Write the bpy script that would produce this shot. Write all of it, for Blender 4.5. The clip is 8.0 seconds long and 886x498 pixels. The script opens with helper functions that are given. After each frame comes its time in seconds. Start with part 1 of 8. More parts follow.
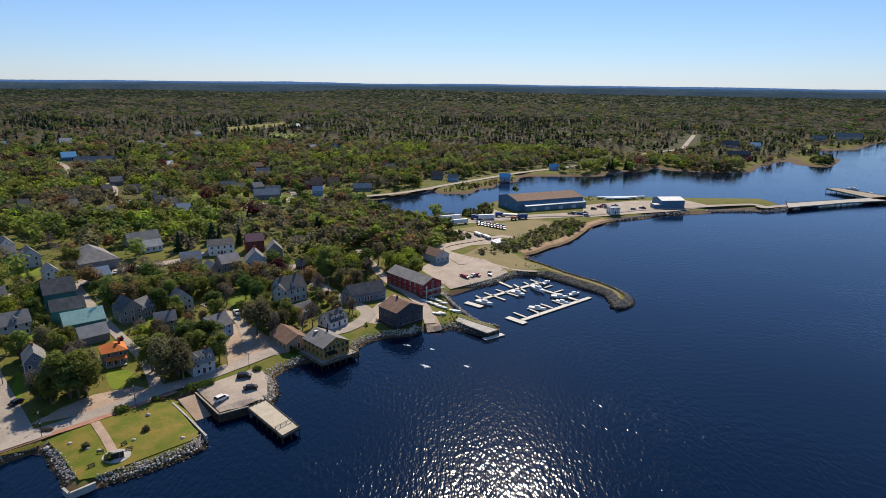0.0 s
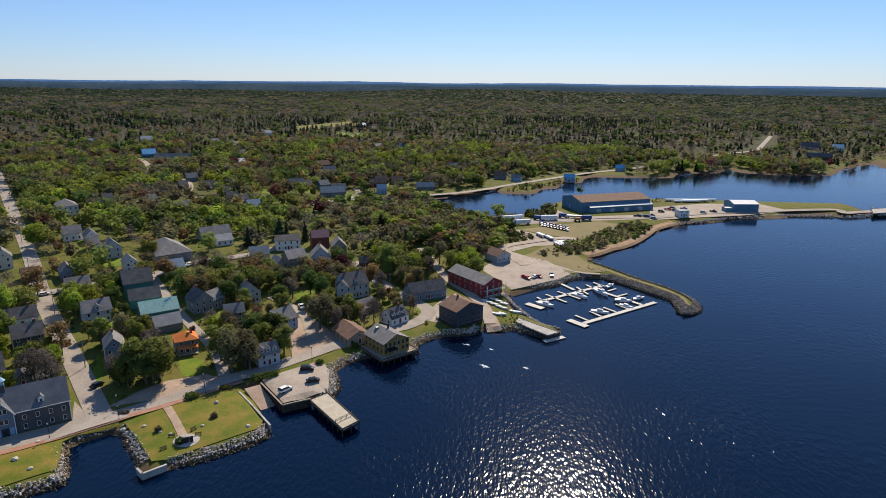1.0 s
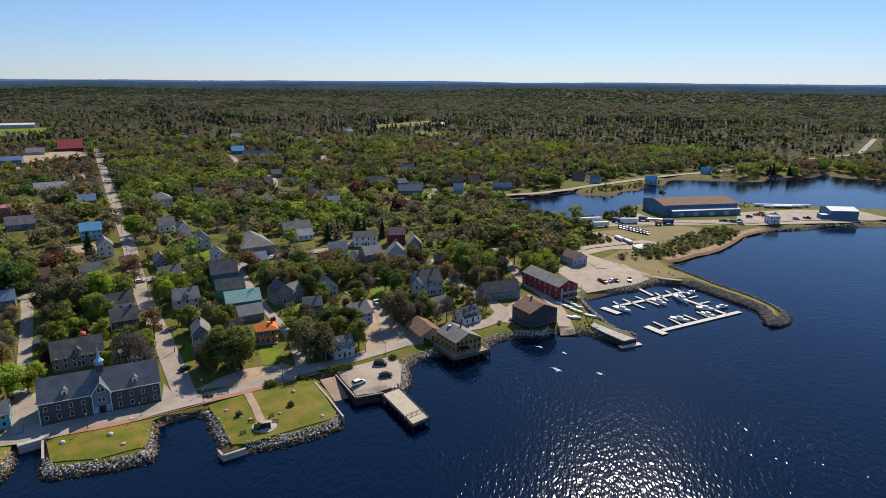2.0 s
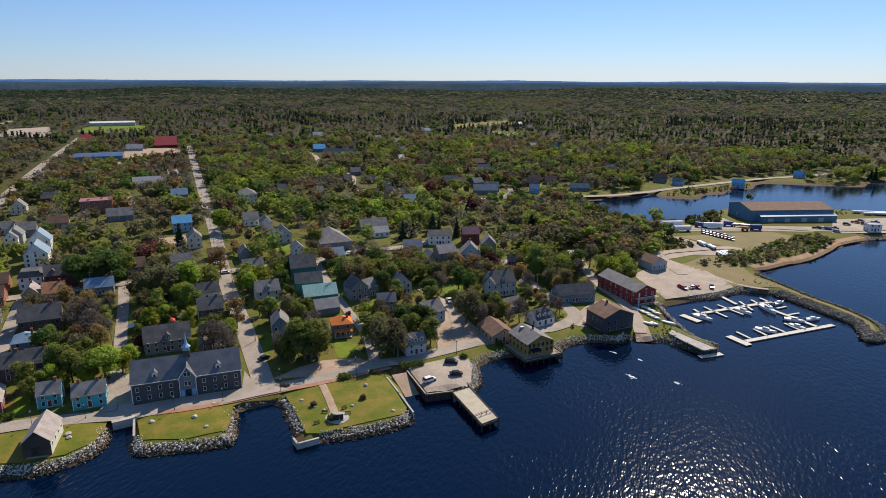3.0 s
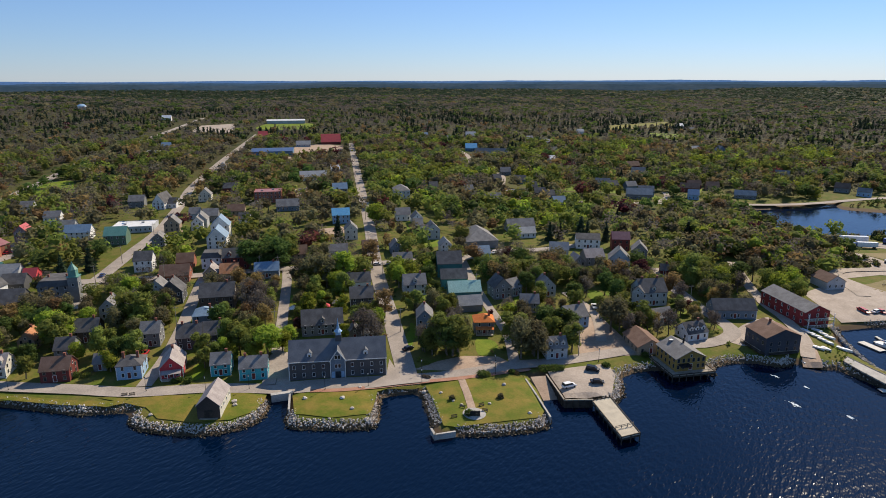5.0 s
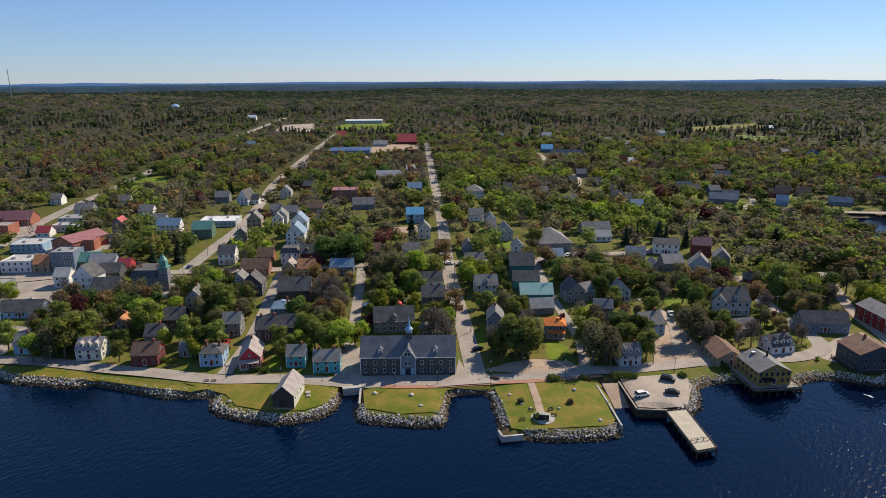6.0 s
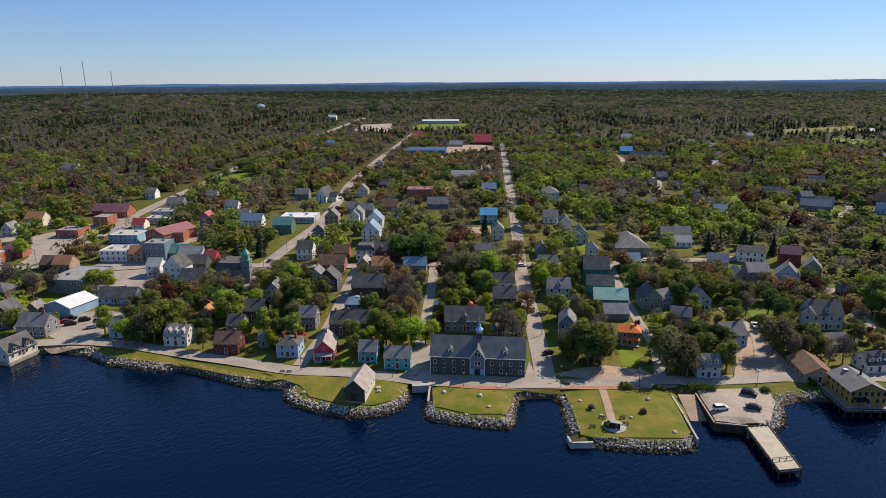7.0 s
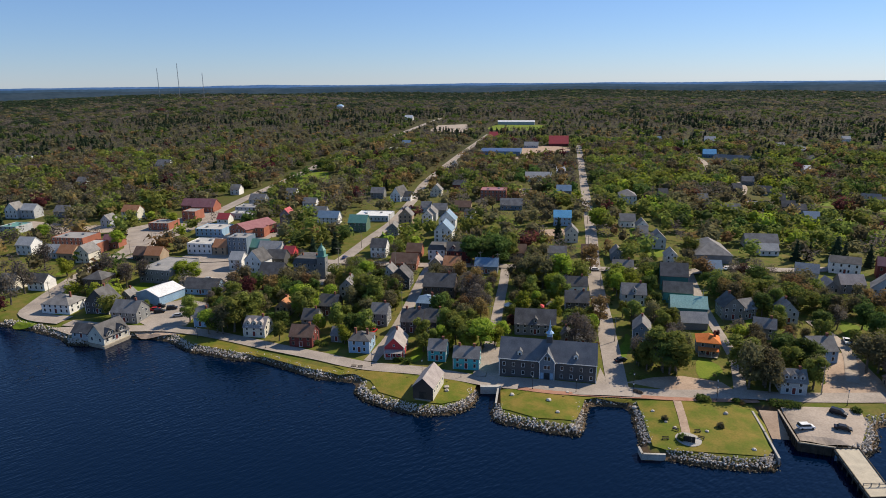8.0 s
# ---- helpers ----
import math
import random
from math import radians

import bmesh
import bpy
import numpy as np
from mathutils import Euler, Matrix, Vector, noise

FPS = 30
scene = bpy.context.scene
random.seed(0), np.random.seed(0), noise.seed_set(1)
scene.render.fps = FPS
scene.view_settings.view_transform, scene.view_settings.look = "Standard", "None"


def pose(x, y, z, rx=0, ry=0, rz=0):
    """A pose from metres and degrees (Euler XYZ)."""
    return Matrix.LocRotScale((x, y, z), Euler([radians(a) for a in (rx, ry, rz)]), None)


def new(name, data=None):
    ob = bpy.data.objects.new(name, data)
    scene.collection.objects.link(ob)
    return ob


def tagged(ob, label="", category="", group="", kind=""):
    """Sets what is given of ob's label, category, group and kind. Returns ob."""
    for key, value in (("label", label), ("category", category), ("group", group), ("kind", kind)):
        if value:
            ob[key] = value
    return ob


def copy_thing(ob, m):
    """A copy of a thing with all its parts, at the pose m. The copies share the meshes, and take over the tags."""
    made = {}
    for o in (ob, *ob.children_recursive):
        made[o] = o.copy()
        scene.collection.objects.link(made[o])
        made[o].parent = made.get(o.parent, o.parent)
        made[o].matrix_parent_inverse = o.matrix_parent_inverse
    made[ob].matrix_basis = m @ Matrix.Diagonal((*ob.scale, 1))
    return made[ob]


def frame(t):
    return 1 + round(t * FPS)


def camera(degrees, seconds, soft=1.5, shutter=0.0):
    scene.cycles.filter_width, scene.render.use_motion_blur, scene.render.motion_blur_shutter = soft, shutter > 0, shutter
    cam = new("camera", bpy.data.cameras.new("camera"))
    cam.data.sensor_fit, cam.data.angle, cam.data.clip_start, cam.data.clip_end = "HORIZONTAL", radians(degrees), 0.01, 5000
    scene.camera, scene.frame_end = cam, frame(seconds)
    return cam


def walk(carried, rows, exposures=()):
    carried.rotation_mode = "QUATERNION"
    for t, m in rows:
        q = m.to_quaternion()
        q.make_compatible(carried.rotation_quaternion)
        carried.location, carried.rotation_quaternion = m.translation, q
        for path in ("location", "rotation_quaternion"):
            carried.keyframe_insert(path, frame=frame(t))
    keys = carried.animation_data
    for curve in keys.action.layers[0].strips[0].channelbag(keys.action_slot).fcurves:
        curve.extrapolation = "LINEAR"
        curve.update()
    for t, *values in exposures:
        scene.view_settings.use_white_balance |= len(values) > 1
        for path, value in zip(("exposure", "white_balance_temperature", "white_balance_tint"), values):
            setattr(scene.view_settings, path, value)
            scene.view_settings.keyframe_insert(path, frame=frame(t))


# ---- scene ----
cam = camera(69.30, 8.0, soft=0.9)
PATH = [
    (0.0, pose(0, 0, 100, 75.33, 0, -0.62) @ pose(0, 0, 0, 0, 0, 0.71)),
    (0.5, pose(0, 0, 100, 75.29, 0, 2.04) @ pose(0, 0, 0, 0, 0, 0.61)),
    (1.0, pose(0, 0, 100, 75.23, 0, 5.06) @ pose(0, 0, 0, 0, 0, 0.54)),
    (1.5, pose(0, 0, 100, 75.18, 0, 8.48) @ pose(0, 0, 0, 0, 0, 0.48)),
    (3.0, pose(0, 0, 100, 75.06, 0, 18.79) @ pose(0, 0, 0, 0, 0, 0.22)),
    (3.5, pose(0, 0, 100, 75.05, 0, 22.14) @ pose(0, 0, 0, 0, 0, 0.12)),
    (4.0, pose(0, 0, 100, 75.05, 0, 25.51) @ pose(0, 0, 0, 0, 0, 0.03)),
    (4.5, pose(0, 0, 100, 75.05, 0, 28.86) @ pose(0, 0, 0, 0, 0, -0.05)),
    (6.0, pose(0, 0, 100, 75.13, 0, 38.88) @ pose(0, 0, 0, 0, 0, -0.32)),
    (6.5, pose(0, 0, 100, 75.17, 0, 42.23) @ pose(0, 0, 0, 0, 0, -0.40)),
    (7.0, pose(0, 0, 100, 75.21, 0, 45.59) @ pose(0, 0, 0, 0, 0, -0.44)),
    (7.5, pose(0, 0, 100, 75.27, 0, 48.92) @ pose(0, 0, 0, 0, 0, -0.52)),
    (8.0, pose(0, 0, 100, 75.33, 0, 52.23) @ pose(0, 0, 0, 0, 0, -0.55)),
]
walk(cam, PATH)

# ---- light: a clear spring day, the sun high in front of the first view ----
SUN_TURN, SUN_HIGH = -6.0, 39.5
world = bpy.data.worlds.new("world")
scene.world = world
world.use_nodes = True
sky = world.node_tree.nodes.new("ShaderNodeTexSky")
sky.sky_type, sky.sun_disc = "NISHITA", False
sky.sun_elevation, sky.sun_rotation = radians(SUN_HIGH), radians(-SUN_TURN)
sky.altitude, sky.air_density, sky.dust_density, sky.ozone_density = 50, 1.0, 0.0, 5.0
clear = world.node_tree.nodes.new("ShaderNodeMix")
clear.data_type, clear.blend_type = "RGBA", "MULTIPLY"
clear.inputs[0].default_value, clear.inputs[7].default_value = 1.0, (0.87, 0.95, 1.25, 1)
world.node_tree.links.new(sky.outputs[0], clear.inputs[6])
air = world.node_tree.nodes.new("ShaderNodeMix")  # pale spring air over the whole sky
air.data_type = "RGBA"
air.inputs[0].default_value, air.inputs[7].default_value = 0.16, (3.6, 7.2, 11.5, 1)
world.node_tree.links.new(clear.outputs[2], air.inputs[6])
world.node_tree.links.new(air.outputs[2], world.node_tree.nodes["Background"].inputs[0])
world.node_tree.nodes["Background"].inputs[1].default_value = 0.066
sun = new("sun", bpy.data.lights.new("sun", "SUN"))
sun.data.energy, sun.data.angle, sun.data.color = 4.9, radians(0.5), (1.0, 0.87, 0.69)
to_sun = Vector((-math.sin(radians(SUN_TURN)) * math.cos(radians(SUN_HIGH)), math.cos(radians(SUN_TURN)) * math.cos(radians(SUN_HIGH)), math.sin(radians(SUN_HIGH))))
sun.rotation_euler = to_sun.to_track_quat("Z", "Y").to_euler()
sun.location = (0, 0, 300)
scene.view_settings.exposure = 0.4

# ---- materials ----
def surface(name, a, b, size=2.0, rough=0.85, fine=0.25, bump=0.0, metal=0.0, per_object=0.0, leaf=False, tint=False, streak=None):
    """A procedural surface: two colours mixed by noise at two scales (metres), with fine relief."""
    m = bpy.data.materials.new(name)
    m.use_nodes = True
    nodes, links = m.node_tree.nodes, m.node_tree.links
    shader = nodes["Principled BSDF"]
    where = nodes.new("ShaderNodeNewGeometry").outputs["Position"] if streak is None else nodes.new("ShaderNodeTexCoord").outputs["Object"]
    if streak is not None:
        stretch = nodes.new("ShaderNodeMapping")
        stretch.inputs["Scale"].default_value = streak
        links.new(where, stretch.inputs["Vector"])
        where = stretch.outputs["Vector"]
    big, small = nodes.new("ShaderNodeTexNoise"), nodes.new("ShaderNodeTexNoise")
    for n, s in ((big, size), (small, fine)):
        n.inputs["Scale"].default_value, n.inputs["Detail"].default_value = 1.0 / s, 4.0
        links.new(where, n.inputs["Vector"])
    ramp = nodes.new("ShaderNodeMapRange")
    ramp.inputs["From Min"].default_value, ramp.inputs["From Max"].default_value = 0.35, 0.65
    links.new(big.outputs["Fac"], ramp.inputs["Value"])
    mix = nodes.new("ShaderNodeMix")
    mix.data_type = "RGBA"
    mix.inputs[6].default_value, mix.inputs[7].default_value = (*a, 1), (*b, 1)
    links.new(ramp.outputs["Result"], mix.inputs[0])
    grain = nodes.new("ShaderNodeMapRange")
    grain.inputs["To Min"].default_value, grain.inputs["To Max"].default_value = 0.62, 1.38
    links.new(small.outputs["Fac"], grain.inputs["Value"])
    value = nodes.new("ShaderNodeHueSaturation")
    links.new(grain.outputs["Result"], value.inputs["Value"])
    links.new(mix.outputs[2], value.inputs["Color"])
    colour = value.outputs["Color"]
    if per_object or tint:
        vary = nodes.new("ShaderNodeHueSaturation")
        spread = nodes.new("ShaderNodeMapRange")
        k = per_object or 0.3
        spread.inputs["To Min"].default_value, spread.inputs["To Max"].default_value = 1 - k, 1 + k
        if tint:
            source = nodes.new("ShaderNodeAttribute")
            source.attribute_name = "tint"
            links.new(source.outputs["Fac"], spread.inputs["Value"])
        else:
            source = nodes.new("ShaderNodeObjectInfo")
            links.new(source.outputs["Random"], spread.inputs["Value"])
        links.new(spread.outputs["Result"], vary.inputs["Value"])
        hue = nodes.new("ShaderNodeMapRange")
        hue.inputs["To Min"].default_value, hue.inputs["To Max"].default_value = (0.487, 0.53) if leaf else (0.495, 0.505)
        links.new(source.outputs["Fac" if tint else "Random"], hue.inputs["Value"])
        links.new(hue.outputs["Result"], vary.inputs["Hue"])
        links.new(colour, vary.inputs["Color"])
        colour = vary.outputs["Color"]
    links.new(colour, shader.inputs["Base Color"])
    shader.inputs["Roughness"].default_value, shader.inputs["Metallic"].default_value = rough, metal
    shader.inputs["Specular IOR Level"].default_value = 0.1 if leaf else (0.12 if rough > 0.8 else 0.3)
    if leaf:
        through_light = nodes.new("ShaderNodeBsdfTranslucent")
        links.new(colour, through_light.inputs["Color"])
        both = nodes.new("ShaderNodeMixShader")
        both.inputs[0].default_value = 0.45
        links.new(shader.outputs[0], both.inputs[1])
        links.new(through_light.outputs[0], both.inputs[2])
        links.new(both.outputs[0], nodes["Material Output"].inputs["Surface"])
    if bump:
        relief = nodes.new("ShaderNodeBump")
        relief.inputs["Strength"].default_value, relief.inputs["Distance"].default_value = 0.6, bump
        links.new(small.outputs["Fac"], relief.inputs["Height"])
        links.new(relief.outputs[0], shader.inputs["Normal"])
    return m


def water_surface():
    """Deep harbour water: dark blue, small waves at three sizes, calmer and rougher patches."""
    m = bpy.data.materials.new("harbour_water")
    m.use_nodes = True
    nodes, links = m.node_tree.nodes, m.node_tree.links
    shader = nodes["Principled BSDF"]
    shader.inputs["Base Color"].default_value = (0.0001, 0.0052, 0.0205, 1)
    shader.inputs["Roughness"].default_value, shader.inputs["IOR"].default_value = 0.08, 1.33
    shader.inputs["Specular IOR Level"].default_value = 0.4
    where = nodes.new("ShaderNodeNewGeometry").outputs["Position"]
    wind = nodes.new("ShaderNodeMapping")  # the crests run along the wind
    wind.inputs["Scale"].default_value = (1.0, 0.42, 1.0)
    links.new(where, wind.inputs["Vector"])
    total = None
    for size, weight in ((0.55, 0.085), (1.2, 0.155)):
        n = nodes.new("ShaderNodeTexNoise")
        n.inputs["Scale"].default_value, n.inputs["Detail"].default_value = 1.0 / size, 0.0
        links.new(wind.outputs["Vector"], n.inputs["Vector"])
        k = nodes.new("ShaderNodeMath")
        k.operation = "MULTIPLY_ADD"
        links.new(n.outputs["Fac"], k.inputs[0])
        k.inputs[1].default_value = weight
        if total:
            links.new(total, k.inputs[2])
        total = k.outputs[0]
    patch = nodes.new("ShaderNodeTexNoise")
    patch.inputs["Scale"].default_value, patch.inputs["Detail"].default_value = 1.0 / 55, 3.0
    links.new(where, patch.inputs["Vector"])
    force = nodes.new("ShaderNodeMapRange")
    force.inputs["From Min"].default_value, force.inputs["From Max"].default_value = 0.35, 0.65
    force.inputs["To Min"].default_value, force.inputs["To Max"].default_value = 0.4, 1.1
    links.new(patch.outputs["Fac"], force.inputs["Value"])
    relief = nodes.new("ShaderNodeBump")
    relief.inputs["Distance"].default_value = 1.0
    split = nodes.new("ShaderNodeSeparateXYZ")
    links.new(where, split.inputs[0])
    shelter = nodes.new("ShaderNodeMapRange")  # the inner coves lie in the lee of the point
    shelter.inputs["From Min"].default_value, shelter.inputs["From Max"].default_value = 190, 400
    shelter.inputs["To Min"].default_value, shelter.inputs["To Max"].default_value = 1.0, 0.5
    links.new(split.outputs["Y"], shelter.inputs["Value"])
    calm = nodes.new("ShaderNodeMath")
    calm.operation = "MULTIPLY"
    links.new(force.outputs["Result"], calm.inputs[0])
    links.new(shelter.outputs["Result"], calm.inputs[1])
    links.new(calm.outputs[0], relief.inputs["Strength"])
    links.new(total, relief.inputs["Height"])
    links.new(relief.outputs[0], shader.inputs["Normal"])
    return m


def ground_surface():
    """Grass, dry grass and earth near the town; leaf litter and scrub where the attribute 'wood' says so; mud and weed by the tide line."""
    m = surface("ground_cover", (0.082, 0.108, 0.013), (0.145, 0.122, 0.034), size=5, fine=0.8, bump=0.15, rough=0.95)
    nodes, links = m.node_tree.nodes, m.node_tree.links
    shader = nodes["Principled BSDF"]
    grass = shader.inputs["Base Color"].links[0].from_socket
    where = nodes.new("ShaderNodeNewGeometry").outputs["Position"]
    n1, n2 = nodes.new("ShaderNodeTexNoise"), nodes.new("ShaderNodeTexNoise")
    for n, s in ((n1, 60.0), (n2, 9.0)):
        n.inputs["Scale"].default_value, n.inputs["Detail"].default_value = 1 / s, 5
        links.new(where, n.inputs["Vector"])
    ramp = nodes.new("ShaderNodeValToRGB")
    cols = ((0.36, (0.028, 0.036, 0.014)), (0.46, (0.055, 0.06, 0.02)), (0.54, (0.06, 0.052, 0.024)), (0.64, (0.05, 0.058, 0.02)))
    while len(ramp.color_ramp.elements) < len(cols):
        ramp.color_ramp.elements.new(0.5)
    for e, (at, c) in zip(ramp.color_ramp.elements, cols):
        e.position, e.color = at, (*c, 1)
    mixf = nodes.new("ShaderNodeMath")
    mixf.operation = "MULTIPLY_ADD"
    links.new(n1.outputs["Fac"], mixf.inputs[0])
    mixf.inputs[1].default_value = 0.5
    half = nodes.new("ShaderNodeMath")
    half.operation = "MULTIPLY"
    links.new(n2.outputs["Fac"], half.inputs[0])
    half.inputs[1].default_value = 0.5
    links.new(half.outputs[0], mixf.inputs[2])
    links.new(mixf.outputs[0], ramp.inputs["Fac"])
    wood = nodes.new("ShaderNodeAttribute")
    wood.attribute_name = "wood"
    a = nodes.new("ShaderNodeMix")
    a.data_type = "RGBA"
    links.new(wood.outputs["Fac"], a.inputs[0])
    links.new(grass, a.inputs[6])
    links.new(ramp.outputs["Color"], a.inputs[7])
    split = nodes.new("ShaderNodeSeparateXYZ")
    links.new(where, split.inputs[0])
    tide = nodes.new("ShaderNodeMapRange")
    tide.inputs["From Min"].default_value, tide.inputs["From Max"].default_value = 1.0, 1.7
    links.new(split.outputs["Z"], tide.inputs["Value"])
    b = nodes.new("ShaderNodeMix")
    b.data_type = "RGBA"
    b.inputs[6].default_value = (0.11, 0.075, 0.045, 1)
    links.new(tide.outputs["Result"], b.inputs[0])
    links.new(a.outputs[2], b.inputs[7])
    links.new(b.outputs[2], shader.inputs["Base Color"])
    return m


WATER, GROUND = water_surface(), ground_surface()
ASPHALT = surface("worn_asphalt", (0.26, 0.225, 0.195), (0.34, 0.295, 0.255), size=7, fine=0.5, bump=0.02)
GRAVEL = surface("pale_gravel", (0.30, 0.25, 0.205), (0.38, 0.32, 0.268), size=6, fine=0.6, bump=0.05)
TAN = surface("tan_gravel", (0.31, 0.225, 0.165), (0.38, 0.285, 0.215), size=5, fine=0.6, bump=0.05)
LAWN = surface("spring_lawn", (0.10, 0.155, 0.010), (0.15, 0.185, 0.018), size=7, fine=0.5, bump=0.06)
DRY_LAWN = surface("worn_lawn", (0.095, 0.12, 0.012), (0.19, 0.145, 0.030), size=5, fine=0.5, bump=0.06)
DRY_FIELD = surface("dry_field", (0.20, 0.155, 0.07), (0.16, 0.14, 0.06), size=12, fine=0.8, bump=0.08)
BRICK_WALK = surface("brick_paving", (0.30, 0.15, 0.10), (0.36, 0.20, 0.14), size=3, fine=0.3)
STONE = surface("granite_armour", (0.34, 0.30, 0.26), (0.58, 0.53, 0.47), size=1.6, fine=0.5, bump=0.06)
BROWN_STONE = surface("brown_breakwater_stone", (0.15, 0.12, 0.09), (0.36, 0.31, 0.25), size=1.8, fine=0.5, bump=0.06)
WET_STONE = surface("weedy_stone", (0.035, 0.030, 0.018), (0.09, 0.07, 0.04), size=1.6, fine=0.4, bump=0.06, rough=0.6)
BARK = surface("grey_bark", (0.10, 0.085, 0.065), (0.16, 0.14, 0.11), size=0.6, fine=0.15)
LEAVES = {
    "lime": surface("lime_leaves", (0.30, 0.335, 0.040), (0.22, 0.262, 0.034), size=2.5, fine=0.5, leaf=True, tint=True),
    "green": surface("green_leaves", (0.162, 0.185, 0.042), (0.217, 0.23, 0.05), size=2.5, fine=0.5, leaf=True, tint=True),
    "deep": surface("deep_green_leaves", (0.074, 0.108, 0.027), (0.105, 0.138, 0.034), size=2.5, fine=0.5, leaf=True, tint=True),
    "olive": surface("budding_olive_twigs", (0.182, 0.156, 0.082), (0.134, 0.12, 0.064), size=2.5, fine=0.5, leaf=True, tint=True),
    "bare": surface("bare_twigs", (0.165, 0.140, 0.120), (0.115, 0.098, 0.086), size=2.5, fine=0.5, leaf=True, tint=True),
    "rust": surface("rust_buds", (0.27, 0.17, 0.075), (0.20, 0.13, 0.06), size=2.5, fine=0.5, leaf=True, tint=True),
    "plum": surface("plum_leaves", (0.13, 0.04, 0.045), (0.08, 0.028, 0.033), size=2.5, fine=0.5, leaf=True, tint=True),
    "spruce": surface("spruce_needles", (0.028, 0.046, 0.026), (0.045, 0.064, 0.034), size=2.5, fine=0.5, leaf=True, tint=True),
}

# Ranks grow bluer and paler with distance: haze put into the base colour.
HAZED_RIDGES = [surface("hazed_ridge", a, b, size=160, fine=25, rough=1.0) for a, b in (
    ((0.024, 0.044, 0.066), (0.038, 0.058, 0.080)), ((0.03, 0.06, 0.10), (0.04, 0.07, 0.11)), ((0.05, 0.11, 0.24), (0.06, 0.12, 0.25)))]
for skin in HAZED_RIDGES:
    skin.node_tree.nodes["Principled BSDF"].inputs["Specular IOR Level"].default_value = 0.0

# ---- builders ----
def part(name, bm, material=None, parent=None, label="", smooth=False):
    """Links a bmesh (or a ready mesh) as one object, under a thing where one is given."""
    if isinstance(bm, bpy.types.Mesh):
        me = bm
    else:
        me = bpy.data.meshes.new(name)
        bm.to_mesh(me)
        bm.free()
        for m in material if isinstance(material, (list, tuple)) else (material,):
            me.materials.append(m)
        if smooth:
            me.shade_smooth()
    ob = new(name, me)
    if parent:
        ob.parent = parent
    if label:
        ob["label"] = label
    return ob


def structure(ob, label, category):
    return tagged(ob, label, category, kind="structure")


def thing(name, x, y, z, turn, label, category, group=""):
    ob = new(name)
    ob.matrix_basis = pose(x, y, z, 0, 0, turn)
    return tagged(ob, label, category, group)


def bx(bm, x, y, z, sx, sy, sz, turn=0.0, tilt=0.0, slot=0):
    """A box with its centre at x, y and its underside at z."""
    m = pose(x, y, z + sz / 2, tilt, 0, turn) @ Matrix.Diagonal((sx, sy, sz, 1))
    made = bmesh.ops.create_cube(bm, size=1.0, matrix=m)["verts"]
    for f in {f for v in made for f in v.link_faces}:
        f.material_index = slot
    return bm


def box(x, y, z, sx, sy, sz, turn=0.0, tilt=0.0):
    return bx(bmesh.new(), x, y, z, sx, sy, sz, turn, tilt)


def prism(bm, outline, axis, lo, hi, slot=0):
    """A closed prism: an outline of (a, z) pairs drawn along the axis "x" or "y" from lo to hi."""
    put = (lambda a, z, k: (k, a, z)) if axis == "x" else (lambda a, z, k: (a, k, z))
    ends = [[bm.verts.new(put(a, z, k)) for a, z in outline] for k in (lo, hi)]
    made = [bm.faces.new(ends[0]), bm.faces.new(ends[1][::-1])]
    n = len(outline)
    for i in range(n):
        j = (i + 1) % n
        made.append(bm.faces.new((ends[0][j], ends[0][i], ends[1][i], ends[1][j])))
    for f in made:
        f.material_index = slot
    bmesh.ops.recalc_face_normals(bm, faces=made)
    return bm


def rod(bm, p, q, r0, r1=None, sides=6):
    """A tapered rod from p to q."""
    p, q = Vector(p), Vector(q)
    r1 = r0 if r1 is None else r1
    m = Matrix.Translation((p + q) / 2) @ (q - p).to_track_quat("Z", "Y").to_matrix().to_4x4()
    bmesh.ops.create_cone(bm, cap_ends=True, segments=sides, radius1=r0, radius2=r1, depth=(q - p).length, matrix=m)
    return bm


def cells(name, verts, faces, material, smooth=False):
    me = bpy.data.meshes.new(name)
    me.from_pydata(verts, [], faces)
    me.materials.append(material)
    if smooth:
        me.shade_smooth()
    return me


def smooth_line(pts, step):
    """A polyline through the points, rounded and cut to even steps."""
    p = np.array(pts, float)
    p = np.vstack([2 * p[0] - p[1], p, 2 * p[-1] - p[-2]])
    out = []
    for i in range(1, len(p) - 2):
        n = max(1, int(np.hypot(*(p[i + 1] - p[i])) / step))
        for k in np.arange(n) / n:
            a, b, c, d = p[i - 1 : i + 3]
            out.append(0.5 * (2 * b + (c - a) * k + (2 * a - 5 * b + 4 * c - d) * k * k + (3 * b - a - 3 * c + d) * k ** 3))
    return np.array(out + [p[-2]])


def strip(pts, wide, lift, step=3.0, across=2):
    """A ribbon draped on the ground along a line: vertices and faces."""
    line = smooth_line(pts, step)
    ahead = np.gradient(line, axis=0)
    ahead /= np.hypot(*ahead.T)[:, None]
    side = np.stack([-ahead[:, 1], ahead[:, 0]], 1)
    rows = [line + side * wide * (k / across - 0.5) for k in range(across + 1)]
    high = np.max([lie(r[:, 0] + a, r[:, 1] + b) for r in rows for a, b in ((0, 0), (1.2, 1.2), (-1.2, -1.2))], axis=0)
    verts = [(x, y, z) for r in rows for (x, y), z in zip(r, high + lift)]
    n = len(line)
    faces = [(k * n + i, k * n + i + 1, (k + 1) * n + i + 1, (k + 1) * n + i) for k in range(across) for i in range(n - 1)]
    return verts, [f[::-1] for f in faces]


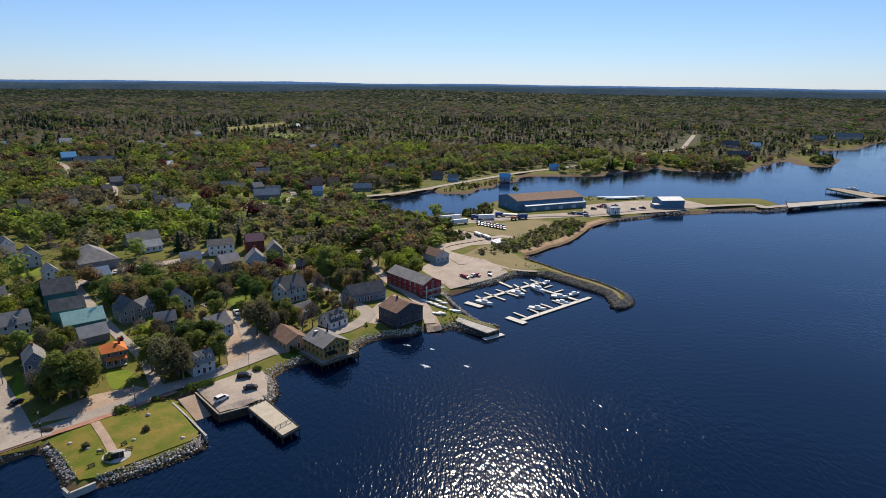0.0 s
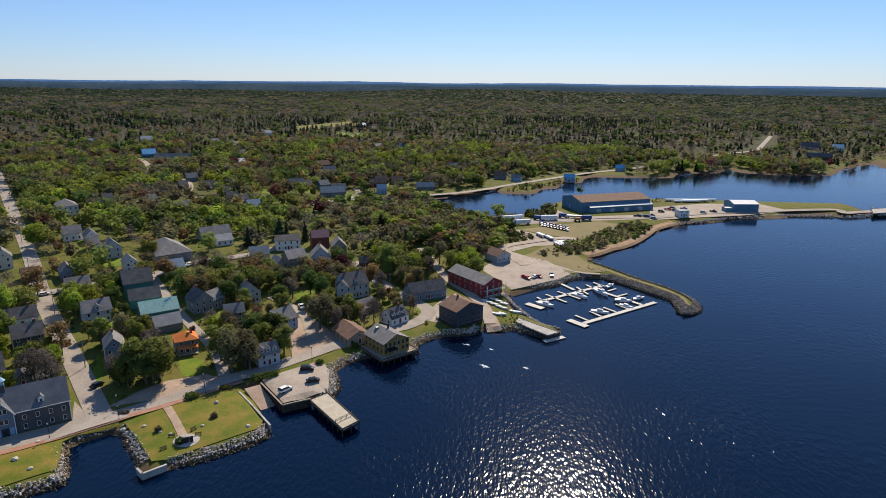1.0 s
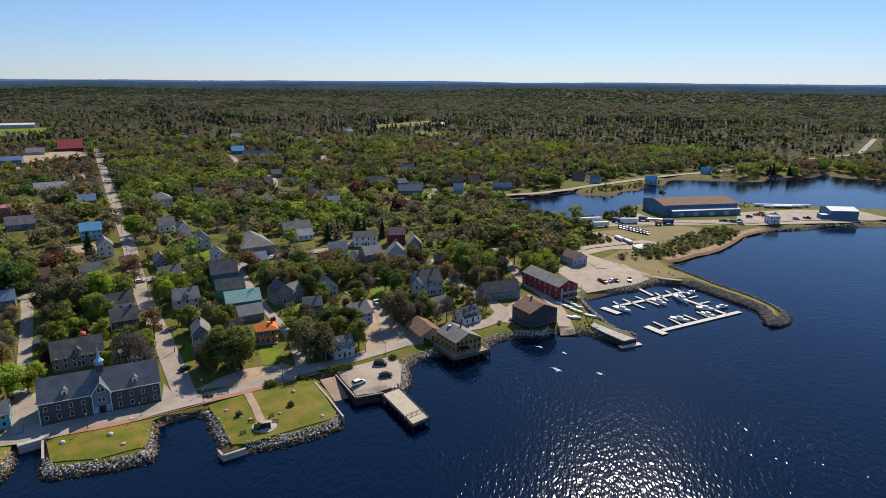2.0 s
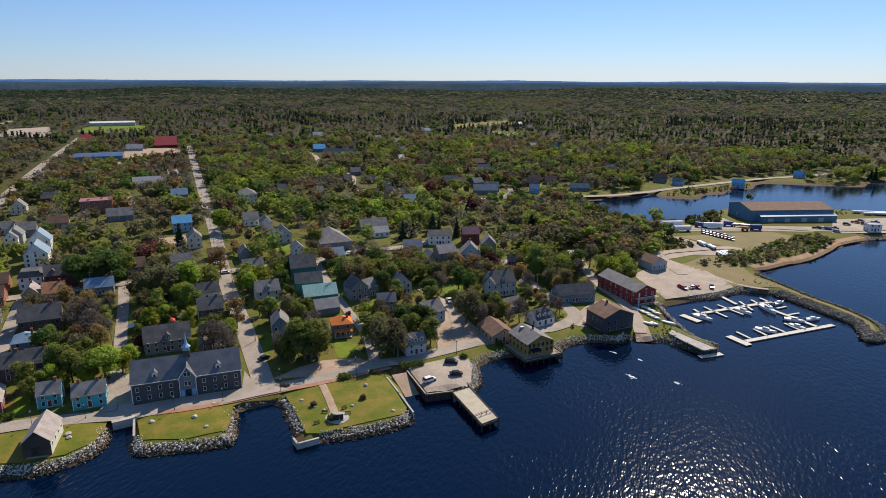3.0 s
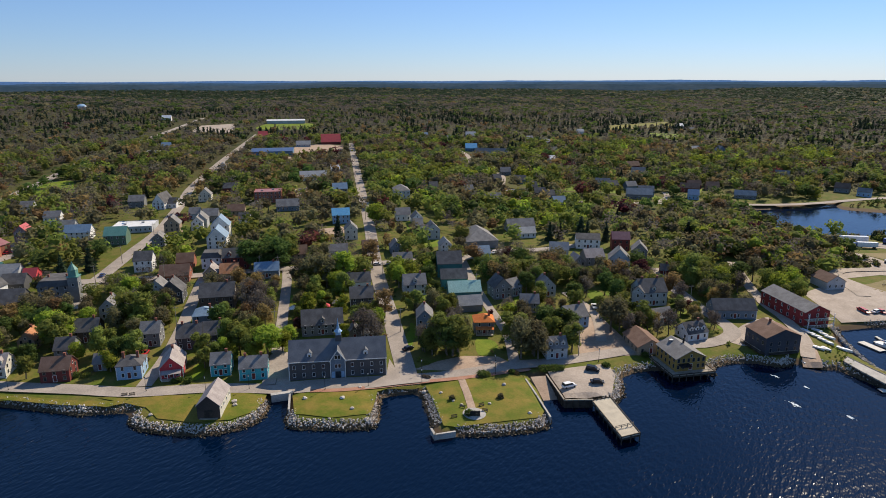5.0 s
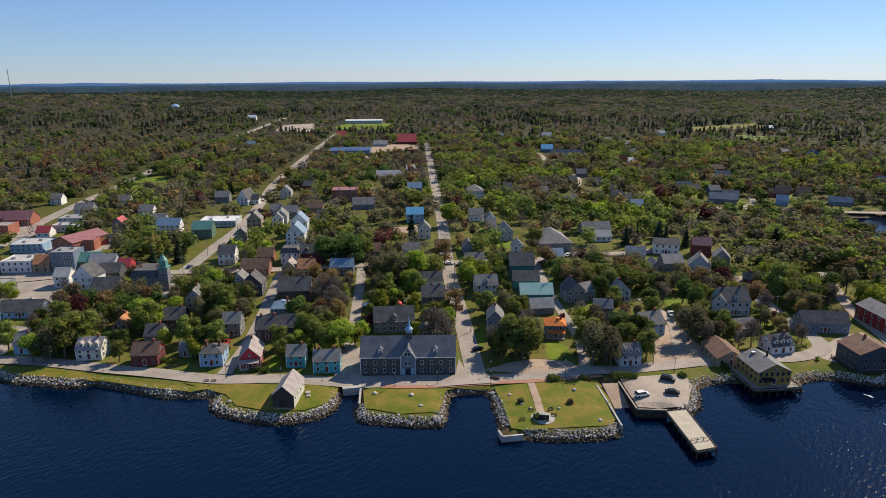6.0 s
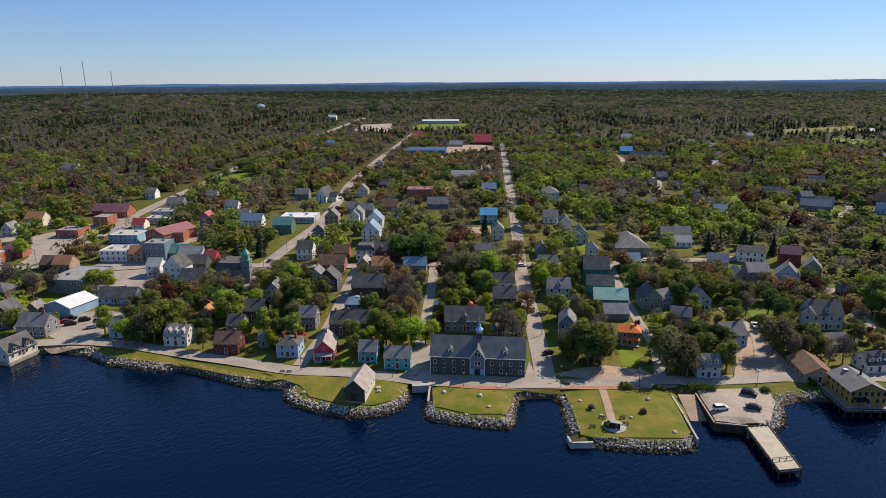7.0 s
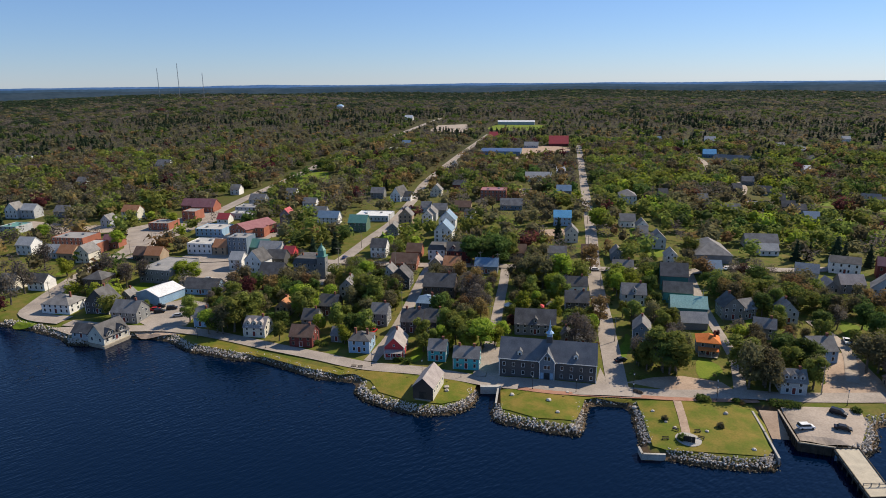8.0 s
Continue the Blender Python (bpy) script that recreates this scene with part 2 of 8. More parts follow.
def patch(name, outline, material, lift, cell=3.0):
    """A sheet draped on the ground inside an outline."""
    bm = bmesh.new()
    face = bm.faces.new([bm.verts.new((x, y, 0)) for x, y in outline])
    bmesh.ops.triangulate(bm, faces=[face])
    for _ in range(5):
        long = [e for e in bm.edges if e.calc_length() > cell]
        if not long:
            break
        bmesh.ops.subdivide_edges(bm, edges=long, cuts=1)
        bmesh.ops.triangulate(bm, faces=bm.faces[:])
    px, py = np.array([v.co.x for v in bm.verts]), np.array([v.co.y for v in bm.verts])
    z = np.max([lie(px + a, py + b) for a, b in ((0, 0), (1.6, 0), (-1.6, 0), (0, 1.6), (0, -1.6))], axis=0)
    for v, h in zip(bm.verts, z):
        v.co.z = max(h, 0.3) + lift
    bmesh.ops.recalc_face_normals(bm, faces=bm.faces[:])
    if sum(f.normal.z for f in bm.faces) < 0:
        bmesh.ops.reverse_faces(bm, faces=bm.faces[:])
    return part(name, bm, material)

# ---- the shore line, from west to east and round the cove ----
SHORE_WEST = [(-320.6, 7.6), (-307.4, 16.6), (-288.4, 25.4), (-277.5, 27.8), (-271.1, 34.8), (-269.9, 41.7), (-271.4, 46.2),
    (-265.6, 53.4), (-256.0, 59.5), (-242.5, 62.1), (-230.3, 68.8), (-220.9, 74.0), (-216.2, 79.7), (-204.3, 84.4), (-188.8,
    90.0)]
SHORE_BARN = [(-177.3, 99.2), (-171.6, 95.1), (-164.7, 94.5), (-155.8, 97.8), (-147.3, 102.1), (-141.7, 108.4), (-139.1, 115.2),
    (-140.5, 121.1), (-144.6, 126.5), (-147.4, 130.4), (-144.0, 134.5)]
SHORE_GREEN = [(-140.4, 130.2), (-135.2, 123.8), (-131.3, 119.8), (-127.8, 118.9), (-120.0, 123.1), (-112.6, 127.5), (-107.4,
    132.2), (-108.8, 136.6), (-113.5, 143.0), (-116.6, 148.1), (-115.4, 150.7), (-109.3, 156.6), (-105.8, 154.7), (-100.1, 148.8),
    (-93.2, 141.8), (-88.7, 135.7)]
SHORE_PARK = [(-84.4, 141.5), (-76.4, 146.3), (-68.1, 153.7), (-64.0, 159.2), (-64.8, 164.0), (-73.3, 175.7), (-81.9, 186.0),
    (-77.8, 189.6), (-65.4, 174.1), (-59.0, 182.3)]
SHORE_LOT = [(-52.4, 182.4), (-50.8, 188.3), (-52.4, 196.6), (-55.5, 203.7), (-52.6, 210.4), (-47.4, 215.4), (-28.5, 222.1),
    (-29.6, 229.5), (-24.0, 237.0), (-18.5, 240.0), (-9.1, 241.8), (-5.7, 248.2), (2.8, 247.2), (7.3, 249.7), (12.7, 246.2),
    (19.5, 241.8), (26.4, 245.6)]
SHORE_MARINA = [(27.1, 252.5), (18.2, 260.2), (9.8, 269.9), (6.7, 279.9), (6.8, 292.7), (19.8, 305.0), (31.5, 312.7), (38.7,
    322.1), (44.4, 326.7)]
BREAKWATER = [(56.1, 326.2), (67.7, 313.5), (76.4, 302.3), (81.6, 295.4), (82.2, 284.9), (81.4, 278.2), (84.5, 275.6), (90.0, 279.6),
    (93.6, 288.0), (92.4, 298.6), (85.6, 312.2), (74.6, 325.2), (63.4, 342.6), (54.0, 356.0)]
BEACH = [(52.8, 365.4), (59.5, 371.1), (71.7, 385.7), (84.2, 398.3), (100.6, 426.0), (110.1, 443.9), (128.7, 464.2), (152.1,
    476.8), (186.8, 495.5), (224.4, 506.8), (258.9, 509.3)]
CAUSEWAY = [(264.0, 507.5), (286.8, 515.7), (300.6, 531.0), (308.6, 549.5), (293.9, 568.0), (289.0, 579.3), (247.9, 568.1),
    (219.8, 575.1), (183.8, 575.9), (138.1, 579.1), (108.8, 589.4), (61.1, 586.5)]
COVE = [(55.5, 559.6), (40.9, 524.3), (25.5, 497.4), (7.4, 474.9), (-11.5, 461.9), (-24.0, 461.3), (-35.8, 481.1), (-47.7, 507.4),
    (-58.8, 526.3), (-63.6, 539.0), (-36.9, 565.5), (-4.4, 598.1), (2.5, 582.8), (34.1, 591.0), (46.6, 618.0), (69.3, 640.6),
    (89.2, 676.6), (106.8, 703.1)]
FAR_SHORE = [(142.5, 710.2), (181.1, 713.1), (218.9, 734.2), (238.9, 735.8), (262.6, 772.1), (278.0, 789.1), (286.6, 758.9),
    (318.2, 737.3), (345.4, 739.4), (374.4, 766.0), (394.9, 798.9), (442.7, 825.3), (490.4, 891.3), (517.5, 907.4), (479.5,
    822.8), (498.3, 807.6), (543.6, 857.9), (575.7, 948.7), (616.6, 1033.5), (669.6, 1048.1), (827.0, 1186.4)]
OUTER = [(2600.0, 2100.0), (9000.0, 2500.0), (9000.0, 9000.0), (-9000.0, 9000.0), (-9000.0, -300.0), (-900.0, -260.0), (-420.0, -120.0)]
SHORE = np.array(SHORE_WEST + SHORE_BARN + SHORE_GREEN + SHORE_PARK + SHORE_LOT + SHORE_MARINA + BREAKWATER + BEACH + CAUSEWAY
                 + COVE + FAR_SHORE + OUTER)


def inside(px, py, poly):
    """Which of the points lie in the polygon."""
    poly = np.asarray(poly)
    odd = np.zeros(np.shape(px), bool)
    for (x0, y0), (x1, y1) in zip(poly, np.roll(poly, -1, 0)):
        if y0 != y1:
            odd ^= ((y0 > py) != (y1 > py)) & (px < (x1 - x0) * (py - y0) / (y1 - y0) + x0)
    return odd


def near_line(px, py, line):
    """Distance of the points from a polyline."""
    best = np.full(np.shape(px), 1e9)
    for (x0, y0), (x1, y1) in zip(line[:-1], line[1:]):
        dx, dy = x1 - x0, y1 - y0
        k = np.clip(((px - x0) * dx + (py - y0) * dy) / (dx * dx + dy * dy + 1e-9), 0, 1)
        best = np.minimum(best, (px - x0 - k * dx) ** 2 + (py - y0 - k * dy) ** 2)
    return np.sqrt(best)


RING = [tuple(p) for p in SHORE] + [tuple(SHORE[0])]


def lie(px, py):
    """Height of the ground: a low bank at the shore, rising gently inland, and far hills."""
    px, py = np.asarray(px, float), np.asarray(py, float)
    d = near_line(px, py, RING) * np.where(inside(px, py, SHORE), 1, -1)
    r = np.hypot(px, py)
    bank = np.interp(d, [-60, -12, -3, 0, 3, 9, 30, 60, 250, 600, 1500], [-6, -4, -1.4, -0.1, 1.9, 2.4, 2.7, 3.6, 10, 15, 19])
    far = np.interp(r, [900, 1500, 2500, 3600, 4800, 6500], [0, 4, 12, 22, 33, 38]) * np.clip(d / 300, 0, 1)
    roll = 7 * (np.sin(px / 410 + 1.3) * np.cos(py / 530) + 0.5 * np.sin((px + py) / 230)) * np.clip((r - 700) / 1500, 0, 1) * np.clip(d / 300, 0, 1)
    # the wooded ridge behind the west of the town
    ridge = 26 * np.exp(-(((px + 1900) / 900) ** 2 + ((py - 750) / 420) ** 2)) * np.clip(d / 300, 0, 1)
    return bank + far + roll + ridge


def level(x, y):
    return float(lie(np.array([x]), np.array([y]))[0])

# ---- ground, water ----
def spread(lo, hi, step, reach, grow=1.13):
    """Even lines from lo to hi, then ever wider ones out to the reach."""
    mid = np.arange(lo, hi + step, step)
    out, s = [], step
    while not out or out[-1] < reach:
        s *= grow
        out.append((out[-1] if out else 0) + s)
    out = np.array(out)
    return np.concatenate([(lo - out)[::-1], mid, mid[-1] + out])


gx, gy = np.meshgrid(spread(-330, 110, 2.2, 5200), spread(5, 330, 2.2, 5200), indexing="ij")
gz = lie(gx, gy)
nx, ny = gx.shape
order = np.arange(nx * ny).reshape(nx, ny)
quads = np.stack([order[:-1, :-1], order[1:, :-1], order[1:, 1:], order[:-1, 1:]], -1).reshape(-1, 4)
me = cells("ground", np.stack([gx, gy, gz], -1).reshape(-1, 3).tolist(), quads.tolist(), GROUND, smooth=True)
shore_d = near_line(gx, gy, RING)
wood = np.clip((np.hypot(gx, gy) - 330) / 400, 0.1, 1) * np.clip((shore_d - 25) / 50, 0, 1)
me.attributes.new("wood", "FLOAT", "POINT").data.foreach_set("value", wood.ravel().astype(np.float32))
structure(new("ground", me), "grassy and wooded coastal ground rising inland", "ground")
me = cells("water", [(-9000, -9000, 0), (9000, -9000, 0), (9000, 9000, 0), (-9000, 9000, 0)], [(0, 1, 2, 3)], WATER)
structure(new("water", me), "deep blue harbour water with small wind waves", "water")

# the ranks of far land beyond the woods, haze painted in as blue
for far, top, skin in zip((3750, 4300, 4850), (66, 73, 81), HAZED_RIDGES):
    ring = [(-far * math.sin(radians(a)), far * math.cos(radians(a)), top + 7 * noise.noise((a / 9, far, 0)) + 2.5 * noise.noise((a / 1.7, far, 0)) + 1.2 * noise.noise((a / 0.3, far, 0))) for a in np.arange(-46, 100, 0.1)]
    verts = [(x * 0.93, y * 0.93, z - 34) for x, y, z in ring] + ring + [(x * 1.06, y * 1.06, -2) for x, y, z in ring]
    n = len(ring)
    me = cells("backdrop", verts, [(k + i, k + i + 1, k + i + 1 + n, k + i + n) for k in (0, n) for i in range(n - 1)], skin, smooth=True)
    structure(new("backdrop", me), "low rank of far wooded land, blue haze in its colour", "backdrop")

# ---- materials of the buildings ----
def paint(name, c, k=0.8):
    return surface(name, c, tuple(v * k for v in c), size=3.5, fine=0.35, bump=0.01, rough=0.75)


PAINTS = {
    "white": paint("white_clapboard", (0.72, 0.72, 0.70)), "offwhite": paint("cream_clapboard", (0.60, 0.57, 0.48)), "ltgrey": paint("pale_grey_clapboard", (0.42, 0.44, 0.45)),
    "grey": paint("grey_shingle_wall", (0.20, 0.205, 0.205)), "charcoal": paint("charcoal_clapboard", (0.080, 0.080, 0.082)), "brown": paint("dark_brown_shingle_wall", (0.085, 0.062, 0.048)),
    "tan": paint("tan_shingle_wall", (0.34, 0.26, 0.18)), "red": paint("barn_red_clapboard", (0.50, 0.05, 0.06)), "teal": paint("teal_clapboard", (0.06, 0.38, 0.42)),
    "darkteal": paint("dark_teal_cladding", (0.045, 0.16, 0.17)), "blue": paint("pale_blue_clapboard", (0.27, 0.42, 0.58)), "slate": paint("slate_blue_clapboard", (0.14, 0.19, 0.24)),
    "steel": paint("blue_steel_siding", (0.10, 0.20, 0.29)), "yellow": paint("ochre_shingle_wall", (0.36, 0.22, 0.055)), "brickred": paint("red_brick_wall", (0.33, 0.12, 0.075)),
    "darkred": paint("dark_red_wall", (0.15, 0.035, 0.03)), "green": paint("green_clapboard", (0.10, 0.17, 0.12)), "barnred": paint("dark_barn_red_clapboard", (0.26, 0.035, 0.035)), "slatewall": paint("blue_black_shingle_wall", (0.060, 0.066, 0.080)), "weathered": paint("weathered_shingle_wall", (0.26, 0.23, 0.215)),
}
ROOFS = {
    "dark": surface("dark_asphalt_shingles", (0.080, 0.078, 0.078), (0.125, 0.122, 0.122), size=2.5, fine=0.3, bump=0.03),
    "grey": surface("grey_asphalt_shingles", (0.16, 0.155, 0.15), (0.23, 0.222, 0.215), size=2.5, fine=0.3, bump=0.03),
    "ltgrey": surface("pale_grey_shingles", (0.25, 0.25, 0.25), (0.33, 0.325, 0.31), size=2.5, fine=0.3, bump=0.03),
    "weathered": surface("weathered_cedar_shingles", (0.27, 0.235, 0.225), (0.36, 0.32, 0.30), size=2.5, fine=0.3, bump=0.03),
    "brown": surface("brown_asphalt_shingles", (0.15, 0.092, 0.066), (0.20, 0.128, 0.095), size=2.5, fine=0.3, bump=0.03),
    "orange": surface("orange_shingles", (0.52, 0.15, 0.04), (0.60, 0.20, 0.06), size=2.5, fine=0.3, bump=0.03),
    "rust": surface("rust_orange_shingles", (0.38, 0.17, 0.08), (0.45, 0.22, 0.12), size=2.5, fine=0.3, bump=0.03),
    "red": surface("red_metal_roof", (0.42, 0.06, 0.06), (0.34, 0.055, 0.06), size=2.5, fine=0.3, rough=0.5),
    "wine": surface("wine_red_metal_roof", (0.24, 0.10, 0.105), (0.29, 0.135, 0.135), size=2.5, fine=0.3, rough=0.6),
    "white": surface("white_metal_roof", (0.70, 0.70, 0.69), (0.60, 0.60, 0.60), size=4, fine=0.6, rough=0.45),
    "pale": surface("pale_membrane_roof", (0.45, 0.44, 0.42), (0.36, 0.355, 0.34), size=4, fine=0.6),
    "gravelroof": surface("grey_flat_roof", (0.22, 0.22, 0.22), (0.29, 0.28, 0.27), size=5, fine=0.5, bump=0.02),
    "mint": surface("mint_metal_roof", (0.36, 0.56, 0.48), (0.30, 0.50, 0.43), size=4, fine=0.6, rough=0.5),
    "greenm": surface("green_metal_roof", (0.10, 0.24, 0.20), (0.13, 0.28, 0.23), size=4, fine=0.6, rough=0.5),
    "azure": surface("azure_metal_roof", (0.12, 0.36, 0.58), (0.15, 0.42, 0.62), size=4, fine=0.6, rough=0.45),
    "navy": surface("navy_metal_roof", (0.035, 0.07, 0.16), (0.05, 0.09, 0.19), size=6, fine=0.6, rough=0.5),
    "steelblue": surface("steel_blue_roof", (0.15, 0.23, 0.32), (0.19, 0.27, 0.35), size=4, fine=0.6, rough=0.5),
}
TRIM = surface("white_trim_paint", (0.72, 0.72, 0.70), (0.62, 0.62, 0.60), size=1.5, fine=0.2, rough=0.6)
GLASS = surface("dark_window_glass", (0.018, 0.022, 0.026), (0.035, 0.042, 0.05), size=1.3, fine=0.4, rough=0.07)
BRICK = surface("chimney_brick", (0.25, 0.10, 0.07), (0.18, 0.08, 0.06), size=0.7, fine=0.15, bump=0.02)
TIMBER = surface("grey_weathered_timber", (0.33, 0.29, 0.23), (0.24, 0.21, 0.17), size=1.4, fine=0.25, bump=0.02)
DARK_TIMBER = surface("tarred_timber", (0.045, 0.037, 0.03), (0.08, 0.065, 0.05), size=1.2, fine=0.25, bump=0.02)
DECK = surface("bleached_deck_boards", (0.46, 0.41, 0.32), (0.38, 0.34, 0.27), size=2.2, fine=0.3, bump=0.02)
CONCRETE = surface("pale_concrete", (0.42, 0.40, 0.37), (0.33, 0.315, 0.29), size=3, fine=0.4, bump=0.02)
STEEL = surface("galvanised_steel", (0.35, 0.36, 0.37), (0.28, 0.29, 0.30), size=1, fine=0.2, rough=0.4, metal=0.7)
BLACK = surface("black_rubber", (0.02, 0.02, 0.02), (0.03, 0.03, 0.03), size=1, fine=0.2, rough=0.8)
WHITE_GEL = surface("white_gelcoat", (0.78, 0.78, 0.77), (0.70, 0.70, 0.69), size=1.5, fine=0.3, rough=0.25)


def framed(name, w, h, rim, deep, mats):
    """A casing with a recessed pane or panel, in one piece; slot 0 paint, slot 1 the filling."""
    bm = box(0, 0, 0, w, 0.16, h)
    face = min(bm.faces, key=lambda f: f.calc_center_median().y)
    bmesh.ops.inset_region(bm, faces=[face], thickness=rim)
    for v in face.verts:
        v.co.y += deep
    face.material_index = 1
    me = bpy.data.meshes.new(name)
    bm.to_mesh(me)
    bm.free()
    for m in mats:
        me.materials.append(m)
    return me


def window_mesh(w, h):
    return framed("window", w, h, 0.13, 0.06, (TRIM, GLASS))


def door_mesh():
    return framed("door", 1.25, 2.3, 0.16, 0.05, (TRIM, PAINTS["darkred"]))


WINDOW, WINDOW_WIDE, WINDOW_SMALL, DOOR = window_mesh(1.0, 1.5), window_mesh(1.9, 1.5), window_mesh(0.8, 1.0), door_mesh()
DARK_WINDOW = framed("window", 1.0, 1.5, 0.1, 0.06, (TIMBER, GLASS))
CHIMNEY = bmesh.new()
bx(CHIMNEY, 0, 0, -1.2, 0.75, 0.6, 2.2)
bx(CHIMNEY, 0, 0, 1.0, 0.9, 0.75, 0.14)
CHIMNEY_MESH = bpy.data.meshes.new("chimney")
CHIMNEY.to_mesh(CHIMNEY_MESH)
CHIMNEY.free()
CHIMNEY_MESH.materials.append(BRICK)


def roof_bm(form, w, d, h, rise, over=0.35, t=0.16):
    """The roof of a w x d block whose walls are h high."""
    bm = bmesh.new()
    if form in ("gable", "front"):
        half = (d if form == "gable" else w) / 2
        run = (w if form == "gable" else d) / 2 + 0.3
        drop = over * rise / half
        o = [(-half - over, h - drop), (0, h + rise), (half + over, h - drop), (half + over, h - drop + t), (0, h + rise + t), (-half - over, h - drop + t)]
        prism(bm, o, "x" if form == "gable" else "y", -run, run)
    elif form == "gambrel":
        half = d / 2
        o = [(-half - 0.2, h), (-half * 0.62, h + rise * 0.68), (0, h + rise), (half * 0.62, h + rise * 0.68), (half + 0.2, h), (half + 0.2, h + t),
             (half * 0.62, h + rise * 0.68 + t), (0, h + rise + t), (-half * 0.62, h + rise * 0.68 + t), (-half - 0.2, h + t)]
        prism(bm, o, "x", -w / 2 - 0.25, w / 2 + 0.25)
    elif form in ("hip", "mansard"):
        a, b = w / 2 + over, d / 2 + over
        inset = (min(a, b) * 0.98) if form == "hip" else 1.2
        lo = [bm.verts.new((sx * a, sy * b, h)) for sx, sy in ((-1, -1), (1, -1), (1, 1), (-1, 1))]
        le = [bm.verts.new((sx * a, sy * b, h + t)) for sx, sy in ((-1, -1), (1, -1), (1, 1), (-1, 1))]
        hi = [bm.verts.new((sx * (a - inset), sy * (b - inset), h + rise)) for sx, sy in ((-1, -1), (1, -1), (1, 1), (-1, 1))]
        for i in range(4):
            j = (i + 1) % 4
            bm.faces.new((lo[i], lo[j], le[j], le[i]))
            bm.faces.new((le[i], le[j], hi[j], hi[i]))
        bm.faces.new(lo[::-1])
        bm.faces.new(hi)
    else:
        bx(bm, 0, 0, h - 0.35, w - 0.4, d - 0.4, 0.2)
    return bm


def wall_bm(form, w, d, h, rise):
    bm = bmesh.new()
    if form in ("gable", "front"):
        half = (d if form == "gable" else w) / 2
        run = (w if form == "gable" else d) / 2
        prism(bm, [(-half, -1.5), (half, -1.5), (half, h - 0.02), (0, h + rise - 0.02), (-half, h - 0.02)], "x" if form == "gable" else "y", -run, run)
    elif form == "gambrel":
        half = d / 2
        prism(bm, [(-half, -1.5), (half, -1.5), (half, h), (half * 0.61, h + rise * 0.67), (0, h + rise - 0.02), (-half * 0.61, h + rise * 0.67), (-half, h)], "x", -w / 2, w / 2)
    elif form == "flat":
        bx(bm, 0, 0, -1.5, w, d, h + 1.5 - 0.4)
        for x, y, sx, sy in ((0, -d / 2 + 0.1, w, 0.2), (0, d / 2 - 0.1, w, 0.2), (-w / 2 + 0.1, 0, 0.2, d - 0.4), (w / 2 - 0.1, 0, 0.2, d - 0.4)):
            bx(bm, x, y, h - 0.4, sx, sy, 0.55)
    else:
        bx(bm, 0, 0, -1.5, w, d, h + 1.5)
    return bm


def put_window(mesh, ob, x, y, z, turn):
    w = part("window", mesh, None, ob)
    w.matrix_basis = pose(x, y, z, 0, 0, turn)
    return w


def row_of_windows(ob, mesh, at, lo, hi, z, side, gap=2.5, skip=None):
    """Evenly spaced windows along one wall. side: front, left, right, back."""
    n = max(1, int((hi - lo - 0.8) / gap))
    for k in range(n):
        p = lo + (hi - lo) * (k + 0.5) / n
        if skip is not None and abs(p - skip) < 1.1:
            continue
        x, y, turn = {"front": (p, at, 0), "back": (p, at, 180), "left": (at, p, -90), "right": (at, p, 90)}[side]
        put_window(mesh, ob, x, y, z, turn)


def dormer(ob, x, y, z, wall, roof, w=1.7, d=2.4, h=1.3):
    """A gabled dormer that faces the front; it runs back into the roof."""
    bm = bmesh.new()
    prism(bm, [(-w / 2, -0.6), (w / 2, -0.6), (w / 2, h), (0, h + w * 0.45), (-w / 2, h)], "y", 0, d)
    body = part("dormer", bm, wall, ob)
    body.matrix_basis = pose(x, y, z)
    bm = bmesh.new()
    o = w / 2 + 0.2
    prism(bm, [(-o, h - 0.15), (0, h + w * 0.45 + 0.02), (o, h - 0.15), (o, h - 0.03), (0, h + w * 0.45 + 0.16), (-o, h - 0.03)], "y", -0.2, d)
    part("dormer_roof", bm, roof, body)
    put_window(WINDOW_SMALL, body, 0, -0.03, 0.15, 0)


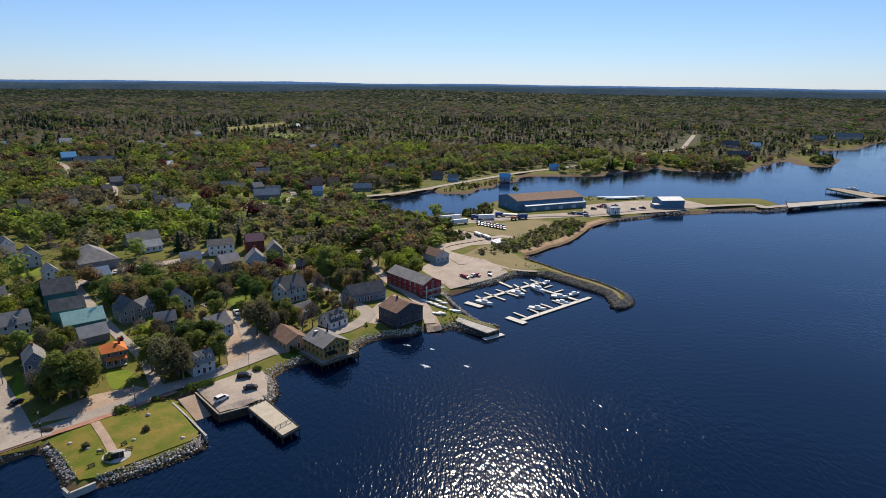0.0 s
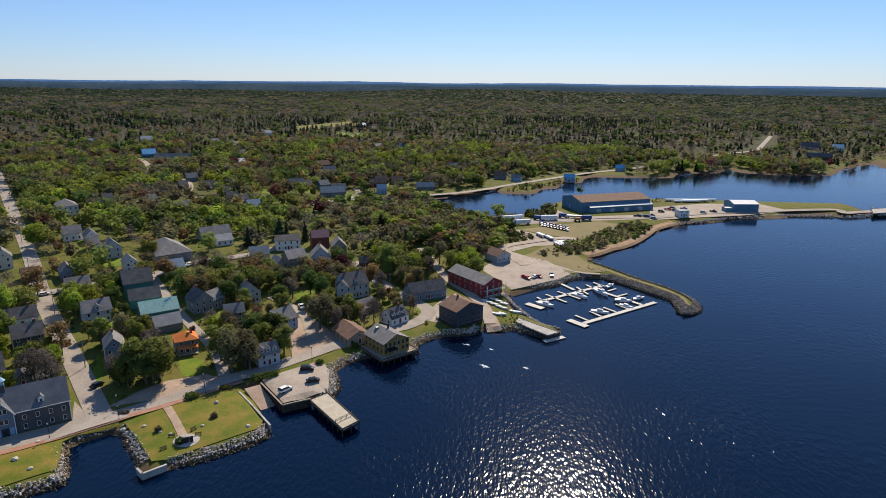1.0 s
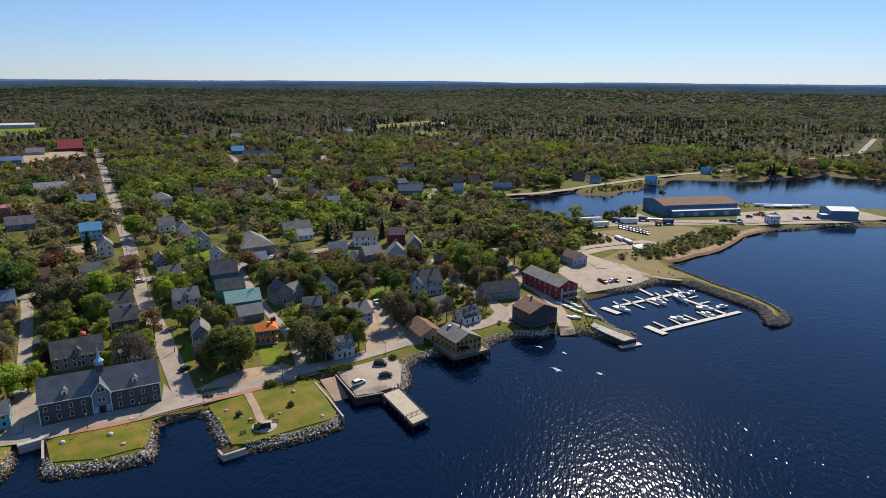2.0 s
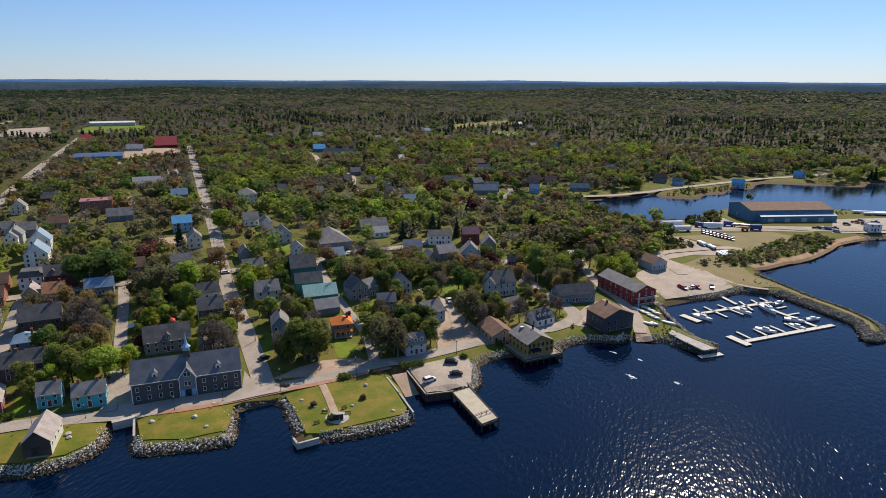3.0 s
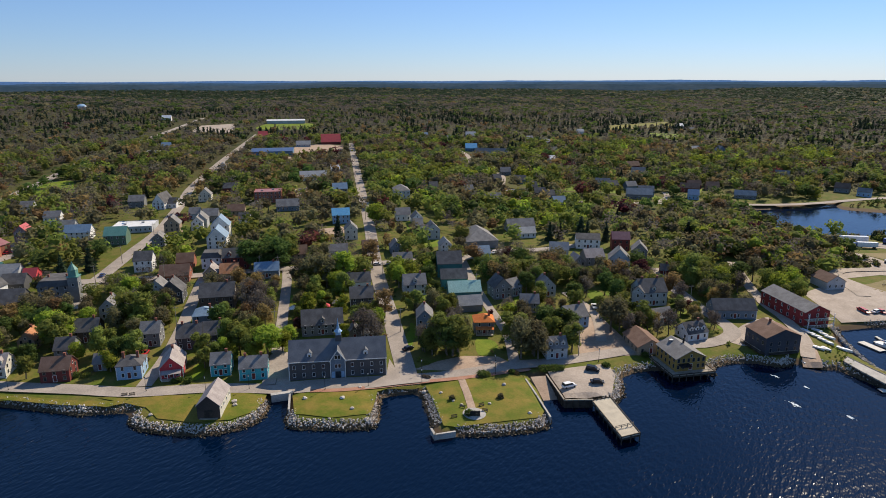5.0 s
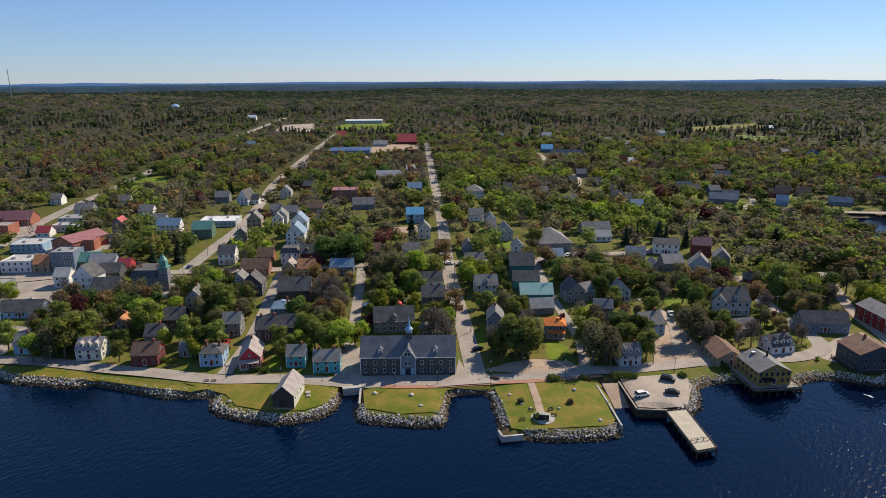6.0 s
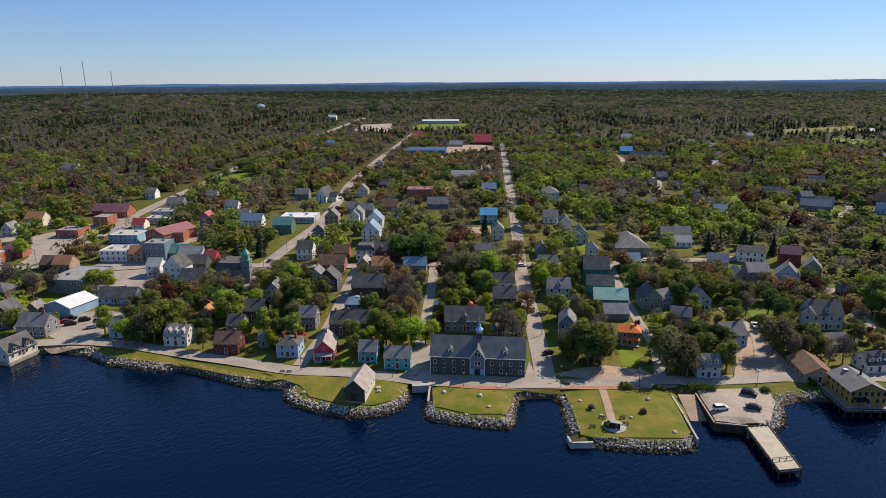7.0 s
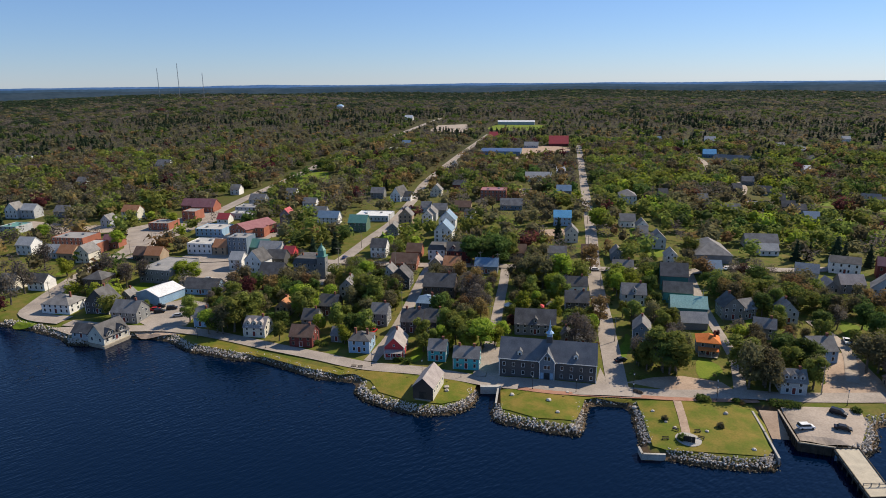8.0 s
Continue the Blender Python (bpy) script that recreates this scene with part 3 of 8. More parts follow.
def house(x, y, turn, w, d, h, wall, roof, form="gable", rise=None, label="", name="house", chimney=1, dormers=0, porch=False, door=True, fine=True, windows=True, z=None, group="", gap=2.5, trim=True):
    """A house or shed: walls, roof, windows, door, chimney, dormers, porch, white trim. Its front faces local -y."""
    z = level(x, y) if z is None else z
    rise = rise or {"gable": d * 0.42, "front": w * 0.5, "hip": min(w, d) * 0.32, "mansard": 2.6, "gambrel": d * 0.45, "flat": 0}[form]
    ob = thing(name, x, y, z, turn, label, "building" if name not in ("house", "shed", "barn") else name, group)
    part("wall", wall_bm(form, w, d, h, rise), PAINTS[wall], ob)
    part("roof", roof_bm(form, w, d, h, rise), ROOFS[roof], ob)
    FOOTPRINTS.append((x, y, 0.5 * max(w, d) + 0.12 * min(w, d)))
    yard = d / 2 + (4.0 if math.hypot(x, y) < 340 else 10.0)
    FOOTPRINTS.append((x + yard * math.sin(radians(turn)), y - yard * math.cos(radians(turn)), 0.42 * w + (1.0 if yard < d / 2 + 5 else 3.5)))
    sash = DARK_WINDOW if wall in ("yellow", "brown", "tan", "darkred", "weathered", "steel") else WINDOW
    storeys = max(1, int(round(h / 2.7)))
    if windows:
        for s in range(storeys):
            zz = 0.8 + s * (h / storeys)
            row_of_windows(ob, sash, -d / 2 - 0.02, -w / 2, w / 2, zz, "front", gap, 0.0 if s == 0 and door else None)
            if fine:
                row_of_windows(ob, sash, w / 2 + 0.02, -d / 2, d / 2, zz, "right", gap + 0.5)
                row_of_windows(ob, sash, -w / 2 - 0.02, -d / 2, d / 2, zz, "left", gap + 0.5)
        if form == "front" and rise > 2.2:
            put_window(WINDOW_SMALL, ob, 0, -d / 2 - 0.02, h + 0.3, 0)
        if form == "gable" and fine and rise > 2.2:
            put_window(WINDOW_SMALL, ob, w / 2 + 0.02, 0, h + 0.3, 90)
            put_window(WINDOW_SMALL, ob, -w / 2 - 0.02, 0, h + 0.3, -90)
    if door:
        q = part("door", DOOR, None, ob)
        q.matrix_basis = pose(0, -d / 2 - 0.03, 0.25)
    for k in range(chimney):
        q = part("chimney", CHIMNEY_MESH, None, ob)
        q.matrix_basis = pose((w * 0.28 if k == 0 else -w * 0.3) if form != "front" else 0.0, 0.0 if form != "front" else (d * 0.2 if k == 0 else -d * 0.2), h + rise)
    slope = rise / (d / 2)
    for k in range(dormers):
        dormer(ob, w * ((k + 0.5) / dormers - 0.5) * 0.9, -d / 2 + 0.7, h + 0.7 * slope, PAINTS[wall], ROOFS[roof])
    if trim and fine and wall in ("white", "blue", "teal", "red", "slate", "charcoal", "offwhite") and form in ("gable", "front", "hip", "gambrel"):
        for sx in (-1, 1):
            for sy in (-1, 1):
                part("corner_board", box(sx * (w / 2 + 0.005), sy * (d / 2 + 0.005), -0.2, 0.2, 0.2, h + 0.15), TRIM, ob)
    if form == "flat" and w > 11:
        for k in (-0.22, 0.18):
            part("roof_unit", box(w * k, d * 0.12 * (1 if k > 0 else -1), h - 0.16, 1.6, 1.3, 0.9), STEEL, ob)
    if porch:
        bm = bmesh.new()
        bx(bm, 0, -d / 2 - 1.1, 0.15, w * 0.85, 2.1, 0.15)
        part("porch_floor", bm, DECK, ob)
        bm = bmesh.new()
        prism(bm, [(-d / 2 - 2.4, 2.6), (-d / 2 - 0.02, 3.1), (-d / 2 - 0.02, 3.22), (-d / 2 - 2.4, 2.72)], "x", -w * 0.45, w * 0.45)
        part("porch_roof", bm, ROOFS[roof], ob)
        for k in range(4):
            part("porch_post", box(w * 0.82 * (k / 3 - 0.5), -d / 2 - 2.05, 0.3, 0.14, 0.14, 2.38), TRIM, ob)
    return ob

# ---- roads ----
def road(pts, wide, material, label, lift=0.14, clear=2.0):
    verts, faces = strip(pts, wide, lift)
    ROADS.append((wide / 2, smooth_line(pts, 6.0), clear))
    return structure(part("road", cells("road", verts, faces, material), None), label, "road")


ROADS = []
road([(-299.1, 30.4), (-278.1, 46.8), (-264.6, 62.2), (-246.1, 74.4), (-222.9, 86.0), (-201.9, 96.8), (-184.2, 105.6), (-166.9, 119.2), (-153.6, 127.9), (-140.7, 136.6), (-128.5, 145.5), (-115.5, 159.3), (-101.7, 172.2), (-89.0, 188.7), (-81.2, 195.7), (-72.1, 205.5), (-59.9, 220.9), (-52.9, 230.7), (-48.8, 235.9), (-37.3, 241.9), (-29.8, 254.2), (-29.7, 262.9), (-35.9, 271.3), (-44.5, 279.8), (-58.1, 297.3), (-66.9, 309.4), (-75.2, 327.9)], 6.5, ASPHALT, "worn grey asphalt street", 0.140)
road([(-115.6, 161.1), (-131.3, 178.2), (-153.5, 202.0), (-182.5, 232.5), (-206.4, 259.2), (-252.9, 313.3), (-346.4, 418.8), (-562.0, 663.5)], 7, ASPHALT, "worn grey asphalt street", 0.152)
road([(-151.6, 132.4), (-171.8, 156.6), (-195.9, 182.6), (-221.7, 210.2), (-236.0, 224.0)], 4.5, ASPHALT, "worn grey asphalt street", 0.164)
road([(-185.0, 109.6), (-197.4, 126.3), (-212.9, 143.7), (-232.1, 163.3), (-249.1, 180.7), (-261.6, 194.3)], 5, ASPHALT, "worn grey asphalt street", 0.176)
road([(-274.0, 133.9), (-290.1, 148.7), (-308.9, 173.0), (-331.1, 201.8), (-357.7, 236.5), (-410.3, 290.6), (-457.6, 334.9), (-553.0, 442.3), (-743.6, 667.2)], 7.5, ASPHALT, "worn grey asphalt street", 0.188, 4.0)
road([(-303.0, 30.0), (-307.7, 26.3), (-315.2, 21.5), (-325.0, 19.2), (-331.8, 22.1), (-343.1, 28.6), (-354.9, 36.7), (-368.2, 46.4), (-380.3, 58.3), (-395.4, 71.2), (-409.5, 83.0), (-425.9, 100.9), (-444.3, 124.4), (-463.4, 149.4), (-509.6, 198.1), (-592.3, 284.7), (-685.1, 374.7), (-795.8, 510.5), (-1029.6, 795.2)], 9, ASPHALT, "worn grey asphalt street", 0.200, 6.0)
road([(-389.0, 73.7), (-354.0, 102.2), (-333.3, 132.9), (-299.1, 160.3), (-264.1, 191.6), (-233.5, 224.1), (-204.9, 250.4), (-192.5, 263.3), (-180.3, 276.8), (-168.0, 285.0), (-161.7, 304.0), (-137.0, 325.8), (-123.8, 344.9)], 7.5, ASPHALT, "worn grey asphalt street", 0.212)
road([(-170.1, 288.4), (-144.2, 256.6), (-124.6, 234.2), (-103.7, 211.6), (-89.0, 188.7)], 4, ASPHALT, "worn grey asphalt street", 0.224)
road([(-102.0, 267.4), (-82.4, 250.7), (-69.8, 224.3)], 4, GRAVEL, "pale gravel lane", 0.236)
road([(-44.9, 360.6), (-25.6, 309.9), (-12.9, 287.4), (-5.0, 269.0), (-2.1, 250.7)], 5, GRAVEL, "pale gravel lane", 0.248)
road([(15.2, 338.4), (2.9, 371.1), (22.2, 391.5), (42.5, 403.8), (49.4, 400.8)], 6, GRAVEL, "pale gravel lane", 0.260)
road([(-4.8, 430.7), (6.9, 449.6), (39.2, 454.1), (73.1, 469.4), (111.3, 477.2), (158.9, 500.7), (196.1, 510.6), (230.3, 521.9), (267.9, 529.0), (268.6, 517.4), (296.0, 529.1)], 7, ASPHALT, "worn grey asphalt street", 0.272, 5.0)
road([(-161.5, 484.7), (-135.6, 501.1), (-116.6, 516.4), (-82.9, 537.1), (-37.0, 568.0), (3.6, 609.9), (44.5, 655.3), (99.1, 716.0), (150.9, 754.5), (222.1, 822.8), (288.4, 895.8), (355.7, 950.6), (410.1, 1054.9), (465.7, 1174.9)], 7, ASPHALT, "worn grey asphalt street", 0.284, 11.0)
road([(-123.5, 506.7), (-122.2, 542.5), (-129.7, 565.6)], 5, ASPHALT, "worn grey asphalt street", 0.296)
road([(-426.3, 701.0), (-376.6, 650.9), (-337.9, 595.8), (-280.0, 549.0), (-250.3, 496.3), (-213.9, 459.3), (-191.7, 453.2), (-172.0, 475.2), (-126.3, 506.1)], 5, GRAVEL, "pale gravel lane", 0.308, 5.0)

# ---- trees ----
def ball(sub):
    """Triangles of a faceted ball of radius one."""
    bm = bmesh.new()
    bmesh.ops.create_icosphere(bm, subdivisions=sub, radius=1.0)
    out = np.array([[v.co[:] for v in f.verts] for f in bm.faces])
    bm.free()
    return out


BALLS = {k: ball(k) for k in (1, 2)}


def crown_points(rng, kind, n, leaf, lobes=9, fine=1):
    """Triangles of a crown one metre high: uneven leafy clumps with loose leaf sprays round them."""
    if kind == "spruce" and lobes > 2:
        z = 1 - rng.random(n) ** 0.55 * 0.92
        a = rng.random(n) * 6.283
        wave = 0.75 + 0.25 * np.sin(z * 42 + 2 * np.sin(a))
        rad = (1.02 - z) * 0.26 * wave * rng.uniform(0.5, 1.05, n)
        c = np.stack([rad * np.cos(a), rad * np.sin(a), z], 1)
        solid = []
        tiers = 4 if n > 60 else (2 if n > 12 else 1)
        for k in range(tiers):
            lo = 0.1 + 0.8 * k / tiers
            r = (1.02 - lo) * 0.24
            ring = [np.array((r * rng.uniform(0.7, 1.1) * math.cos(q), r * rng.uniform(0.7, 1.1) * math.sin(q), lo + rng.uniform(-0.04, 0.03))) for q in np.arange(5) * 1.257]
            top = np.array((0, 0, min(1.0, lo + 1.5 / (tiers + 1)) if tiers > 1 else 0.95))
            solid += [np.array((ring[i], ring[(i + 1) % 5], top)) for i in range(5)]
        solid = np.array(solid)
    else:
        th, up = rng.random(lobes) * 6.283, rng.uniform(-0.8, 1, lobes)
        far = rng.uniform(0.35, 0.95, lobes) * (1.0 if lobes > 2 else 0.6)
        mid = np.stack([0.25 * far * np.cos(th) * np.sqrt(1 - up * up * 0.8), 0.25 * far * np.sin(th) * np.sqrt(1 - up * up * 0.8), 0.54 + (0.31 if lobes > 2 else 0.08) * up], 1)
        size = rng.uniform(0.10, 0.20, lobes) * (0.92 if lobes > 14 else (1.05 if lobes > 6 else (1.45 if lobes > 2 else 2.1)))
        pick = rng.integers(0, lobes, n)
        v = rng.normal(size=(n, 3))
        v /= np.linalg.norm(v, axis=1)[:, None]
        open_crown = kind in ("bare", "olive", "rust")
        deep = rng.uniform(0.72, 1.12, n) if not open_crown else rng.uniform(0.5, 1.25, n)
        c = mid[pick] + v * (size[pick] * deep)[:, None] * (1, 1, 0.85)
        c[:, 2] = np.clip(c[:, 2], 0.13, None)
        solid = []
        for m, s in zip(mid, size * (0.66 if not open_crown else 0.42)):
            if not fine or kind == "bare":
                continue
            tris = BALLS[fine]
            push = 1 + 0.42 * (np.array([noise.noise(Vector(q) * 2.3 + Vector(m) * 37) for q in tris.reshape(-1, 3)]).reshape(-1, 3, 1))
            solid.append(tris * push * s * (1, 1, 0.85) + m)
        if not fine and lobes > 2 and kind != "bare":  # the dense heart of the crown
            solid.append(BALLS[1] * (0.19, 0.19, 0.23) + (0, 0, 0.54))
        solid = np.concatenate(solid) if solid else np.zeros((0, 3, 3))
    s = leaf * rng.uniform(0.6, 1.3, n)[:, None, None]
    tri = rng.normal(size=(n, 3, 3))
    tri -= tri.mean(1, keepdims=True)
    if not (kind == "spruce" and lobes > 2):  # leaf sprays lie along the outside of their clump
        tri -= 0.8 * (tri * v[:, None, :]).sum(2, keepdims=True) * v[:, None, :]
    tri /= np.linalg.norm(tri, axis=2, keepdims=True) + 1e-6
    if kind == "bare":
        tri[:, 1:] *= 0.4
    if kind == "spruce":
        tri[:, :, 2] *= 0.6
    return np.concatenate([solid, c[:, None, :] + tri * s])


def trunk_mesh(rng, kind):
    """A tapered trunk with limbs, for a tree one metre high."""
    bm = bmesh.new()
    if kind == "spruce":
        return rod(bm, (0, 0, -0.03), (0, 0, 0.95), 0.017, 0.003, 5)
    bend = Vector((rng.uniform(-0.03, 0.03), rng.uniform(-0.03, 0.03), 0.36))
    rod(bm, (0, 0, -0.03), bend, 0.026, 0.017, 6)
    top = Vector((bend.x * 2, bend.y * 2, 0.78))
    rod(bm, bend, top, 0.017, 0.005, 5)
    for k in range(6):
        a = k * 1.05 + rng.uniform(-0.3, 0.3)
        start = bend.lerp(top, rng.uniform(0, 0.5))
        tip = start + Vector((math.cos(a) * rng.uniform(0.15, 0.27), math.sin(a) * rng.uniform(0.15, 0.27), rng.uniform(0.14, 0.32)))
        rod(bm, start, tip, 0.010, 0.003, 4)
    return bm


def triangles_mesh(name, tri, tint, material):
    """One mesh of loose triangles, with a shade of its own for each tree."""
    n = len(tri)
    me = bpy.data.meshes.new(name)
    me.vertices.add(3 * n)
    me.vertices.foreach_set("co", tri.reshape(-1).astype(np.float32))
    me.loops.add(3 * n)
    me.loops.foreach_set("vertex_index", np.arange(3 * n, dtype=np.int32))
    me.polygons.add(n)
    me.polygons.foreach_set("loop_start", np.arange(0, 3 * n, 3, dtype=np.int32))
    me.update(calc_edges=True)
    me.attributes.new("tint", "FLOAT", "FACE").data.foreach_set("value", np.asarray(tint, np.float32))
    me.materials.append(material)
    return me


KINDS = ("lime", "green", "deep", "olive", "bare", "rust", "plum", "spruce")
WIDE = {"lime": 1.0, "green": 1.05, "deep": 1.1, "olive": 1.0, "bare": 1.0, "rust": 1.0, "plum": 1.1, "spruce": 0.95}
SAID = {"lime": "young broadleaf tree in bright lime spring leaf", "green": "broadleaf tree in fresh green leaf", "deep": "dense dark green broadleaf tree",
        "olive": "budding tree with olive brown twigs", "bare": "bare grey-brown tree with open twigs", "rust": "tree with rust coloured buds",
        "plum": "small tree with dark plum leaves", "spruce": "dark narrow spruce tree"}
rng = np.random.default_rng(7)
NEAR = {}
for kind in KINDS:
    for v in range(3):
        n = {"bare": 1300, "olive": 1700, "rust": 1500, "spruce": 700}.get(kind, 2000)
        tri = crown_points(rng, kind, n, 0.030 if kind != "bare" else 0.05, 20, 1)
        crown = triangles_mesh("crown", tri, rng.random(len(tri)) * 0.28 + v * 0.36, LEAVES[kind])
        bm = trunk_mesh(rng, kind)
        trunk = bpy.data.meshes.new("trunk")
        bm.to_mesh(trunk)
        bm.free()
        trunk.materials.append(BARK)
        NEAR[kind, v] = (trunk, crown)


def tree(kind, x, y, high, wide=1.0, group="town trees"):
    """One tree with its trunk and crown."""
    k = int(rng.integers(0, 3))
    ob = thing("tree", x, y, level(x, y), float(rng.uniform(0, 360)), SAID[kind], "tree", group)
    w = wide * WIDE[kind] * high
    ob.scale = (w, w, high)
    part("trunk", NEAR[kind, k][0], None, ob)
    part("crown", NEAR[kind, k][1], None, ob)
    TREES.append((x, y))
    return ob


TREES = []


def wood_of(points, detail, leaf, name, label, sink=0.06, lobes=7, fine=1, wide=1.0, mixed=0.7):
    """Many trees joined, one object for each species: rows of kind, x, y, height."""
    for kind in KINDS:
        rows = [p for p in points if p[0] == kind]
        if not rows:
            continue
        shapes = [crown_points(rng, kind, detail, leaf, lobes, fine) for _ in range(8)]
        xs, ys = np.array([r[1] for r in rows]), np.array([r[2] for r in rows])
        zs = lie(xs, ys)
        out, tint = [], []
        for (_, x, y, high), z in zip(rows, zs):
            a = rng.uniform(0, 6.283)
            w = wide * high * WIDE[kind] * rng.uniform(0.85, 1.3)
            turn = np.array([[math.cos(a) * w, math.sin(a) * w, 0], [-math.sin(a) * w, math.cos(a) * w, 0], [0, 0, high]])
            shape = shapes[int(rng.integers(0, 8))]
            out.append(shape @ turn + (x, y, z - sink * high))
            tint.append(0.5 + (rng.random() - 0.5) * mixed + (rng.random(len(shape)) - 0.5) * 0.15)
        me = triangles_mesh(name, np.concatenate(out), np.concatenate(tint), LEAVES[kind])
        tagged(new(name, me), SAID[kind].replace("tree", "trees") + " " + label, "trees", kind="stuff")

# ---- lots, lawns, paths ----
OPEN_GROUND, FOOTPRINTS = [], []


def lot(outline, material, name, label, lift, category="ground"):
    OPEN_GROUND.append(outline)
    return structure(patch(name, outline, material, lift), label, category)


def round_lawn(x, y, rx, ry, turn, lift):
    a = np.linspace(0, 2 * math.pi, 13)[:-1]
    c, s = math.cos(radians(turn)), math.sin(radians(turn))
    k = 1 + 0.16 * np.sin(3 * a + x)
    lot([(x + (rx * math.cos(b) * c - ry * math.sin(b) * s) * q, y + (rx * math.cos(b) * s + ry * math.sin(b) * c) * q) for b, q in zip(a, k)], LAWN, "lawn", "bright green mown garden lawn", lift)


lot([(-117.1, 167.1), (-113.5, 177.1), (-107.9, 185.5), (-97.2, 191.7), (-91.3, 189.7), (-93.9, 182.9), (-105.2, 173.0)], TAN, "gravel_lot", "tan gravel parking strip beside the shore road", 0.050)
lot([(-79.5, 222.6), (-82.8, 244.7), (-78.4, 248.6), (-64.8, 233.4), (-54.9, 219.8), (-60.4, 215.5), (-70.5, 204.2)], TAN, "gravel_lot", "tan gravel yard between the houses", 0.056)
lot([(-77.6, 191.0), (-61.7, 207.4), (-56.8, 200.0), (-53.3, 185.0), (-58.3, 182.8), (-65.5, 176.7)], GRAVEL, "wharf_lot", "pale gravel car park behind the wharf", 0.062)
lot([(-9.0, 328.2), (7.9, 364.5), (17.4, 355.5), (27.5, 349.2), (38.5, 326.7), (30.3, 316.2), (7.1, 297.1)], GRAVEL, "marina_lot", "wide pale gravel marina car park", 0.068)
lot([(-4.2, 438.6), (8.6, 426.0), (28.4, 406.5), (44.1, 401.3), (37.5, 386.3), (21.8, 380.7), (7.9, 364.5), (15.8, 355.1), (3.0, 349.0), (-0.4, 370.3), (18.9, 394.9), (2.9, 415.9)], GRAVEL, "gravel_yard", "gravel track and yard on the point", 0.074)
lot([(11.2, 422.3), (26.0, 431.0), (71.5, 458.0), (83.2, 451.8), (76.7, 428.4), (56.8, 403.5), (42.7, 405.2), (26.8, 412.1)], DRY_FIELD, "dry_field", "dry brown grass field on the point", 0.080)
lot([(18.0, 362.1), (27.6, 380.0), (38.8, 387.7), (50.4, 377.3), (46.0, 364.0), (50.0, 347.7), (59.8, 333.9), (50.8, 330.4), (42.0, 329.0), (36.0, 327.0), (25.0, 345.0), (13.0, 356.0)], DRY_FIELD, "dry_bank", "dry grass and gravel bank behind the breakwater", 0.064)
lot([(119.2, 514.2), (170.6, 540.3), (215.2, 545.0), (229.4, 519.6), (192.8, 501.5), (109.6, 469.3)], GRAVEL, "plant_yard", "pale gravel yard of the fish plant", 0.086)
lot([(44.7, 498.6), (50.0, 485.3), (65.3, 472.0), (114.0, 489.5), (110.5, 473.2), (30.6, 445.4), (6.8, 439.7), (32.0, 468.5)], GRAVEL, "plant_yard", "pale gravel apron before the blue warehouse", 0.092)
lot([(-190.7, 97.5), (-181.7, 104.3), (-163.2, 116.3), (-148.5, 129.3), (-144.7, 124.0), (-142.3, 118.1), (-144.6, 110.9), (-152.4, 103.9), (-163.6, 99.7), (-172.5, 101.9), (-179.5, 100.7)], DRY_LAWN, "lawn", "yellow-green shore lawn round the grey barn", 0.098)
lot([(-257.8, 62.9), (-235.5, 75.2), (-209.3, 86.8), (-194.6, 93.1), (-179.1, 102.5), (-183.6, 96.1), (-196.0, 89.4), (-213.9, 82.1), (-224.6, 75.6), (-243.6, 64.7)], DRY_LAWN, "lawn", "yellow-green strip of lawn along the shore", 0.104)
lot([(-141.5, 133.1), (-129.3, 140.9), (-109.2, 159.5), (-108.0, 158.4), (-117.0, 151.6), (-118.5, 148.1), (-114.1, 140.7), (-111.5, 135.5), (-119.7, 127.7), (-130.9, 123.4)], DRY_LAWN, "lawn", "yellow-green lawn on the shore before the hall", 0.110)
lot([(-107.4, 159.5), (-83.8, 185.4), (-79.4, 183.0), (-68.1, 167.5), (-66.9, 161.0), (-85.5, 143.1), (-89.1, 141.6), (-99.3, 152.1)], DRY_LAWN, "lawn", "worn green park lawn with brown patches", 0.116)
lot([(-289.4, 52.2), (-298.0, 69.0), (-296.6, 78.7), (-279.9, 87.3), (-272.4, 74.9), (-263.5, 68.6), (-272.9, 55.9)], ASPHALT, "car_park", "worn asphalt car park by the shore road", 0.122)
lot([(-330.8, 78.5), (-324.4, 98.5), (-310.5, 102.9), (-314.3, 84.0)], GRAVEL, "car_park", "pale car park among the shops", 0.128)
lot([(-400.1, 77.7), (-424.5, 106.9), (-427.5, 118.4), (-387.0, 84.4)], GRAVEL, "car_park", "pale car park beside the main street", 0.134)
lot([(-371.5, 92.0), (-350.9, 117.0), (-332.1, 112.6), (-351.9, 86.5)], ASPHALT, "car_park", "grey car park behind the shops", 0.050)
lot([(-412.0, 131.6), (-424.8, 143.7), (-390.1, 135.5), (-378.5, 125.6), (-384.6, 118.8)], GRAVEL, "car_park", "pale yard between the shops", 0.056)
lot([(-498.9, 40.4), (-475.9, 84.2), (-446.5, 91.7), (-470.7, 49.7)], GRAVEL, "car_park", "pale car park of a store", 0.062)
lot([(-523.7, 23.2), (-522.8, 43.1), (-496.2, 60.0), (-495.2, 33.6)], GRAVEL, "car_park", "pale car park of a store", 0.068)
lot([(-298.2, 23.9), (-281.6, 47.6), (-272.1, 49.1), (-271.6, 45.2), (-282.1, 29.8)], GRAVEL, "gravel_lot", "pale gravel landing by the shore", 0.074)
lot([(-271.7, 49.6), (-265.2, 62.3), (-255.5, 65.1), (-265.8, 51.3)], TAN, "gravel_lot", "tan gravel landing on the shore", 0.080)
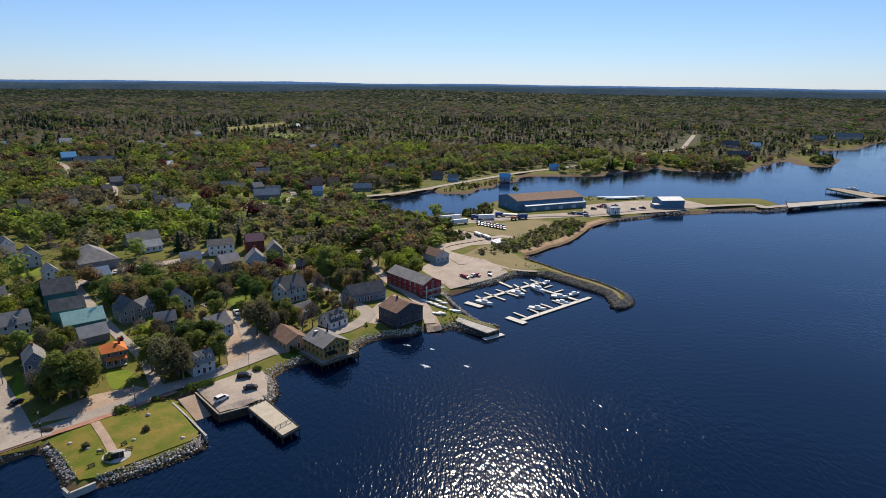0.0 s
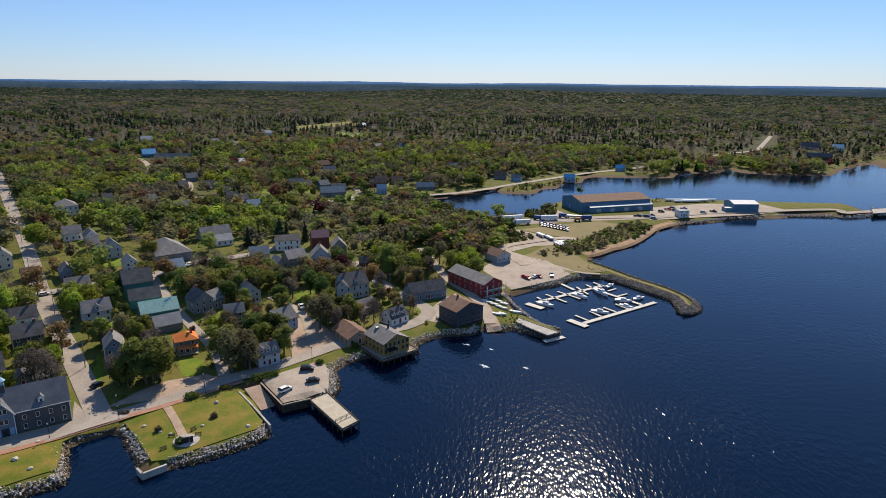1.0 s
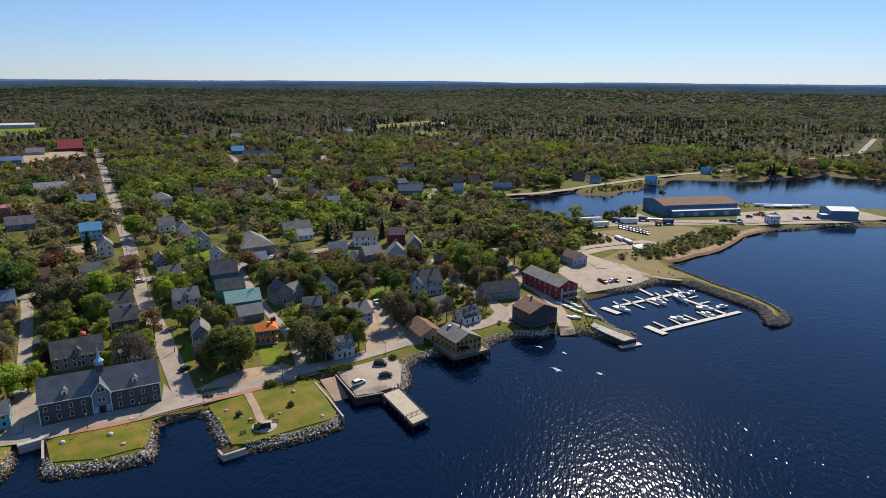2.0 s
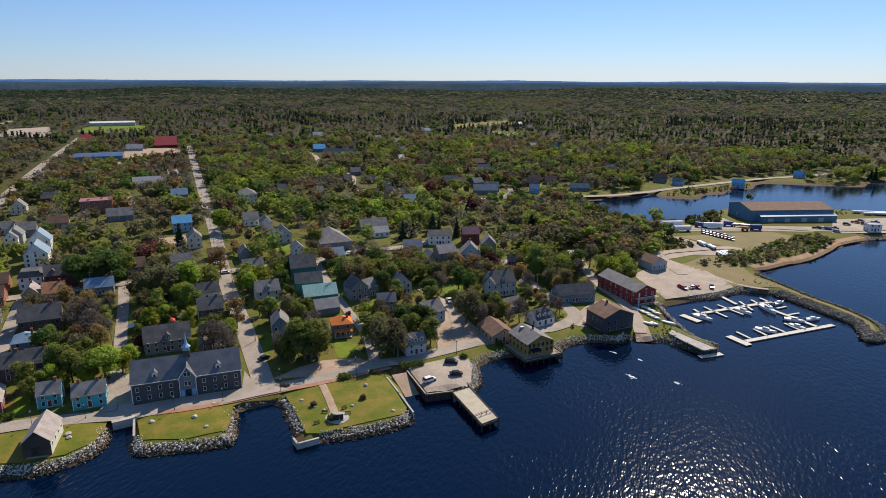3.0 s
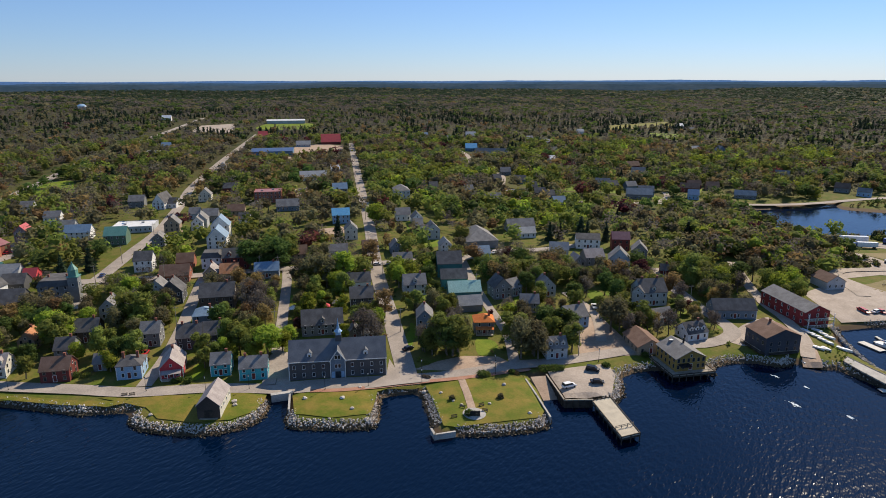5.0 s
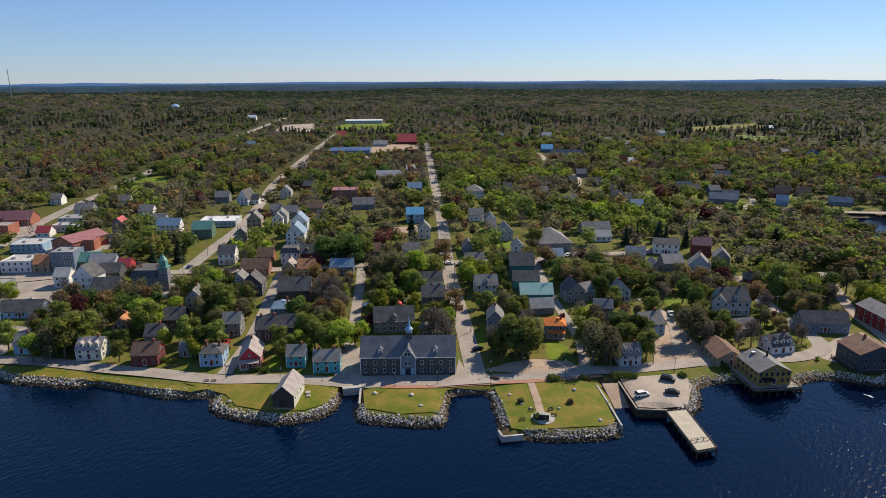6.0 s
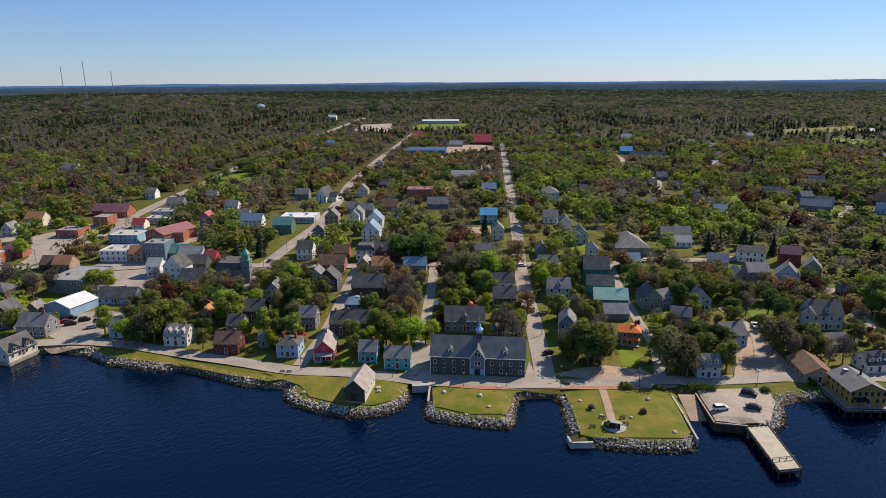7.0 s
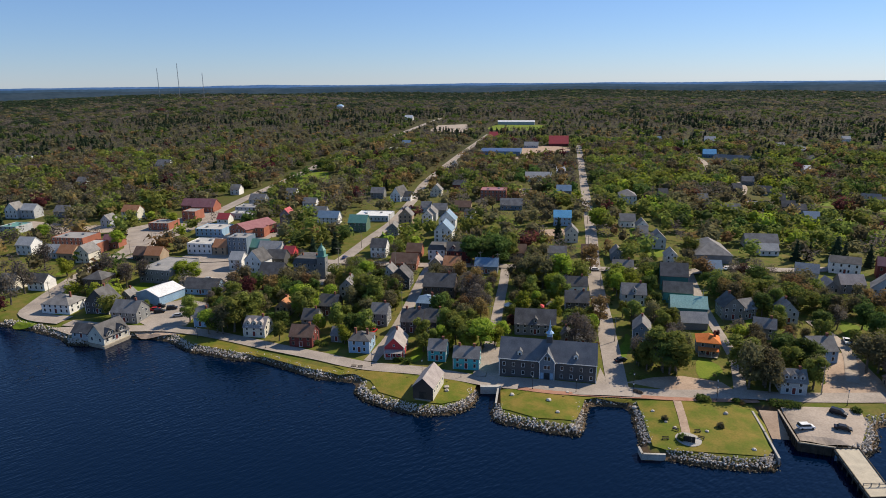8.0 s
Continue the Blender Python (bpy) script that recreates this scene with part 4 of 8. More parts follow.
lot([(-403.9, 151.2), (-403.0, 174.7), (-377.3, 170.8), (-368.5, 140.7)], ASPHALT, "car_park", "grey car park between the shops", 0.086)
lot([(-359.2, 84.1), (-369.5, 100.8), (-352.5, 141.1), (-330.2, 133.3), (-300.8, 100.2), (-320.5, 77.8)], ASPHALT, "car_park", "worn grey car park behind the shops", 0.092)
lot([(-458.9, 90.3), (-466.4, 130.2), (-474.7, 158.4), (-446.9, 152.6), (-411.8, 103.3), (-389.9, 70.9)], ASPHALT, "car_park", "grey forecourts along the main street", 0.098)
lot([(-550.4, 544.9), (-546.8, 610.0), (-505.4, 573.9), (-518.1, 520.0)], TAN, "bare_ground", "bare sandy yard", 0.104)
lot([(-553.9, 243.1), (-550.6, 293.9), (-516.4, 284.0), (-504.9, 241.7)], LAWN, "lawn", "open green field among the trees", 0.110)
lot([(-275.8, 286.8), (-266.3, 302.1), (-253.2, 295.2), (-262.6, 277.0)], TAN, "bare_ground", "bare sandy yard", 0.116)
lot([(-370.1, 1139.8), (-310.2, 1312.0), (-266.9, 1217.9), (-336.2, 1051.6)], DRY_LAWN, "field", "far green clearing in the woods", 0.122)
lot([(-147.0, 129.0), (-144.0, 134.4), (-145.6, 135.5), (-149.2, 131.1)], GRAVEL, "gravel_lot", "gravel at the head of the little dock", 0.128)
lot([(-6.3, 263.7), (-1.4, 265.9), (2.7, 247.2), (-3.3, 245.5)], TAN, "boat_ramp", "tan gravel boat ramp", 0.050)
lot([(-846.1, 626.0), (-917.0, 703.3), (-899.4, 759.3), (-788.0, 659.5)], GRAVEL, "car_park", "pale car park of a far store", 0.056)
lot([(-563.1, 490.1), (-525.7, 521.5), (-596.3, 593.5), (-585.1, 633.3), (-550.5, 634.0), (-485.6, 555.0), (-510.8, 530.2), (-501.5, 496.9), (-529.2, 463.0)], TAN, "bare_ground", "bare sandy yard round the far sheds", 0.062)
lot([(-811.8, 718.5), (-861.4, 796.8), (-807.1, 845.8), (-770.7, 832.0), (-732.8, 766.6), (-775.5, 721.0)], LAWN, "lawn", "mown grass before the far school", 0.068)
lot([(-31.4, 250.8), (-28.9, 262.0), (-26.8, 270.7), (-23.1, 280.3), (-19.3, 286.5), (-3.7, 267.4), (-4.8, 259.2), (-23.8, 248.8)], GRAVEL, "gravel_yard", "pale gravel yard behind the dark loft", 0.074)
lot([(-524.9, 412.4), (-540.8, 440.7), (-547.7, 452.9), (-495.6, 399.7), (-492.6, 388.8)], GRAVEL, "car_park", "pale car park inland", 0.080)
lot([(-381.8, 375.0), (-378.4, 389.3), (-361.2, 372.2), (-354.9, 347.7)], TAN, "bare_ground", "bare sandy yard", 0.086)
lot([(-148.1, 132.2), (-157.2, 142.2), (-166.0, 152.6), (-164.5, 154.1), (-147.2, 138.0), (-122.5, 158.2), (-129.4, 169.2), (-117.3, 159.6)], ASPHALT, "forecourt", "worn asphalt round the hall", 0.092)
round_lawn(-105.5, 197.2, 4.3, 8.2, 30, 0.044)
round_lawn(-133.6, 188.3, 1.7, 10.4, 29, 0.048)
round_lawn(-179.0, 125.3, 2.9, 6.7, 40, 0.052)
round_lawn(-87.7, 269.7, 3.6, 10.3, 29, 0.056)
round_lawn(-56.7, 269.1, 2.5, 6.9, 30, 0.060)
round_lawn(-113.1, 244.6, 3.0, 9.5, 29, 0.064)
round_lawn(-127.4, 307.2, 3.0, 8.0, 30, 0.040)
round_lawn(-82.2, 223.5, 2.7, 7.8, 31, 0.044)
round_lawn(-86.0, 280.8, 2.7, 7.8, 30, 0.048)
round_lawn(-53.2, 275.0, 3.0, 7.0, 29, 0.052)
round_lawn(-32.0, 263.7, 3.2, 3.8, 29, 0.056)
round_lawn(-22.8, 256.8, 2.2, 4.2, 28, 0.060)
round_lawn(-223.7, 320.2, 4.2, 20.1, 41, 0.064)
round_lawn(-196.9, 205.3, 3.7, 4.5, 41, 0.040)
round_lawn(-136.0, 194.4, 1.8, 7.6, 41, 0.044)
round_lawn(-155.7, 230.7, 2.1, 8.7, 43, 0.048)
round_lawn(-151.3, 260.0, 1.9, 9.8, 41, 0.052)
round_lawn(-105.5, 197.8, 3.1, 7.9, 42, 0.056)
round_lawn(-326.2, 64.8, 5.1, 11.0, 48, 0.060)
round_lawn(-311.8, 16.2, 5.2, 3.3, 40, 0.064)
round_lawn(-200.8, 194.9, 3.6, 5.8, 50, 0.040)
round_lawn(-300.7, 198.2, 2.6, 7.0, 48, 0.044)
round_lawn(-247.2, 210.7, 2.4, 7.6, 50, 0.048)
round_lawn(-250.6, 310.3, 3.5, 10.9, 47, 0.052)
round_lawn(-281.5, 255.6, 3.4, 7.6, 50, 0.056)
round_lawn(-251.8, 443.8, 9.2, 15.0, 40, 0.060)
round_lawn(-238.7, 524.2, 9.5, 17.8, 39, 0.064)
round_lawn(-189.4, 495.3, 7.8, 15.8, 39, 0.040)
round_lawn(-171.0, 543.2, 8.3, 14.0, 38, 0.044)
round_lawn(-134.9, 539.0, 7.1, 13.3, 38, 0.048)
round_lawn(-194.5, 459.9, 6.4, 12.1, 39, 0.052)
round_lawn(-111.7, 585.3, 7.2, 13.4, 32, 0.056)
round_lawn(-198.6, 303.2, 4.6, 11.7, 31, 0.060)
round_lawn(-185.9, 262.0, 2.9, 5.6, 31, 0.064)
round_lawn(-412.8, 187.6, 4.0, 10.3, 49, 0.040)
round_lawn(-568.2, 284.9, 14.1, 17.8, 47, 0.044)
round_lawn(-420.9, 278.9, 5.4, 11.7, 48, 0.048)
round_lawn(-417.4, 104.9, 4.4, 7.3, 49, 0.052)
round_lawn(-381.9, 42.7, 4.3, 6.6, 50, 0.056)
round_lawn(-312.3, 26.9, 5.1, 3.2, 50, 0.060)
round_lawn(-402.9, 683.1, 13.4, 18.7, 13, 0.064)
round_lawn(-144.9, 556.1, 8.6, 13.7, 15, 0.040)
round_lawn(-112.0, 592.0, 8.2, 11.2, 11, 0.044)
round_lawn(-198.4, 527.6, 7.0, 10.7, 15, 0.048)
round_lawn(-244.3, 1025.1, 26.1, 38.0, 19, 0.052)
round_lawn(-352.5, 141.1, 2.7, 6.1, 49, 0.056)
round_lawn(-473.0, 146.5, 4.2, 7.7, 49, 0.060)

# the beach, and the lane out to the breakwater
SAND = surface("brown_beach_sand", (0.25, 0.155, 0.085), (0.33, 0.225, 0.135), size=4, fine=0.4, bump=0.04)
shore = smooth_line(BEACH[:7], 6.0)
ahead = np.gradient(shore, axis=0)
inland = shore + 6.5 * np.stack([-ahead[:, 1], ahead[:, 0]], 1) / np.hypot(*ahead.T)[:, None]
structure(patch("beach", [tuple(q) for q in shore] + [tuple(q) for q in inland[::-1]], SAND, 0.05), "brown sand beach along the inner bay", "beach")
road([(18.2, 351.3), (28.5, 342.6), (38.1, 333.8), (46.1, 329.6), (54.0, 329.0)], 2.4, GRAVEL, "pale gravel lane to the breakwater", 0.09)

# brick walk along the shore road, park path and its paved ring
verts, faces = strip([(-136.5, 136.3), (-126.6, 143.4), (-113.8, 157.1), (-99.9, 169.5), (-87.1, 183.9), (-83.6, 189.2)], 2.2, 0.25)
structure(part("brick_walk", cells("brick_walk", verts, faces, BRICK_WALK)), "red brick walk beside the shore road", "path")
verts, faces = strip([(-99.0, 168.7), (-92.1, 160.7), (-86.5, 153.7)], 2.4, 0.2)
structure(part("park_path", cells("park_path", verts, faces, TAN)), "tan gravel path across the park lawn", "path")
ring = [(-84.5 + 3.6 * math.cos(a), 151.6 + 3.3 * math.sin(a)) for a in np.linspace(0, 2 * math.pi, 25)[:-1]]
structure(patch("paved_ring", ring, CONCRETE, 0.22), "pale paved ring at the end of the park path", "path")
verts, faces = strip([(51.0, 345.1), (60.3, 333.6), (71.0, 319.5), (80.6, 307.3), (86.6, 296.0), (86.6, 283.5)], 2.2, 0.06)
structure(part("breakwater_crest", cells("breakwater_crest", verts, faces, DRY_FIELD)), "brown stony crest of the breakwater", "breakwater")

# ---- houses ----

# west shore
house(-318.3, 32.2, 43, 13.4, 10.7, 4.1, "white", "grey", "hip", label="white clapboard hip-roofed house with grey shingle roof beside the shore road")
house(-305.6, 45.8, 43, 11.1, 8.9, 5.4, "charcoal", "dark", "front", label="charcoal clapboard front-gabled house with dark shingle roof and white trim")
house(-286.7, 52.7, 43, 11.7, 9.4, 4.7, "grey", "grey", "gable", label="grey shingled gabled house with grey shingle roof")
house(-312.0, 57.8, 43, 4.8, 6.0, 3.2, "grey", "grey", "front", label="grey shingled front-gabled shed with grey shingle roof", name="shed")
house(-305.4, 69.9, 26, 15.0, 14.5, 4.0, "blue", "white", "front", label="pale blue steel-sided front-gabled metal shed with white metal roof", name="metal_shed", rise=2.4, windows=False, chimney=0, door=False, trim=False)
house(-337.0, 83.1, 38, 18.0, 24.0, 6.5, "grey", "gravelroof", "flat", label="grey shingled flat-roofed commercial block with grey flat roof", name="commercial_block", chimney=0, fine=False, door=False)
house(-301.6, 89.1, 43, 17.1, 9.0, 3.0, "blue", "dark", "gable", label="pale blue clapboard gabled low shop with dark shingle roof", name="low_shop", chimney=0)
house(-260.8, 75.3, 43, 5.2, 7.0, 4.1, "blue", "grey", "gable", label="pale blue clapboard gabled house with grey shingle roof")
house(-236.1, 88.8, 43, 8.8, 8.0, 4.1, "offwhite", "weathered", "gable", label="cream clapboard gabled house with weathered cedar roof", dormers=3)
house(-249.3, 106.6, 43, 5.9, 9.0, 4.1, "tan", "rust", "front", label="tan shingled front-gabled house with rust orange shingle roof")
house(-215.3, 98.8, 43, 9.0, 8.0, 4.3, "darkred", "brown", "gable", label="dark red clapboard gabled house with brown shingle roof")
house(-210.1, 110.8, 43, 4.3, 6.0, 2.8, "grey", "grey", "gable", label="grey shingled gabled shed with grey shingle roof", name="shed")
house(-196.5, 113.3, 43, 7.8, 8.2, 4.7, "blue", "dark", "hip", label="pale blue clapboard hip-roofed house with dark shingle roof", chimney=2)

# round the hall
house(-186.4, 122.0, 48, 7.2, 12.0, 4.0, "red", "weathered", "front", label="barn red clapboard front-gabled house with weathered cedar roof", porch=True)
house(-172.0, 130.7, 43, 6.4, 7.0, 4.3, "teal", "grey", "gable", label="teal clapboard gabled house with grey shingle roof")
house(-160.5, 134.7, 43, 9.0, 7.0, 4.4, "teal", "grey", "gable", label="teal clapboard gabled house with grey shingle roof", chimney=2)
house(-199.4, 139.1, 43, 8.7, 9.0, 4.7, "charcoal", "dark", "gable", label="charcoal clapboard gabled house with dark shingle roof in a long row", chimney=2)
house(-193.7, 145.7, 43, 7.5, 9.0, 4.7, "charcoal", "dark", "gable", label="charcoal clapboard gabled house with dark shingle roof in a long row", chimney=1)
house(-212.1, 155.4, 43, 8.0, 9.0, 4.6, "slate", "steelblue", "hip", label="slate blue clapboard hip-roofed house with steel blue metal roof")
house(-167.5, 176.1, 43, 15.8, 11.0, 4.3, "grey", "dark", "gable", label="grey shingled gabled stone hall with dark shingle roof", name="stone_hall", dormers=1, chimney=0)
house(-152.2, 177.2, 43, 5.1, 6.0, 2.8, "grey", "dark", "front", label="grey shingled front-gabled shed with dark shingle roof", name="shed")
house(-179.3, 153.1, 43, 4.0, 5.0, 2.6, "brown", "grey", "gable", label="dark brown shingled gabled shed with grey shingle roof", name="shed", chimney=0)
house(-146.9, 180.4, 43, 6.6, 6.0, 3.0, "ltgrey", "ltgrey", "gable", label="pale grey clapboard gabled shed with pale grey shingle roof", name="shed", chimney=0)
house(-186.7, 222.0, 43, 10.6, 8.0, 3.9, "white", "dark", "gable", label="white clapboard gabled house with dark shingle roof")
house(-171.3, 205.2, 43, 9.9, 9.0, 4.7, "charcoal", "dark", "gable", label="charcoal clapboard gabled house with dark shingle roof")
house(-203.1, 234.2, 43, 7.1, 9.0, 4.7, "brown", "brown", "front", label="dark brown shingled front-gabled house with brown shingle roof")
house(-160.8, 230.3, 43, 10.2, 9.0, 5.1, "ltgrey", "grey", "gable", label="pale grey clapboard gabled house with grey shingle roof", dormers=1)
house(-190.4, 262.3, 43, 9.9, 7.0, 3.0, "white", "grey", "gable", label="white clapboard gabled house with grey shingle roof")
house(-205.2, 276.7, 43, 6.5, 9.0, 3.8, "slate", "grey", "front", label="slate blue clapboard front-gabled house with grey shingle roof", fine=False, chimney=0, door=False)
house(-182.6, 292.0, 43, 6.3, 8.0, 4.7, "white", "ltgrey", "front", label="white clapboard front-gabled house with pale grey shingle roof", fine=False, chimney=0, door=False)
house(-159.0, 290.6, 43, 8.5, 8.0, 4.2, "blue", "steelblue", "gable", label="pale blue clapboard gabled house with steel blue metal roof", fine=False, chimney=0, door=False)

# the long green sheds
house(-161.4, 261.6, 38, 12.0, 11.5, 6.8, "darkteal", "dark", "gable", label="dark teal clad gabled boat shed with dark shingle roof", name="boat_shed", windows=False, chimney=0, door=False, trim=False)
house(-150.0, 247.4, 37, 12.2, 8.5, 5.0, "darkteal", "dark", "gable", label="dark teal clad gabled boat shed with dark shingle roof", name="boat_shed", windows=False, chimney=0, door=False, trim=False)
house(-139.4, 239.0, 39, 14.5, 9.0, 3.4, "darkteal", "mint", "gable", label="dark teal clad gabled boat shed with mint green metal roof", name="boat_shed", windows=False, chimney=0, door=False, trim=False)
house(-129.6, 226.8, 44, 10.0, 7.5, 3.0, "grey", "ltgrey", "gable", label="grey shingled gabled boat shed with pale grey shingle roof", name="boat_shed", windows=False, chimney=0, door=False, trim=False)

# gardens behind the green
house(-133.8, 198.6, 35, 6.3, 10.0, 6.4, "slate", "grey", "front", label="slate blue clapboard front-gabled house with grey shingle roof")
house(-113.4, 210.0, 35, 7.8, 7.8, 4.8, "grey", "orange", "hip", label="grey shingled hip-roofed house with bright orange shingle roof", porch=True)
house(-125.8, 247.8, 49, 8.3, 9.0, 5.4, "grey", "dark", "front", label="grey shingled front-gabled house with dark shingle roof")
house(-122.4, 252.4, 70, 6.5, 8.0, 4.2, "grey", "grey", "gable", label="grey shingled gabled house with grey shingle roof", chimney=0)
house(-107.1, 239.2, 30, 7.8, 7.0, 4.4, "grey", "grey", "gable", label="grey shingled gabled house with grey shingle roof")
house(-80.7, 203.7, 40, 7.6, 7.2, 4.4, "ltgrey", "grey", "gable", label="pale grey clapboard gabled house with grey shingle roof", dormers=3)
house(-85.8, 234.7, 52, 9.5, 9.0, 4.6, "blue", "grey", "gable", label="pale blue clapboard gabled house with grey shingle roof")
house(-55.5, 228.4, 39, 9.8, 14.2, 3.0, "tan", "brown", "front", label="tan shingled front-gabled shed with brown shingle roof", name="shed", chimney=0, rise=2.6)
house(-42.1, 247.7, 51, 9.1, 7.6, 3.2, "white", "dark", "gable", label="white clapboard gabled house with dark shingle roof", dormers=3)
house(-66.6, 277.0, 40, 11.9, 11.0, 6.2, "ltgrey", "dark", "gable", label="pale grey clapboard gabled house with dark shingle roof", dormers=1, chimney=2)
house(-69.6, 274.0, 6, 5.0, 11.0, 6.4, "ltgrey", "dark", "front", label="pale grey clapboard front-gabled house with dark shingle roof")
house(-56.9, 257.9, 51, 8.6, 7.0, 2.6, "grey", "grey", "gable", label="grey shingled gabled shed with grey shingle roof", name="shed", chimney=0)
house(-32.8, 279.5, 31, 17.5, 8.5, 4.0, "slate", "dark", "gable", label="slate blue clapboard gabled house with dark shingle roof", chimney=0)
house(0.0, 346.0, 41, 9.6, 11.0, 3.8, "ltgrey", "brown", "front", label="pale grey clapboard front-gabled house with brown shingle roof", rise=2.8, fine=False, chimney=0, door=False)
house(-119.5, 344.7, 25, 13.2, 9.0, 5.6, "white", "dark", "gable", rise=2.4, label="white clapboard two-storey house with dark shingle roof", fine=True, chimney=0)
house(-128.0, 323.2, 25, 10.1, 8.0, 3.2, "ltgrey", "ltgrey", "gable", label="pale grey clapboard gabled house with pale grey shingle roof", fine=False, chimney=0, door=False)
house(-92.4, 316.3, 20, 10.5, 9.0, 6.0, "ltgrey", "grey", "front", label="pale grey clapboard front-gabled house with grey shingle roof")
house(-89.2, 342.0, 20, 8.0, 9.0, 4.8, "grey", "grey", "front", label="grey shingled front-gabled house with grey shingle roof", fine=False, chimney=0, door=False)
house(-102.9, 352.0, 25, 9.7, 8.0, 6.6, "darkred", "wine", "gable", label="dark red gabled house with wine red metal roof", fine=False, chimney=0, door=False)
house(-70.6, 321.0, 20, 4.0, 6.0, 2.6, "darkred", "dark", "gable", label="dark red gabled house with dark shingle roof")
house(-176.4, 317.6, 43, 18.1, 26.0, 4.0, "grey", "grey", "hip", label="grey shingled hip-roofed low hall with grey shingle roof", name="low_hall", chimney=0, windows=False, fine=False, door=False)
house(-167.6, 355.9, 43, 17.3, 10.0, 3.5, "ltgrey", "grey", "gable", label="pale grey clapboard gabled low hall with grey shingle roof", name="low_hall", chimney=0, fine=False, door=False)
house(-157.6, 344.9, 43, 9.5, 7.0, 3.0, "white", "pale", "gable", label="white clapboard gabled house with pale flat roof", fine=False, chimney=0, door=False)

# Water Street
house(-295.5, 184.5, 43, 8.6, 9.0, 5.8, "white", "dark", "gable", label="white clapboard gabled house with dark shingle roof", fine=False, chimney=0, door=False)
house(-281.5, 198.5, 43, 8.4, 9.0, 3.5, "brickred", "brown", "gable", label="red brick gabled house with brown shingle roof", fine=False, chimney=0, door=False)
house(-270.5, 206.0, 43, 9.3, 9.0, 5.4, "white", "dark", "mansard", label="white clapboard mansard-roofed house with dark shingle roof", fine=False, chimney=0, door=False)
house(-258.6, 211.5, 43, 12.5, 9.0, 6.3, "darkred", "dark", "gable", label="dark red gabled house with dark shingle roof", dormers=2, fine=False, chimney=0, door=False)
house(-247.2, 222.2, 43, 10.6, 9.0, 5.9, "white", "dark", "gable", label="white clapboard gabled house with dark shingle roof", fine=True, chimney=0)
house(-241.4, 236.6, 43, 11.6, 9.0, 4.4, "tan", "brown", "gable", label="tan shingled gabled house with brown shingle roof", fine=False, chimney=0, door=False)
house(-228.2, 254.9, 43, 10.5, 7.0, 3.5, "white", "grey", "gable", label="white clapboard gabled house with grey shingle roof", fine=False, chimney=0, door=False)
house(-268.5, 182.9, 43, 13.5, 10.0, 3.5, "brickred", "brown", "gable", label="red brick gabled house with brown shingle roof", chimney=0)
house(-254.0, 192.5, 43, 6.7, 9.0, 4.2, "tan", "weathered", "front", label="tan shingled front-gabled house with weathered cedar roof")
house(-247.0, 197.6, 43, 8.5, 9.0, 4.0, "tan", "rust", "gable", label="tan shingled gabled house with rust orange shingle roof")
house(-222.9, 171.1, 43, 14.3, 11.0, 5.9, "brown", "dark", "gable", label="dark brown shingled gabled house with dark shingle roof")
house(-245.1, 164.7, 43, 9.2, 9.0, 5.6, "charcoal", "dark", "front", label="charcoal clapboard front-gabled house with dark shingle roof")
house(-234.9, 210.2, 43, 11.5, 8.0, 3.9, "slate", "steelblue", "gable", label="slate blue clapboard gabled house with steel blue metal roof")
house(-252.1, 139.9, 43, 6.9, 9.0, 5.2, "ltgrey", "grey", "front", label="pale grey clapboard front-gabled house with grey shingle roof")
house(-237.8, 122.1, 43, 8.7, 9.0, 4.6, "brown", "dark", "gable", label="dark brown shingled gabled house with dark shingle roof")
house(-228.5, 108.9, 43, 6.3, 8.0, 4.6, "grey", "dark", "gable", label="grey shingled gabled house with dark shingle roof")
house(-213.3, 132.5, 43, 6.8, 8.0, 5.4, "grey", "grey", "gable", label="grey shingled gabled house with grey shingle roof")
house(-295.6, 230.3, 43, 10.5, 12.0, 6.9, "white", "steelblue", "front", label="white clapboard front-gabled house with steel blue metal roof", fine=False, chimney=0, door=False)
house(-311.5, 245.6, 43, 10.4, 10.0, 8.0, "white", "steelblue", "front", label="white clapboard front-gabled house with steel blue metal roof", fine=False, chimney=0, door=False)
house(-341.6, 255.3, 43, 7.4, 9.0, 5.4, "ltgrey", "grey", "front", label="pale grey clapboard front-gabled house with grey shingle roof", fine=False, chimney=0, door=False)
house(-340.6, 233.8, 43, 8.8, 8.0, 7.5, "tan", "grey", "front", label="tan shingled front-gabled house with grey shingle roof", fine=False, chimney=0, door=False)
house(-327.6, 215.3, 43, 6.7, 8.0, 4.6, "grey", "grey", "front", label="grey shingled front-gabled house with grey shingle roof", fine=False, chimney=0, door=False)
house(-274.7, 311.2, 43, 11.1, 9.0, 5.5, "blue", "azure", "gable", label="pale blue clapboard gabled house with azure blue metal roof", fine=False, chimney=0, door=False)
house(-244.8, 285.7, 43, 7.4, 9.0, 6.1, "offwhite", "grey", "front", label="cream clapboard front-gabled house with grey shingle roof", fine=False, chimney=0, door=False)
house(-219.6, 271.4, 43, 7.9, 8.0, 2.6, "brown", "brown", "gable", label="dark brown shingled gabled house with brown shingle roof", fine=False, chimney=0, door=False)
house(-381.4, 199.1, 43, 14.2, 9.0, 4.6, "white", "steelblue", "gable", label="white clapboard gabled house with steel blue metal roof", fine=False, chimney=0, door=False)
house(-372.4, 229.2, 43, 23.6, 18.0, 3.5, "ltgrey", "white", "flat", label="pale grey clapboard flat-roofed low shop with white metal roof", name="low_shop", fine=False, chimney=0, door=False)
house(-352.9, 205.3, 43, 11.9, 10.0, 5.6, "green", "greenm", "gable", label="green clapboard gabled house with green metal roof", fine=False, chimney=0, door=False)

